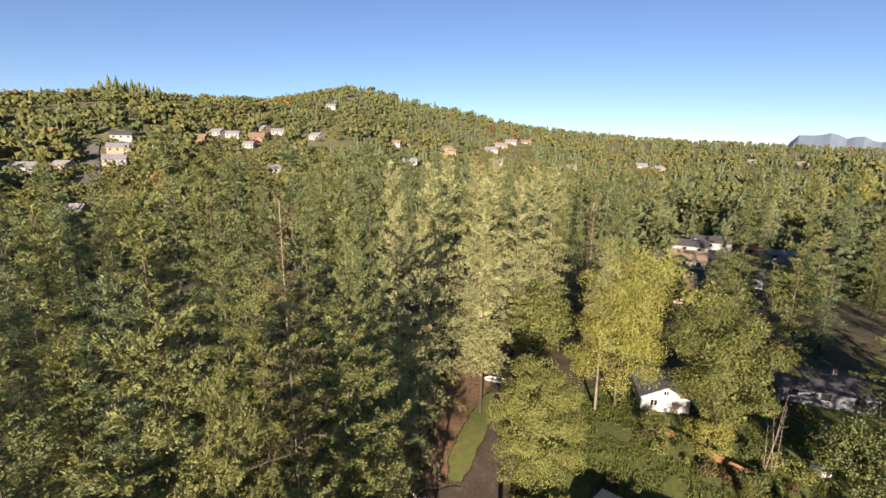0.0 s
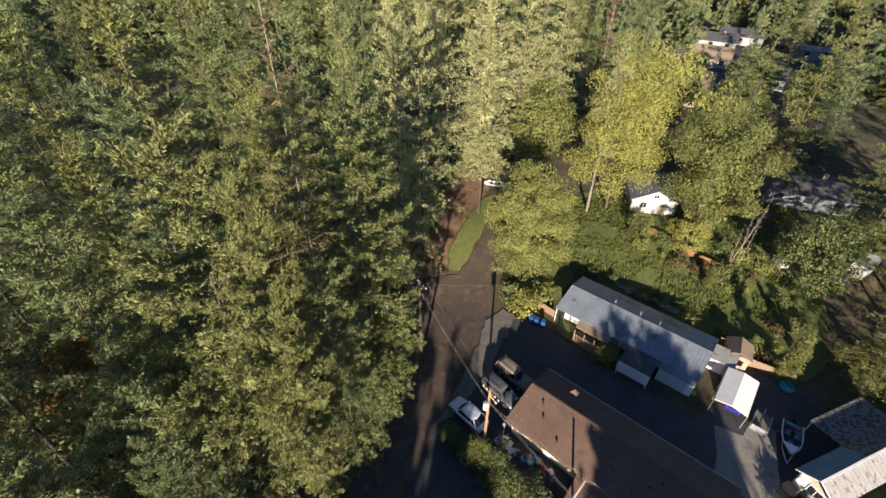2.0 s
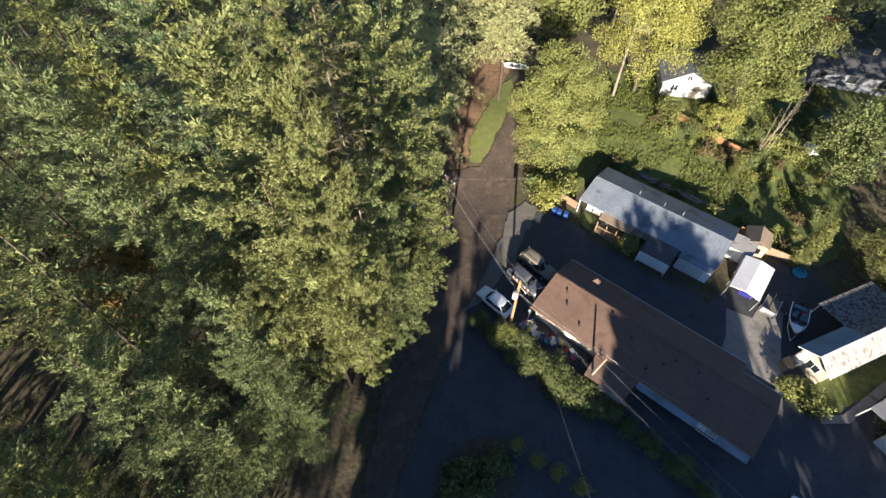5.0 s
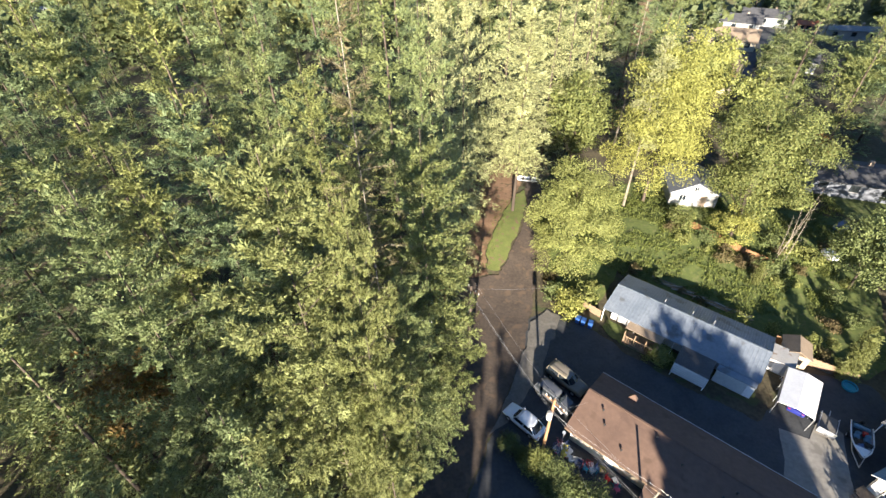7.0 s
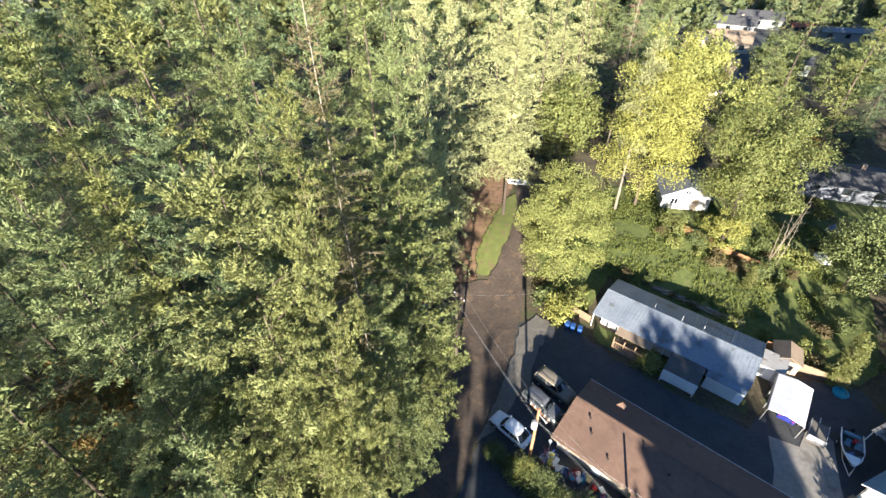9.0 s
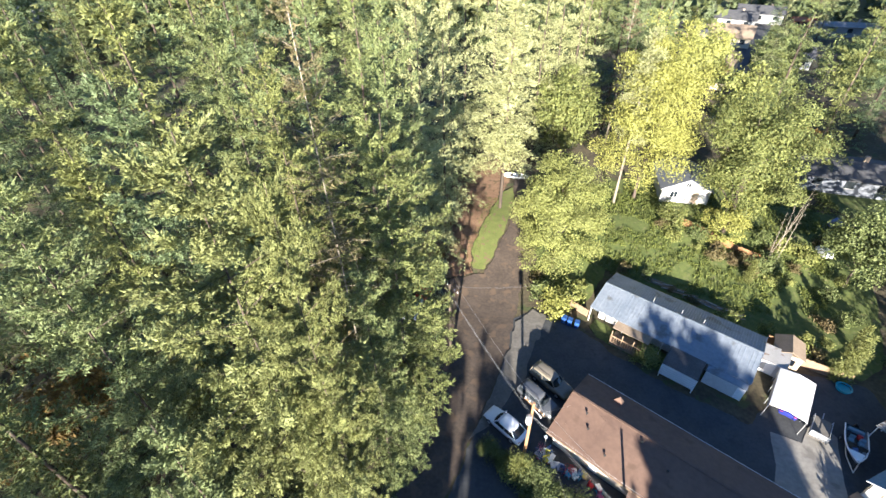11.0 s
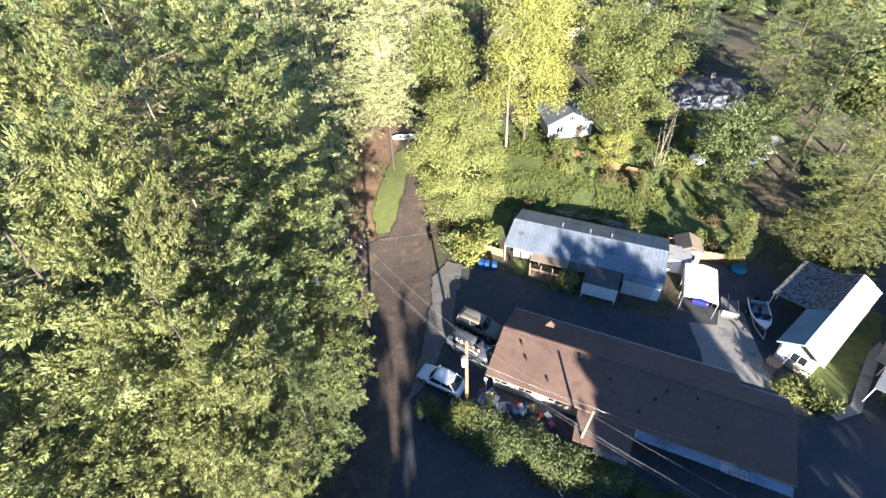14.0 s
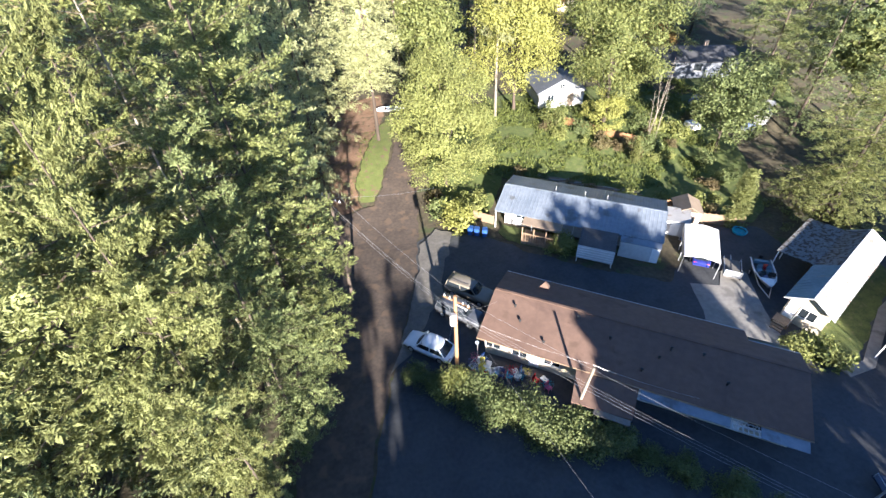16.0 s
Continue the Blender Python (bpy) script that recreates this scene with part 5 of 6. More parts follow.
gable_house(frame_at(56.9, 112.5, -38), 9.0, 12.0, 4.6, 3.0, "cream_wall", "tan_roof", "cream two-storey house with a tan roof", "house", "houses beyond the yard")
for x, y, turn, w, d, h, rise, wall, roof, label in (
        (78.9, 147.4, -30, 9, 12, 3.0, 2.4, "cream_wall", "tan_roof", "cream house with a tan roof"),
        (68.4, 153.2, -30, 9, 14, 3.0, 2.0, "tan_wall", "dark_roof", "tan house with a dark roof in shade"),
        # Next two roofs use dark shingle: their shade is put into the colour.
        (90.0, 170.4, -30, 9, 15, 3.0, 1.8, "grey_wall", "dark_roof", "grey house with a low shade-darkened roof"),
        (102.7, 176.5, -28, 9, 14, 3.0, 1.8, "grey_wall", "dark_roof", "grey house with a low shade-darkened roof beside the street"),
        (83.4, 126.7, -25, 8, 12, 2.8, 1.8, "grey_wall", "dark_roof", "grey house with a dark roof under the firs"),
        (111.4, 165.7, -20, 4, 6, 2.4, 0.8, "red_wall", "rust_roof", "small shed with an orange roof"),
        (119.2, 156.9, -15, 7, 15, 2.8, 0.7, "dull_wall", "grey_roof", "long low house with a pale roof"),
        (138.0, 244.3, -20, 9, 15, 3.0, 1.8, "dull_wall", "grey_roof", "grey house between the firs"),
        (202.0, 225.1, -15, 9, 18, 3.0, 1.6, "dull_wall", "grey_roof", "long grey house in the valley"),
        (177.0, 185.1, -15, 8, 13, 3.0, 1.6, "white_wall", "grey_roof", "white house with a grey roof in the valley"),
        (161.0, 177.1, -15, 8, 12, 3.0, 1.6, "tan_wall", "dark_roof", "tan house with a dark roof in the valley")):
    gable_house(frame_at(x, y, turn), w, d, h, rise, wall, roof, label, "house", "houses beyond the yard")
sheet("side_street", [(58.0, 99.2), (62.7, 96.2), (73.6, 124.6), (95.5, 154.6), (127.7, 212.5), (121.9, 215.4), (89.8, 158.5), (68.8, 128.5)], M["old_asphalt"], 0.2, "shaded side street between the houses", "road", cuts=4)



# ---- carport, sheds, fences ----
cp = thing("carport", frame_at(29.9, 26.8, -38.5) @ Matrix.Diagonal((1, 0.8, 1, 1)), "white metal carport with a peaked roof sheltering a blue car", "carport")
for s, pts in ((0, [(0, 0, 2.15), (0, 7.0, 2.15), (1.6, 7.0, 2.45), (1.6, 0, 2.45)]), (1, [(3.2, 7.0, 2.15), (3.2, 0, 2.15), (1.6, 0, 2.45), (1.6, 7.0, 2.45)])):
    part("roof", ribbed([pts[1], pts[0], pts[3], pts[2]] if s == 0 else [pts[1], pts[0], pts[3], pts[2]], 0.45, 0.004), M["trim"], cp)
    part("side_panel", slab([(s * 3.2, 0.2, 2.15), (s * 3.2, 6.8, 2.15), (s * 3.2 + (0.08 if s else -0.08), 6.8, 1.5), (s * 3.2 + (0.08 if s else -0.08), 0.2, 1.5)], 0.02), M["metal_white"], cp)
for x in (0, 3.2):
    for y in (0.1, 2.3, 4.6, 6.9):
        part("post", tube([(x, y, 0), (x, y, 2.15)], 0.04, 6), M["steel"], cp)
for y in (0.1, 6.9):
    part("truss", tube([(0, y, 2.12), (1.6, y, 2.4), (3.2, y, 2.12)], 0.03, 6), M["steel"], cp)
sh = thing("garden_shed", frame_at(33.8, 32.9, -38), "small white garden shed with a flat roof", "shed")
part("wall", box((2.4, 2.2, 1.95), (0, 0, 0)), M["white_wall"], sh)
part("roof", slab([(-1.4, -1.3, 1.98), (1.4, -1.3, 1.98), (1.4, 1.3, 2.15), (-1.4, 1.3, 2.15)], 0.08), M["metal_white"], sh)
part("door", box((0.9, 0.05, 1.7), (0, -1.12, 0.1)), M["trim"], sh)
sh = thing("garden_shed", frame_at(36.2, 34.2, -30), "tan wooden shed with a weathered roof", "shed")
part("wall", box((2.6, 2.6, 1.9), (0, 0, 0)), M["tan_wall"], sh)
for s in (-1, 1):
    part("roof", slab([(s * 1.5, -1.5, 1.85), (s * 1.5, 1.5, 1.85), (0, 1.5, 2.6), (0, -1.5, 2.6)], 0.07), M["tan_roof"], sh)


def plank_fence(points, high, mat, label, gap=0.16, name="fence"):
    """A board fence along points, every board a part."""
    x0, y0 = points[0]
    f = thing(name, pose(x0, y0, land(x0, y0)), label, "fence")
    me = None
    for (ax, ay), (bx, by) in zip(points, points[1:]):
        n = max(1, int(math.hypot(bx - ax, by - ay) / gap))
        turn = math.degrees(math.atan2(by - ay, bx - ax))
        for k in range(n):
            u = (k + 0.5) / n
            x, y = ax + (bx - ax) * u, ay + (by - ay) * u
            if me is None:
                first = part("board", box((gap * 0.92, 0.025, high), (0, 0, 0)), M[mat], f)
                me = first.data
                b = first
            else:
                b = solid("board", me, f)
            b.location = (x - x0, y - y0, land(x, y) - land(x0, y0) + 0.03 * math.sin(k * 1.7))
            b.rotation_euler = (0, 0, radians(turn))
        for u in (0.0, 1.0):
            p = part("fence_post", box((0.1, 0.1, high + 0.1), (0, 0.06, -0.1)), M["wood"], f)
            x, y = ax + (bx - ax) * u, ay + (by - ay) * u
            p.location = (x - x0, y - y0, land(x, y) - land(x0, y0))
    return f


plank_fence([(32.6, 57.6), (35.7, 54.6), (38.7, 51.5), (41.7, 49.5)], 1.25, "new_wood", "orange cedar board fence across the yard")
plank_fence([(35.0, 36.0), (37.4, 34.4)], 1.8, "new_wood", "short orange board screen by the shed")
plank_fence([(37.5, 33.2), (41.3, 30.9)], 1.3, "wood", "low weathered board fence")
plank_fence([(13.4, 41.9), (15.2, 40.2)], 1.2, "wood", "short weathered board fence by the bins")


# ---- broadleaf trees, shrubs ----
broadleaf(at_ground(11.9, 48.6), 11, 16.0, (4.9, 4.9, 7.6), "olive", "dense cherry tree with yellow-green autumn leaves by the road", 100, 520, 0.19, trunk=0.24, name="cherry_tree", limbs=16)
broadleaf(at_ground(27.6, 64.6), 12, 26.0, (6.2, 6.0, 11.6), "yellow", "tall maple with bright yellow autumn leaves", 130, 360, 0.24, bark="bark", trunk=0.26, hollow=0.3, limbs=18)
broadleaf(at_ground(38.4, 56.2), 13, 20.5, (6.0, 5.8, 9.0), "leaf", "large green maple turning olive beside the cottage", 110, 400, 0.23, trunk=0.32, hollow=0.3)
broadleaf(at_ground(40.9, 59.3), 14, 13.0, (3.6, 3.6, 5.2), "olive", "young maple with yellowing leaves", 70, 70, 0.36, trunk=0.16)
broadleaf(at_ground(16.9, 74.5), 15, 17.0, (4.6, 4.6, 6.8), "leaf", "dark green broadleaf tree behind the yellow maple", 100, 75, 0.4, trunk=0.22)
broadleaf(at_ground(48.2, 78.2), 16, 15.0, (4.6, 4.6, 5.5), "olive", "yellowing tree near the cream house", 80, 60, 0.45, trunk=0.2)
broadleaf(at_ground(59.7, 74.5), 17, 6.5, (2.4, 2.4, 2.6), "orange", "small orange-leaved tree beside the lawn", 60, 55, 0.36, trunk=0.14)
broadleaf(at_ground(37.0, 53.8), 23, 6.0, (2.6, 2.2, 2.8), "yellow", "small tree with golden drooping leaves before the fence", 40, 160, 0.2, trunk=0.1)
broadleaf(at_ground(50.1, 45.8), 24, 12.0, (4.0, 4.4, 5.0), "bush", "dark green tree shading the side yard", 70, 160, 0.28, trunk=0.16)
broadleaf(at_ground(71.4, 46.6), 18, 18.0, (5.5, 5.5, 7.0), "leaf", "broad green tree in shade", 90, 60, 0.5, trunk=0.25)
broadleaf(at_ground(235.0, 269.1), 19, 26.0, (9, 9, 11), "yellow", "bright yellow maple in the valley", 80, 50, 0.7, trunk=0.3)
broadleaf(at_ground(47.7, 96.0), 20, 17.0, (5.0, 5.0, 6.0), "olive", "yellowing tree beside the houses", 80, 50, 0.5, trunk=0.22)
broadleaf(at_ground(-24.5, 43.5), 21, 17.0, (4.2, 4.2, 6.0), "yellow", "yellow-leaved maple below the firs", 70, 60, 0.42, trunk=0.2)
broadleaf(at_ground(-31.5, 18.5), 22, 15.0, (3.6, 3.6, 5.0), "orange", "orange maple in the shade of the firs", 60, 60, 0.4, trunk=0.18)
pine = conifer(at_ground(24.0, 63.2), 31, 26.5, 3.0, 12.0, "spruce", "slender grey-green pine with a long bare pale trunk", 20, 6, 14, 0.32, 0.55, 0.1, "pale_bark", "pine_tree", "", 0.0075, 0.8, 150, 0.36)
small = conifer(at_ground(40.6, 31.7), 32, 6.8, 1.4, 0.4, "cedar", "small young spruce by the fence", 22, 6, 60, 0.16, name="young_spruce", group="")
copy_thing(small, at_ground(44.6, 35.4, 40, 0.62))
copy_thing(small, at_ground(37.8, 46.6, 110, 0.55))
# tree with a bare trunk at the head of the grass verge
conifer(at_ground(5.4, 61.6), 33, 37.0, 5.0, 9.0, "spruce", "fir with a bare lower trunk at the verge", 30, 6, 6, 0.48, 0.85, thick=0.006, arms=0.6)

for k, (x, y, top, wide) in enumerate([(91.5, 147.6, 25.0, 1.1), (115.3, 164.8, 40.0, 1.1), (107.3, 150.8, 30.0, 0.9), (121.3, 174.7, 36.0, 1.0), (95.1, 117.0, 30.0, 1.2), (87.1, 103.0, 27.0, 1.2), (104.0, 107.1, 32.0, 1.2), (129.0, 149.0, 34.0, 1.1), (139.1, 171.0, 36.0, 1.1), (62.2, 136.3, 34.0, 0.9), (56.8, 148.1, 38.0, 1.0), (84.5, 184.2, 36.0, 1.0), (111.9, 200.4, 38.0, 1.0), (127.5, 194.6, 36.0, 1.0), (149.2, 203.8, 36.0, 1.1)]):
    fir(("mid_a", "mid_b", "pale_a")[k % 3], x, y, top, wide)
broadleaf(at_ground(52.3, 103.2), 25, 12.0, (3.8, 3.8, 5.0), "orange", "brownish thinning tree before the cream house", 50, 90, 0.3, trunk=0.16)
broadleaf(at_ground(71.4, 110.7), 26, 12.0, (5.0, 5.0, 5.0), "bush", "dark broad tree in the shade of the firs", 80, 90, 0.4, trunk=0.2)
broadleaf(at_ground(79.1, 97.0), 27, 13.0, (5.5, 5.5, 5.6), "bush", "dark broad tree in the shade of the firs", 80, 90, 0.4, trunk=0.2)
broadleaf(at_ground(65.5, 99.0), 28, 10.0, (4.5, 4.5, 4.4), "leaf", "green tree beside the side street", 70, 90, 0.36, trunk=0.2)
bush(at_ground(11.2, 41.4), 41, (2.1, 1.9, 1.7), "yellow", "yellow-leaved shrub beside the bins", 30, 55, 0.3, "shrub")
bush(at_ground(13.5, 43.5), 42, (1.7, 1.5, 1.3), "olive", "yellow-green shrub by the driveway", 24, 50, 0.28, "shrub")
bush(at_ground(20.5, 33.6), 43, (1.5, 1.3, 1.2), "olive", "rounded golden shrub in front of the porch", 28, 60, 0.22, "shrub")
bush(at_ground(31.3, 57.7), 44, (1.8, 1.8, 1.9), "leaf", "rounded green bush before the cottage", 30, 60, 0.26, "shrub")
bush(at_ground(32.8, 15.8), 45, (1.4, 1.1, 1.0), "olive", "yellow-green shrub at the corner of the mobile home", 24, 55, 0.24, "shrub")
bush(at_ground(33.9, 14.3), 46, (1.3, 1.2, 1.1), "leaf", "spiky green shrub by the lane", 24, 55, 0.28, "shrub")
bush(at_ground(40.2, 11.9), 47, (1.0, 1.3, 0.9), "bush", "dark shrub at the white end wall", 18, 45, 0.24, "shrub")
hedge = []
for k in range(9):
    u = k / 8
    hedge.append(bush(at_ground(4.6 + 8.2 * u + 0.3 * math.sin(k * 2.1), 20.0 - 6.9 * u + 0.35 * math.cos(k * 1.7)), 60 + k, (1.5 + 0.2 * math.sin(k), 1.35, 1.25 + 0.2 * math.cos(k * 1.3)), "olive" if k < 1 else "bush",
                      "tall yellow grass clump at the pole" if k < 1 else "overgrown hedge shrub with small pale leaves", 36, 120, 0.15, "hedge_shrub", "hedge beside the brown building"))
for k, (x, y) in enumerate([(3.4, 21.1), (2.0, 22.1), (14.3, 12.9), (15.7, 11.3), (17.4, 10.0), (19.4, 7.9), (21.2, 6.1)]):
    copy_thing(hedge[3 + k % 4], at_ground(x, y, 47 * k, 0.62 + 0.1 * (k % 3)))
weeds = [bush(at_ground(38.9, 35.7), 80, (1.6, 1.3, 0.9), "olive", "yellow-green weedy shrub in the yard", 22, 45, 0.26, "weed_clump", "weeds in the yard"),
         bush(at_ground(41.6, 48.5), 81, (1.4, 1.2, 1.1), "bush", "green brambles in the yard", 22, 45, 0.24, "weed_clump", "weeds in the yard"),
         bush(at_ground(35.3, 50.9), 82, (1.3, 1.0, 0.6), "dry_weed", "brown dry weeds along the fence", 18, 40, 0.24, "weed_clump", "weeds in the yard")]
rng = random.Random(9)
spots = [(33.8, 55.3), (34.8, 54.0), (36.2, 53.0), (37.7, 51.3), (39.3, 50.0), (40.5, 49.1), (41.6, 51.1), (43.3, 51.9), (42.4, 49.5), (40.3, 34.1), (37.8, 37.1), (42.2, 36.2), (36.3, 38.8), (43.5, 39.6), (33.2, 52.4), (37.5, 49.6), (39.4, 48.1), (40.7, 46.7), (43.4, 45.8), (45.2, 48.8), (46.9, 44.3), (30.9, 54.4), (29.6, 57.3),
         (45.1, 52.6), (43.2, 54.1), (48.2, 50.1), (50.0, 46.8), (48.2, 40.6), (45.9, 39.9), (22.2, 48.5), (24.5, 46.8), (27.0, 44.9), (29.8, 42.6), (32.2, 40.3), (51.6, 53.4), (10.2, 46.7), (9.8, 44.1), (15.0, 45.5)]
for x, y in spots:
    copy_thing(weeds[rng.randrange(3)], at_ground(x + rng.uniform(-0.5, 0.5), y + rng.uniform(-0.5, 0.5), rng.uniform(0, 360), rng.uniform(0.5, 1.1)))
# dry snags
for k, (x, y, tilt, h) in enumerate(((42.3, 50.5, 22, 10.0), (43.0, 51.1, 27, 11.0), (43.5, 50.2, 18, 8.0), (41.8, 49.7, 34, 7.5), (44.3, 51.6, 25, 9.5), (55.1, 48.0, 16, 13.0))):
    snag = thing("snag", at_ground(x, y) @ pose(0, 0, 0, 0, tilt, 30 + 9 * k), "thin bare grey snag leaning over the brambles", "dead tree", "dead snags")
    part("trunk", tube([(0, 0, -0.3), (0.1, 0, h * 0.5), (0, 0.1, h)], [0.05, 0.035, 0.012], 7), M["pale_bark"], snag)
    for j in range(8):
        z = h * (0.3 + 0.08 * j)
        part("branch", tube([(0, 0, z), (math.cos(j * 2.4) * 0.6, math.sin(j * 2.4) * 0.6, z + 0.5)], [0.018, 0.005], 4), M["pale_bark"], snag)

# ---- unseen trees added south of the camera, whose shade falls over lot and grove ----
first = broadleaf(at_ground(0.4, -28.8, 0, 0.92), 90, 14.0, (3.0, 3.0, 5.6), "leaf", "unseen leafy tree in a row added to shade the lot", 90, 40, 0.85, trunk=0.18, name="street_tree", group="row of street trees", hollow=0.1, lump=1.3)
for k, (x, y, s) in enumerate([(-2.5, -29.8, 1.15), (-5.9, -28.9, 0.9), (-9.5, -29.0, 1.25), (3.9, -29.9, 0.92), (7.1, -28.5, 0.88), (10.3, -30.2, 1.02), (13.3, -29.0, 1.25), (16.6, -30.1, 1.5), (20.1, -29.1, 1.45), (23.2, -30.5, 1.1), (29.3, -29.4, 0.86), (32.4, -30.3, 0.84), (35.7, -29.3, 0.86),
                                (39.1, -30.4, 0.82), (42.7, -29.6, 0.86), (46.5, -30.5, 0.9), (49.9, -29.5, 1.1), (53.2, -30.5, 1.3), (26.4, -31.2, 0.62), (5.7, -34.9, 0.95), (2.0, -34.8, 0.95), (8.9, -35.4, 0.98), (14.9, -35.0, 1.3), (18.5, -36.1, 1.4), (11.9, -37.0, 1.05), (33.6, -35.3, 0.8), (56.6, -29.6, 1.5), (60.8, -30.6, 1.6)]):
    copy_thing(first, at_ground(x, y, 67 * k, s))
for k, (x, y, top) in enumerate([(-4.1, -27.7, 17.0), (-10.7, -27.6, 20.0), (-14.9, -28.5, 18.0), (-18.4, -30.5, 26.0), (-22.4, -28.5, 34.0), (-25.6, -31.4, 36.0), (-28.5, -29.4, 33.0), (-32.6, -28.4, 37.0), (-36.5, -27.4, 35.0), (-1.4, -32.8, 15.0), (-41.9, -24.4, 26.0), (-17.6, -36.5, 19.0), (-28.4, -36.4, 22.0)]):
    fir("mid_b" if k % 2 else "mid_a", x, y, top, 1.25)


# ---- vehicles ----
def wheel(car, x, y, r, wide):
    t = part("wheel", tube([(x, y - wide / 2, r), (x, y + wide / 2, r)], r, 18), M["tyre"], car)
    s = 1 if y > 0 else -1
    part("rim", tube([(x, y + s * (wide / 2 - 0.01), r), (x, y + s * (wide / 2 + 0.015), r)], r * 0.62, 12), M["steel"], t)


def car(m, length, width, height, paint, label, kind="sedan", name="car", group="parked cars"):
    """A car nose towards +x: a lofted lower body, a glazed cabin, roof, bumpers, lights, mirrors and wheels."""
    c = thing(name, m, label, "car", group)
    l, w = length, width / 2
    belt = height * 0.62
    if kind == "sedan":
        low = [(-0.5, 0.5, 0.78, 0.9), (-0.46, 0.3, 0.92, 0.97), (-0.3, 0.22, 0.95, 1.0), (0.0, 0.2, 0.93, 1.0), (0.2, 0.2, 0.9, 1.0), (0.36, 0.22, 0.8, 0.97), (0.46, 0.28, 0.7, 0.88), (0.5, 0.36, 0.56, 0.7)]
        cab = (-0.4, -0.27, 0.1, 0.22)
    else:
        low = [(-0.5, 0.4, 0.98, 0.93), (-0.47, 0.32, 1.0, 0.98), (-0.3, 0.28, 1.0, 1.0), (0.0, 0.27, 1.0, 1.0), (0.22, 0.27, 0.98, 1.0), (0.38, 0.3, 0.92, 0.98), (0.47, 0.34, 0.84, 0.92), (0.5, 0.42, 0.66, 0.8)]
        cab = (-0.485, -0.44, 0.08, 0.22)
    bm = bmesh.new()
    rings = []
    for f, z0, zt, k in low:
        zt = belt * zt
        mid = z0 + (zt - z0) * 0.55
        rings.append([bm.verts.new(p) for p in ((f * l, -w * k * 0.92, z0), (f * l, -w * k, mid), (f * l, -w * k * 0.95, zt - 0.04), (f * l, -w * k * 0.78, zt), (f * l, w * k * 0.78, zt), (f * l, w * k * 0.95, zt - 0.04), (f * l, w * k, mid), (f * l, w * k * 0.92, z0))])
    for a, b in zip(rings, rings[1:]):
        for k in range(8):
            bm.faces.new((a[k], a[(k + 1) % 8], b[(k + 1) % 8], b[k]))
    bm.faces.new(rings[0])
    bm.faces.new(list(reversed(rings[-1])))
    bmesh.ops.recalc_face_normals(bm, faces=bm.faces)
    part("body", bm, M[paint], c, "", True)
    b, t = belt * 0.93, height
    x0, x1, x2, x3 = (q * l for q in cab)
    bm = bmesh.new()
    rows = []
    for u in (0.0, 0.55, 0.9):
        xa, xb, y, z = x0 + (x1 - x0) * u, x3 + (x2 - x3) * u, w * (0.86 - 0.14 * u), b + (t - 0.05 - b) * u
        bow = 0.07 * l * (1 - 0.4 * u)
        rows.append([bm.verts.new(p) for p in ((xa, -y, z), ((xa + xb) / 2, -y * 1.02, z), (xb - bow * 0.6, -y, z), (xb + bow * 0.15, -y * 0.6, z), (xb + bow * 0.3, 0, z), (xb + bow * 0.15, y * 0.6, z), (xb - bow * 0.6, y, z), ((xa + xb) / 2, y * 1.02, z), (xa, y, z), (xa - bow * 0.3, y * 0.55, z), (xa - bow * 0.3, -y * 0.55, z))])
    for p, q in zip(rows, rows[1:]):
        for k in range(11):
            bm.faces.new((p[k], p[(k + 1) % 11], q[(k + 1) % 11], q[k]))
    bm.faces.new(rows[-1])
    bmesh.ops.recalc_face_normals(bm, faces=bm.faces)
    part("window_glass", bm, M["glass"], c)
    bm = bmesh.new()
    rows = []
    for i in range(7):
        u = i / 6
        k = 1 - 0.12 * abs(2 * u - 1) ** 3
        rows.append([bm.verts.new((x1 - 0.12 + (x2 - x1 + 0.26) * u, w * 0.8 * k * j, t - 0.07 * j * j - 0.09 * abs(2 * u - 1) ** 2.5)) for j in (-1, -0.75, -0.4, 0, 0.4, 0.75, 1)])
    for p, q in zip(rows, rows[1:]):
        for k in range(6):
            bm.faces.new((p[k], p[k + 1], q[k + 1], q[k]))
    rim = bmesh.ops.extrude_edge_only(bm, edges=[e for e in bm.edges if e.is_boundary])
    for v in rim["geom"]:
        if isinstance(v, bmesh.types.BMVert):
            v.co.z -= 0.05
    bmesh.ops.recalc_face_normals(bm, faces=bm.faces)
    part("roof", bm, M[paint], c, "", True)
    for s in (-1, 1):
        for xa, xb in ((x0, x1), (x3, x2), ((x0 + x3) * 0.5, (x1 + x2) * 0.5)):
            part("pillar", tube([(xa, s * w * 0.87, b), (xb, s * w * 0.69, t - 0.02)], 0.045, 5), M[paint], c)
        part("mirror", box((0.12, 0.2, 0.12), (x3 - 0.25, s * (w + 0.06), b - 0.02), bevel=0.02), M[paint], c)
        part("headlight", box((0.1, 0.34, 0.13), (l * 0.465, s * w * 0.66, belt * 0.66 - 0.1), bevel=0.02), M["trim"], c)
        part("tail_light", box((0.06, 0.3, 0.16), (-l * 0.49, s * w * 0.68, belt * 0.72 - 0.06), bevel=0.02), M["red_paint"], c)
        wheel(c, l * 0.3, s * (w - 0.1), 0.33, 0.22)
        wheel(c, -l * 0.31, s * (w - 0.1), 0.33, 0.22)
    part("bumper", box((0.14, w * 1.7, 0.16), (l * 0.485, 0, 0.3), bevel=0.03), M[paint if kind == "sedan" else "black"], c)
    part("bumper", box((0.14, w * 1.7, 0.16), (-l * 0.49, 0, 0.34), bevel=0.03), M[paint if kind == "sedan" else "black"], c)
    if kind != "sedan":
        for s in (-1, 1):
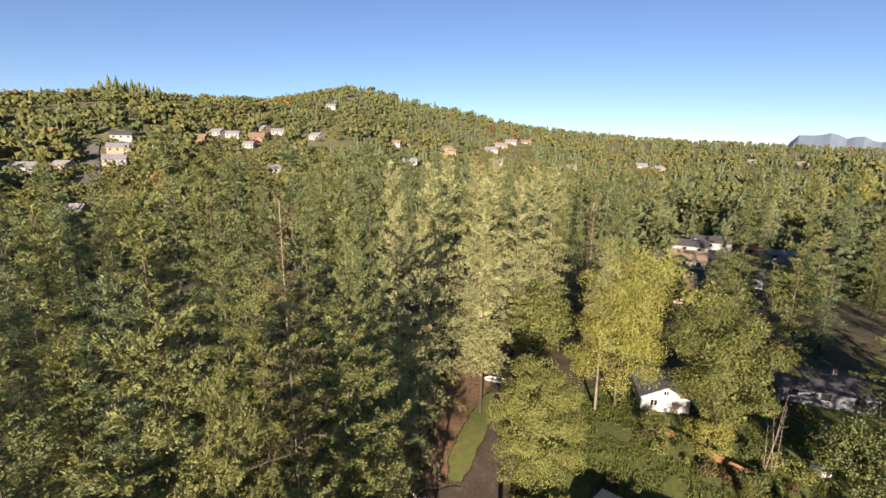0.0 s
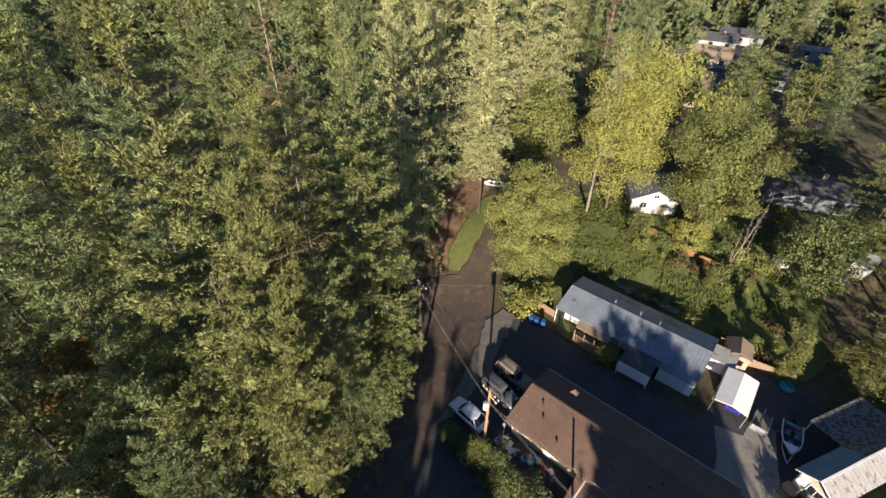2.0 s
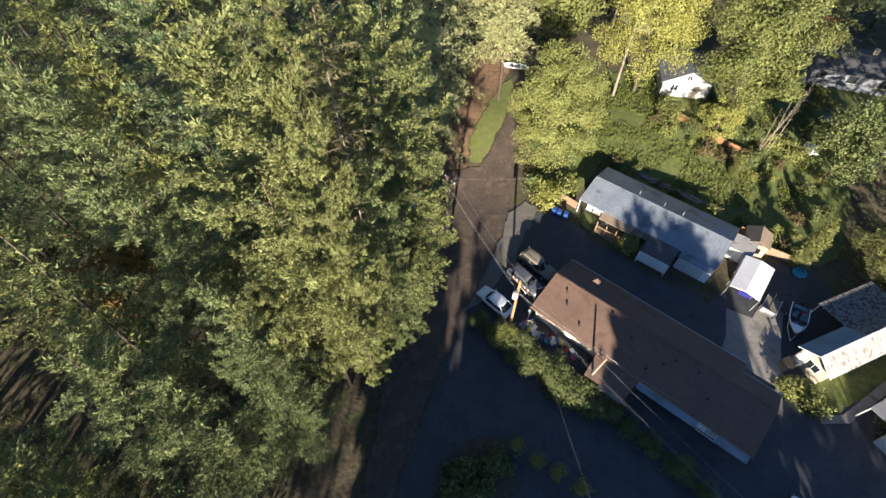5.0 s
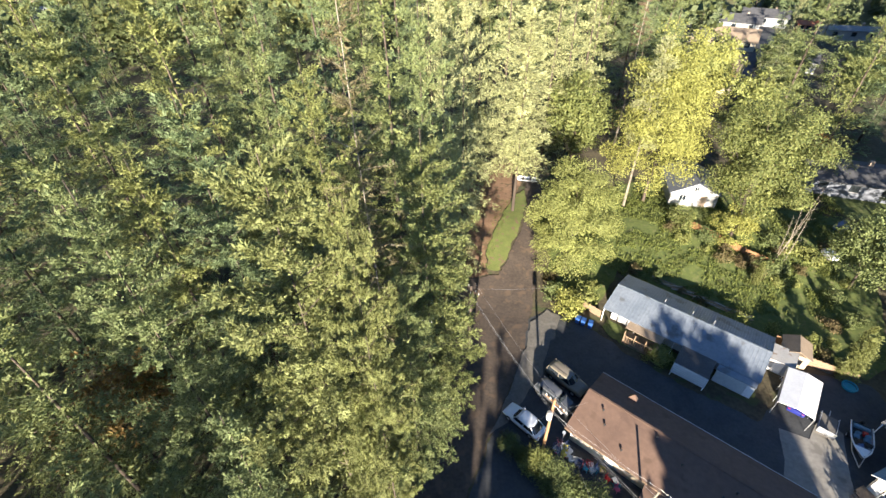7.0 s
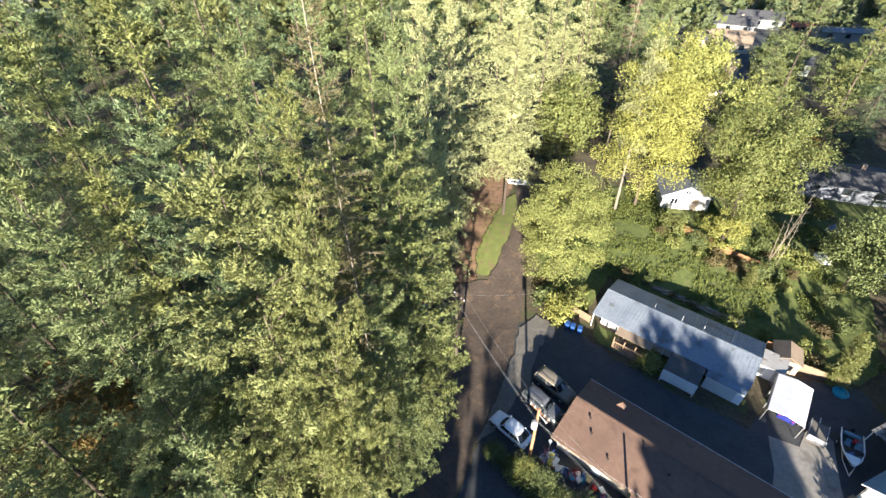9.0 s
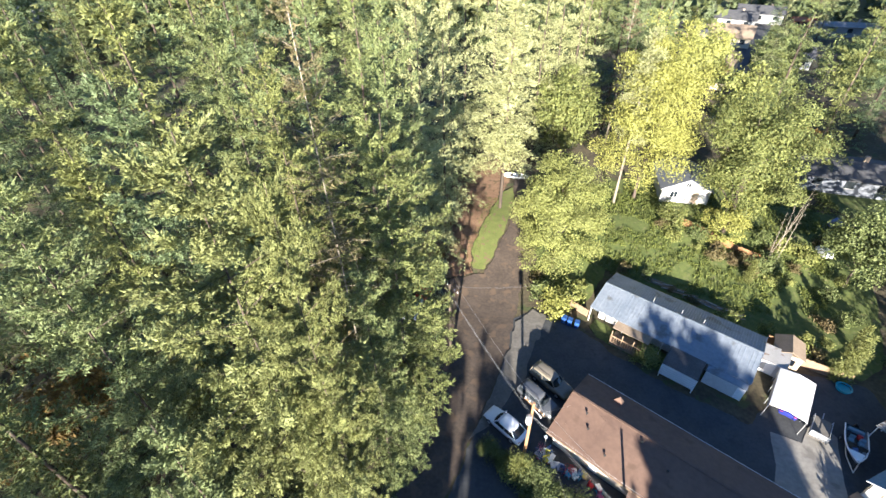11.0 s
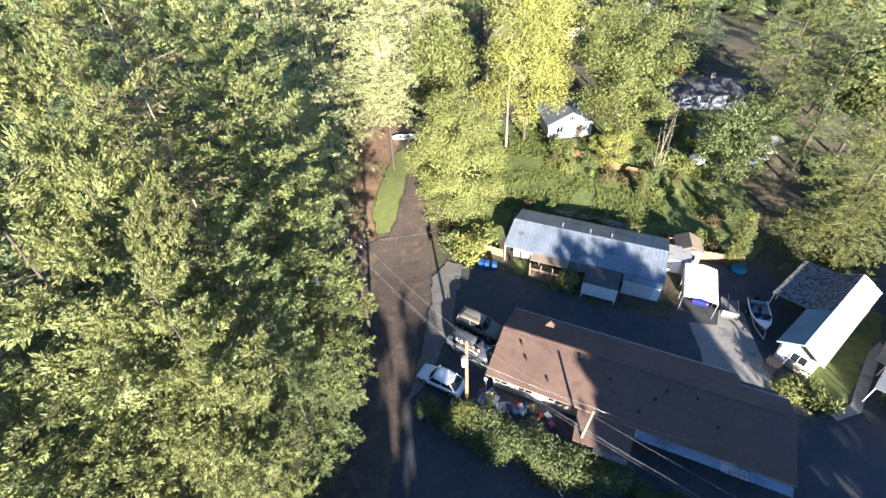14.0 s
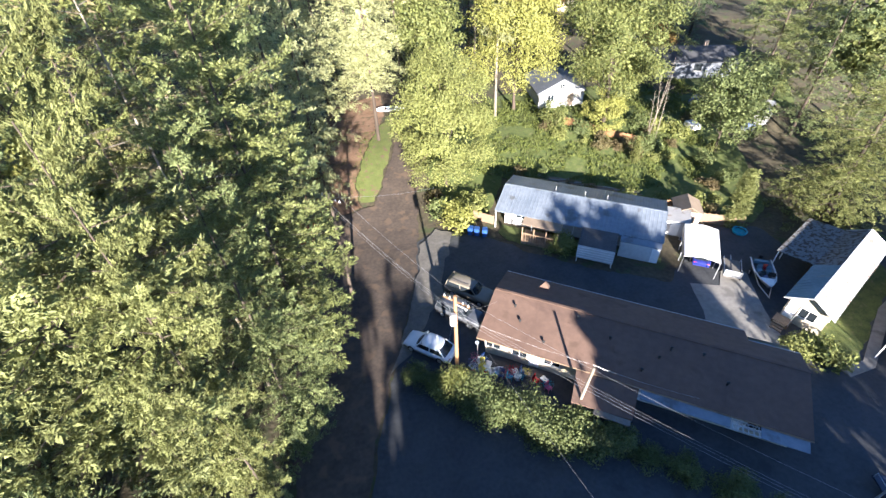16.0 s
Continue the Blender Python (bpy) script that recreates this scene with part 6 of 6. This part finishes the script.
            part("roof_rail", tube([(x1 + 0.2, s * w * 0.58, t + 0.07), (x2 - 0.1, s * w * 0.58, t + 0.07)], 0.02, 5), M["black"], c)
    return c


def heading(x0, y0, x1, y1):
    return pose((x0 + x1) / 2, (y0 + y1) / 2, 0.03, 0, 0, math.degrees(math.atan2(y1 - y0, x1 - x0)))


car(heading(5.3, 23.3, 2.1, 26.4), 4.55, 1.86, 1.42, "white_paint", "white coupe parked beside the utility pole")
car(heading(5.78, 29.38, 8.89, 26.03), 4.6, 1.8, 1.62, "silver_paint", "silver hatchback parked nose to the brown building", "suv")
car(heading(7.38, 31.72, 10.67, 28.26), 4.8, 1.86, 1.72, "tan_paint", "tan station wagon parked beside the silver one", "suv")
car(heading(32.2, 26.54, 34.89, 30.0), 4.4, 1.76, 1.45, "blue_paint", "blue car under the white carport")
car(heading(-6.07, 42.54, -5.10, 46.61), 4.4, 1.8, 1.5, "red_paint", "red car parked under the firs")
car(heading(-7.40, 38.91, -6.63, 42.35), 4.4, 1.8, 1.45, "white_paint", "white car half hidden under the firs")
car(heading(63.46, 59.16, 60.20, 56.39), 4.6, 1.8, 1.5, "dark_paint", "dark car in the shade behind the yard")
car(heading(55.77, 51.65, 53.12, 54.60), 4.8, 1.86, 1.7, "white_paint", "white wagon in the shaded side yard", "suv")

# boat on its trailer
boat = thing("motorboat", pose(36.6, 23.4, 0.03, 0, 0, 236) @ Matrix.Diagonal((0.82, 0.88, 0.9, 1)), "small open motorboat with a white hull on its trailer", "boat")
bm = bmesh.new()
rings = []
for f, k, z0, z1 in ((-2.5, 0.95, 0.55, 1.15), (-1.2, 1.0, 0.5, 1.15), (0.2, 0.98, 0.5, 1.2), (1.5, 0.7, 0.58, 1.28), (2.4, 0.25, 0.8, 1.38), (2.75, 0.03, 1.1, 1.42)):
    rings.append([bm.verts.new((f, y * k, z)) for y, z in ((-1.05, z1), (-0.75, (z0 + z1) / 2), (0, z0), (0.75, (z0 + z1) / 2), (1.05, z1))])
for a, b in zip(rings, rings[1:]):
    for k in range(4):
        bm.faces.new((a[k], a[k + 1], b[k + 1], b[k]))
bm.faces.new(rings[0])
part("hull", bm, M["metal_roof"], boat, "", True)
part("cockpit_floor", slab([(-2.4, -0.8, 0.82), (1.4, -0.6, 0.86), (1.4, 0.6, 0.86), (-2.4, 0.8, 0.82)], 0.05), M["black"], boat, "dark carpeted cockpit floor")
bm = bmesh.new()
rim = [(-2.5, 0.99, 1.16), (-1.2, 1.04, 1.16), (0.2, 1.02, 1.21), (1.5, 0.74, 1.29), (2.4, 0.28, 1.39), (2.8, 0.0, 1.43)]
for side in (-1, 1):
    tube([(x, side * y, z) for x, y, z in rim], 0.07, 6, bm)
part("gunwale", bm, M["trim"], boat, "white rounded gunwale", True)
part("foredeck", slab([(1.2, -0.72, 1.27), (2.45, -0.24, 1.39), (2.45, 0.24, 1.39), (1.2, 0.72, 1.27)], 0.05), M["trim"], boat, "short white foredeck")
for side in (-1, 1):
    chair = part("seat", box((0.55, 0.5, 0.32), (-0.35, side * 0.45, 0.86), bevel=0.05), M["metal_blue"], boat, "pale blue cockpit seat")
    part("backrest", box((0.14, 0.5, 0.5), (-0.68, side * 0.45, 1.1), bevel=0.05), M["metal_blue"], chair)
    part("windscreen", slab([(0.75, side * 0.12, 1.2), (0.75, side * 0.92, 1.2), (0.5, side * 0.86, 1.58), (0.5, side * 0.12, 1.6)], 0.02), M["glass"], boat)
part("bench", box((0.5, 1.5, 0.36), (-2.05, 0, 0.86), bevel=0.05), M["metal_blue"], boat, "pale blue bench across the stern")
part("crate", box((0.6, 0.45, 0.35), (-1.25, 0.35, 0.86), 0.4, 0.03), M["red_paint"], boat, "faded red box on the floor")
part("folded_cover", box((0.9, 0.5, 0.25), (0.95, -0.1, 1.0), 0.2, 0.08), M["tarp"], boat, "bundled blue cover")
part("outboard", box((0.4, 0.35, 0.9), (-2.8, 0, 0.6), bevel=0.06), M["black"], boat)
part("trailer_beam", tube([(-2.2, -0.7, 0.45), (1.6, -0.6, 0.45), (3.6, 0, 0.5)], 0.05, 6), M["steel"], boat)
part("trailer_beam", tube([(-2.2, 0.7, 0.45), (1.6, 0.6, 0.45), (3.6, 0, 0.5)], 0.05, 6), M["steel"], boat)
for s in (-1, 1):
    wheel(boat, -0.8, s * 0.98, 0.3, 0.2)

ut = thing("utility_trailer", pose(34.5, 25.1, 0.07, 0, 0, 49), "small grey mesh utility trailer on the concrete pad", "trailer")
part("bed", box((2.9, 1.5, 0.1), (0, 0, 0.5)), M["concrete"], ut)
for s in (-1, 1):
    part("side_rail", tube([(-1.3, s * 0.75, 0.6), (-1.3, s * 0.75, 0.95), (1.3, s * 0.75, 0.95), (1.3, s * 0.75, 0.6)], 0.03, 6), M["steel"], ut)
    wheel(ut, 0, s * 0.88, 0.3, 0.18)
part("tailgate", box((0.05, 1.5, 0.8), (-1.35, 0, 0.55)), M["steel"], ut)
part("drawbar", tube([(1.3, 0, 0.5), (2.4, 0, 0.45)], 0.04, 6), M["steel"], ut)

mower = thing("work_trailer", pose(28.6, 4.4, 0.03, 0, 0, 68), "dark low work trailer with side frames in the lot", "trailer")
part("bed", box((3.4, 1.7, 0.12), (0, 0, 0.5)), M["dark_paint"], mower)
for s in (-1, 1):
    part("side_rail", tube([(-1.6, s * 0.85, 0.62), (-1.6, s * 0.85, 1.1), (1.6, s * 0.85, 1.1), (1.6, s * 0.85, 0.62)], 0.03, 6), M["steel"], mower)
    wheel(mower, -0.3, s * 1.0, 0.32, 0.2)
lamp = thing("lamp_post", pose(26.2, 5.0, 0.02), "grey lamp post with a round white shade", "lamp")
part("post", tube([(0, 0, 0), (0, 0, 4.2)], [0.07, 0.05], 8), M["steel"], lamp)
part("shade", tube([(0, 0, 4.15), (0, 0, 4.3), (0, 0, 4.42)], [0.42, 0.36, 0.1], 16), M["trim"], lamp)

# row boat by the end of the road
rb = thing("rowing_boat", at_ground(8.9, 71.2, -12) @ pose(0, 0, 0.12), "white rowing boat lying beside the end of the road", "boat")
bm = bmesh.new()
rings = []
for f, k in ((-2.2, 0.1), (-1.5, 0.6), (-0.5, 0.8), (0.6, 0.78), (1.6, 0.5), (2.3, 0.05)):
    rings.append([bm.verts.new((f, y * k, z)) for y, z in ((-0.9, 0.55), (-0.7, 0.1), (0.7, 0.1), (0.9, 0.55))])
for a, b in zip(rings, rings[1:]):
    for k in range(3):
        bm.faces.new((a[k], a[k + 1], b[k + 1], b[k]))
part("hull", bm, M["trim"], rb, "", True)
for f in (-0.8, 0.5):
    part("bench", box((0.25, 1.2, 0.05), (f, 0, 0.4)), M["wood"], rb)


# ---- poles and cables ----
def utility_pole(x, y, h, label, arm=True, turn=0.0, lean=0.0, mat="pole_wood"):
    p = thing("utility_pole", at_ground(x, y, turn) @ pose(0, 0, 0, 0, lean, 0), label, "utility pole", "utility poles")
    part("pole", tube([(0, 0, -0.5), (0, 0, h)], [0.17, 0.12], 10), M[mat], p)
    if arm:
        part("crossarm", box((2.2, 0.1, 0.12), (0, 0.14, h - 0.75)), M[mat], p)
        for k in (-1.0, -0.55, 0.55, 1.0):
            part("insulator", tube([(k, 0.14, h - 0.63), (k, 0.14, h - 0.45)], [0.05, 0.03], 8), M["trim"], p)
    return p


p1 = utility_pole(5.25, 21.9, 9.0, "brown wooden utility pole carrying a white transformer", True, -50)
can = part("transformer", tube([(0.1, -0.45, 6.6), (0.1, -0.45, 7.5)], 0.25, 14), M["trim"], p1, "white transformer can")
part("lid", tube([(0.1, -0.45, 7.5), (0.1, -0.45, 7.6)], [0.26, 0.16], 14), M["steel"], can)
part("street_light", tube([(0, 0, 8.2), (0.9, -0.2, 8.45), (1.1, -0.22, 8.4)], [0.04, 0.04, 0.1], 7), M["trim"], p1)
part("guy_wire", tube([(0, 0, 7.2), (-1.6, 1.6, 2.6), (-2.4, 2.4, 0.1)], 0.012, 4), M["steel"], p1)
# Bark colour here puts the firs' shade into the pole.
p2 = utility_pole(-2.0, 32.7, 12.4, "weathered utility pole beside the firs, darkened for their shade", True, -50, 0.0, "bark")
p3 = thing("service_mast", at_ground(12.4, 15.7) @ pose(0, 0, 0, 0, 10, 20), "pale wooden service post standing in the hedge", "utility pole")
part("pole", tube([(0, 0, -0.3), (0, 0, 5.4)], [0.12, 0.1], 9), M["pale_bark"], p3)
utility_pole(31.0, -8.8, 9.5, "wooden utility pole farther down the lane", True, -50)


def cable(a, b, sag, label="thin grey overhead cable", r=0.007):
    pts = [Vector(a).lerp(Vector(b), k / 12) - Vector((0, 0, sag * 4 * (k / 12) * (1 - k / 12))) for k in range(13)]
    return tagged(part("cable", tube(pts, r, 5), M["wire"]), label, "cable", "overhead cables")


for off, dz in ((-0.6, 8.4), (0.6, 8.4), (0.0, 7.3), (0.05, 6.9)):
    dx, dy = 0.64 * off, 0.77 * off
    cable((5.25 + dx, 21.9 + dy, dz), (-2.0 + dx, 32.7 + dy, dz + 3.9), 0.35)
    cable((5.25 + dx, 21.9 + dy, dz), (30.4 + dx, -8.6 + dy, dz + 0.3), 1.3)
cable((5.25, 21.9, 7.0), (13.4, 16.3, 5.2), 0.25)
cable((13.4, 16.3, 5.2), (19.6, 12.8, 3.6), 0.2)
cable((5.25, 21.9, 7.2), (9.7, 25.0, 3.9), 0.15)
cable((6.5, 19.2, 6.2), (11.9, -7.0, 7.0), 0.5)
cable((-2.0, 32.7, 12.0), (7.6, 36.8, 8.5), 0.3)
cable((-2.0, 32.7, 9.0), (-7.1, 24.8, 7.5), 0.2)

# ---- small things ----
for k, (x, y) in enumerate([(5.1, 9.3), (6.8, 8.1), (8.5, 7.0), (10.4, 5.9)]):
    tub = thing("planter", pose(x, y, 0.02, 0, 0, 40 * k), "round planter tub with a clipped yellow-green shrub", "planter", "planters in the lot")
    part("tub", tube([(0, 0, 0), (0, 0, 0.45)], [0.34, 0.42], 14), M["wood"], tub)
    v, f, _ = leaf_crown(200 + k, (0, 0, 0.85), (0.62, 0.62, 0.55), 18, 40, 0.13, 0.2, 1.6)
    solid("shrub", mesh_of("shrub", v, f, M["yellow"]), tub)
bush(at_ground(0.2, 5.8), 95, (2.2, 1.9, 0.9), "bush", "grey-green juniper on the planted island", 40, 60, 0.3, "shrub")
bush(at_ground(3.2, 7.3), 96, (1.5, 1.4, 0.8), "bush", "dark juniper on the planted island", 26, 55, 0.28, "shrub")
post = thing("hydrant", pose(1.5, 23.6, 0.02), "small pale marker post at the road edge", "post")
part("post", tube([(0, 0, 0), (0, 0, 0.7)], [0.11, 0.09], 10), M["concrete"], post)
part("cap", tube([(0, 0, 0.7), (0, 0, 0.82)], [0.12, 0.04], 10), M["concrete"], post)
for k, (x, y) in enumerate([(12.1, 39.2), (12.7, 38.8), (13.5, 38.4)]):
    bin_ = thing("wheelie_bin", pose(x, y, 0.03, 0, 0, -35 + 8 * k), "blue plastic rubbish bin by the driveway", "bin", "rubbish bins")
    part("tub", box((0.55, 0.6, 0.9), (0, 0, 0.06), bevel=0.04), M["blue_plastic"], bin_)
    part("lid", box((0.6, 0.66, 0.08), (0, 0, 0.97), bevel=0.03), M["blue_plastic"], bin_)
    for s in (-1, 1):
        part("wheel", tube([(s * 0.22, 0.3, 0.1), (s * 0.28, 0.3, 0.1)], 0.1, 10), M["tyre"], bin_)
g = random.Random(12)
toys = ("pink_cloth", "blue_plastic", "trim", "teal_plastic", "yellow_plastic", "red_paint", "trim", "tarp")
for k in range(30):
    u, vv = -0.2 + 6.6 * g.random(), -0.5 - 1.1 * g.random()
    p = frame_at(7.5, 23.15, -38.9) @ pose(u, vv, 0.02, 0, 0, g.uniform(0, 180))
    kind = k % 3
    if kind == 0:
        pot = thing("flower_pot", p, "flower pot with bright blossoms by the wall", "flower pot", "pots by the wall")
        part("pot", tube([(0, 0, 0), (0, 0, 0.32)], [0.14, 0.2], 12), M["tan_wall"], pot)
        v, f, _ = leaf_crown(300 + k, (0, 0, 0.5), (0.26, 0.26, 0.2), 8, 14, 0.1, 0.2, 1.6)
        solid("blossoms", mesh_of("blossoms", v, f, M[toys[k % 8]]), pot)
    elif kind == 1:
        chair = thing("garden_chair", p, "small coloured plastic garden chair", "chair", "things by the wall")
        part("seat", box((0.45, 0.45, 0.05), (0, 0, 0.4), bevel=0.015), M[toys[k % 8]], chair)
        part("backrest", box((0.45, 0.05, 0.5), (0, 0.22, 0.42), bevel=0.015), M[toys[k % 8]], chair)
        for a in (-0.19, 0.19):
            for b in (-0.19, 0.19):
                part("leg", box((0.04, 0.04, 0.4), (a, b, 0)), M[toys[k % 8]], chair)
    else:
        crate = thing("storage_box", p, "lidded coloured storage box by the wall", "box", "things by the wall")
        part("tub", box((0.55, 0.4, 0.32), (0, 0, 0), bevel=0.03), M[toys[k % 8]], crate)
        part("lid", box((0.6, 0.45, 0.06), (0, 0, 0.32), bevel=0.02), M["trim"], crate)
dish = thing("satellite_dish", frame_at(7.5, 23.15, -38.9) @ pose(0.1, -0.5, 0.0), "white satellite dish on a short mast", "dish")
part("mast", tube([(0, 0, 0), (0, 0, 2.3)], 0.03, 6), M["steel"], dish)
part("dish", tube([(0, -0.05, 2.3), (0, -0.12, 2.36), (0, -0.14, 2.38)], [0.04, 0.14, 0.17], 16), M["metal_roof"], dish)
tub = thing("paddling_pool", pose(40.3, 30.2, 0.05, 0, 0, 20), "small teal plastic paddling pool in the shade", "pool")
part("rim", tube([(math.cos(a) * 0.7, math.sin(a) * 0.7, 0.25) for a in (k * math.pi / 10 for k in range(21))], 0.08, 6, cap=False), M["teal_plastic"], tub)
part("floor", tube([(0, 0, 0.0), (0, 0, 0.06)], 0.68, 20), M["teal_plastic"], tub)
for k, (x, y, w, d, h, mat, label) in enumerate([(33.8, 30.7, 1.0, 0.7, 0.8, "blue_plastic", "blue plastic tub beside the shed"), (55.3, 56.8, 2.6, 1.8, 0.9, "tarp", "pile covered with a grey-blue tarp"), (58.1, 49.5, 3.0, 1.8, 1.0, "tarp", "tarp-covered stack in the shaded yard"), (50.5, 51.4, 2.2, 1.4, 0.8, "trim", "white pallet stack in the brambles")]):
    pile = thing("covered_stack", at_ground(x, y, 30 * k), label, "stack")
    part("cover", box((w, d, h), (0, 0, 0), bevel=0.15), M[mat], pile)
    part("base", box((w * 0.9, d * 0.9, 0.1), (0, 0, -0.02)), M["wood"], pile)
camper = thing("camper_trailer", at_ground(61.0, 49.9, 35), "white camper trailer half hidden in the shade", "trailer")
part("body", box((5.2, 2.2, 2.0), (0, 0, 0.5), bevel=0.2), M["white_wall"], camper)
part("window", box((1.2, 2.24, 0.5), (0.8, 0, 1.5)), M["glass"], camper)
for s in (-1, 1):
    wheel(camper, -0.2, s * 1.0, 0.33, 0.2)
part("hitch", tube([(2.6, 0, 0.5), (3.8, 0, 0.45)], 0.05, 6), M["steel"], camper)


# ---- rough grass of the yard ----
g = np.random.default_rng(21)
pts = []
while len(pts) < 5200:
    x, y = g.uniform(9, 58), g.uniform(40, 68)
    inside = y > 41 + max(0, 0) and (x - 14.9) * 0.578 + (y - 40.3) * 0.816 > 8.6 and x < 20 + y * 0.62 and x > 9 + (y - 44) * 0.1
    if inside and noise.noise(Vector((x / 4, y / 4, 2))) > -0.15:
        pts.append((x, y, land(x, y) + 0.1))
pts = np.repeat(np.array(pts), 5, 0)
n = len(pts)
al = unit(np.stack([g.normal(0, 0.5, n), g.normal(0, 0.5, n), np.ones(n)], 1))
tall = g.uniform(0.25, 0.6, n)
v, f = rhombs(pts + np.stack([g.normal(0, 0.18, n), g.normal(0, 0.18, n), tall * 0.4], 1), al, unit(np.cross(al, g.normal(0, 1, (n, 3)))), tall, tall * 0.22)
blades = [(0.2 + 4.2 * u + g.uniform(-0.9, 0.9), 48.2 + 16.5 * u) for u in g.uniform(0, 1, 900)]
more = np.array([(x, y, land(x, y) + 0.17) for x, y in blades])
m = len(more)
al = unit(np.stack([g.normal(0, 0.5, m), g.normal(0, 0.5, m), np.ones(m)], 1))
tall = g.uniform(0.12, 0.3, m)
w, q = rhombs(more, al, unit(np.cross(al, g.normal(0, 1, (m, 3)))), tall, tall * 0.25)
v, f = np.concatenate([v, w]), np.concatenate([f, q + len(v)])
tagged(new("rough_grass", mesh_of("rough_grass", v, f, M["tuft"])), "tufts of rough grass in the yard and along the verge", "grass", "", "stuff")

for k in range(9):
    x, y = 24.6 + 1.15 * k, 46.9 - 0.78 * k
    pile = thing("lumber_stack", at_ground(x, y, -35 + 9 * (k % 3)) @ pose(0, 0, 0.1), "weathered boards and pale scrap stacked behind the mobile home", "stack", "scrap behind the mobile home")
    for j in range(5):
        part("plank", box((1.5 + 0.2 * ((k + j) % 3), 0.16, 0.05), (0.1 * ((j * 7 + k) % 3), -0.4 + 0.2 * j, 0.06 * ((j + k) % 4)), 6 * ((j * 5 + k) % 5) - 12), M[("wood", "concrete", "metal_white", "wood")[(j + k) % 4]], pile)
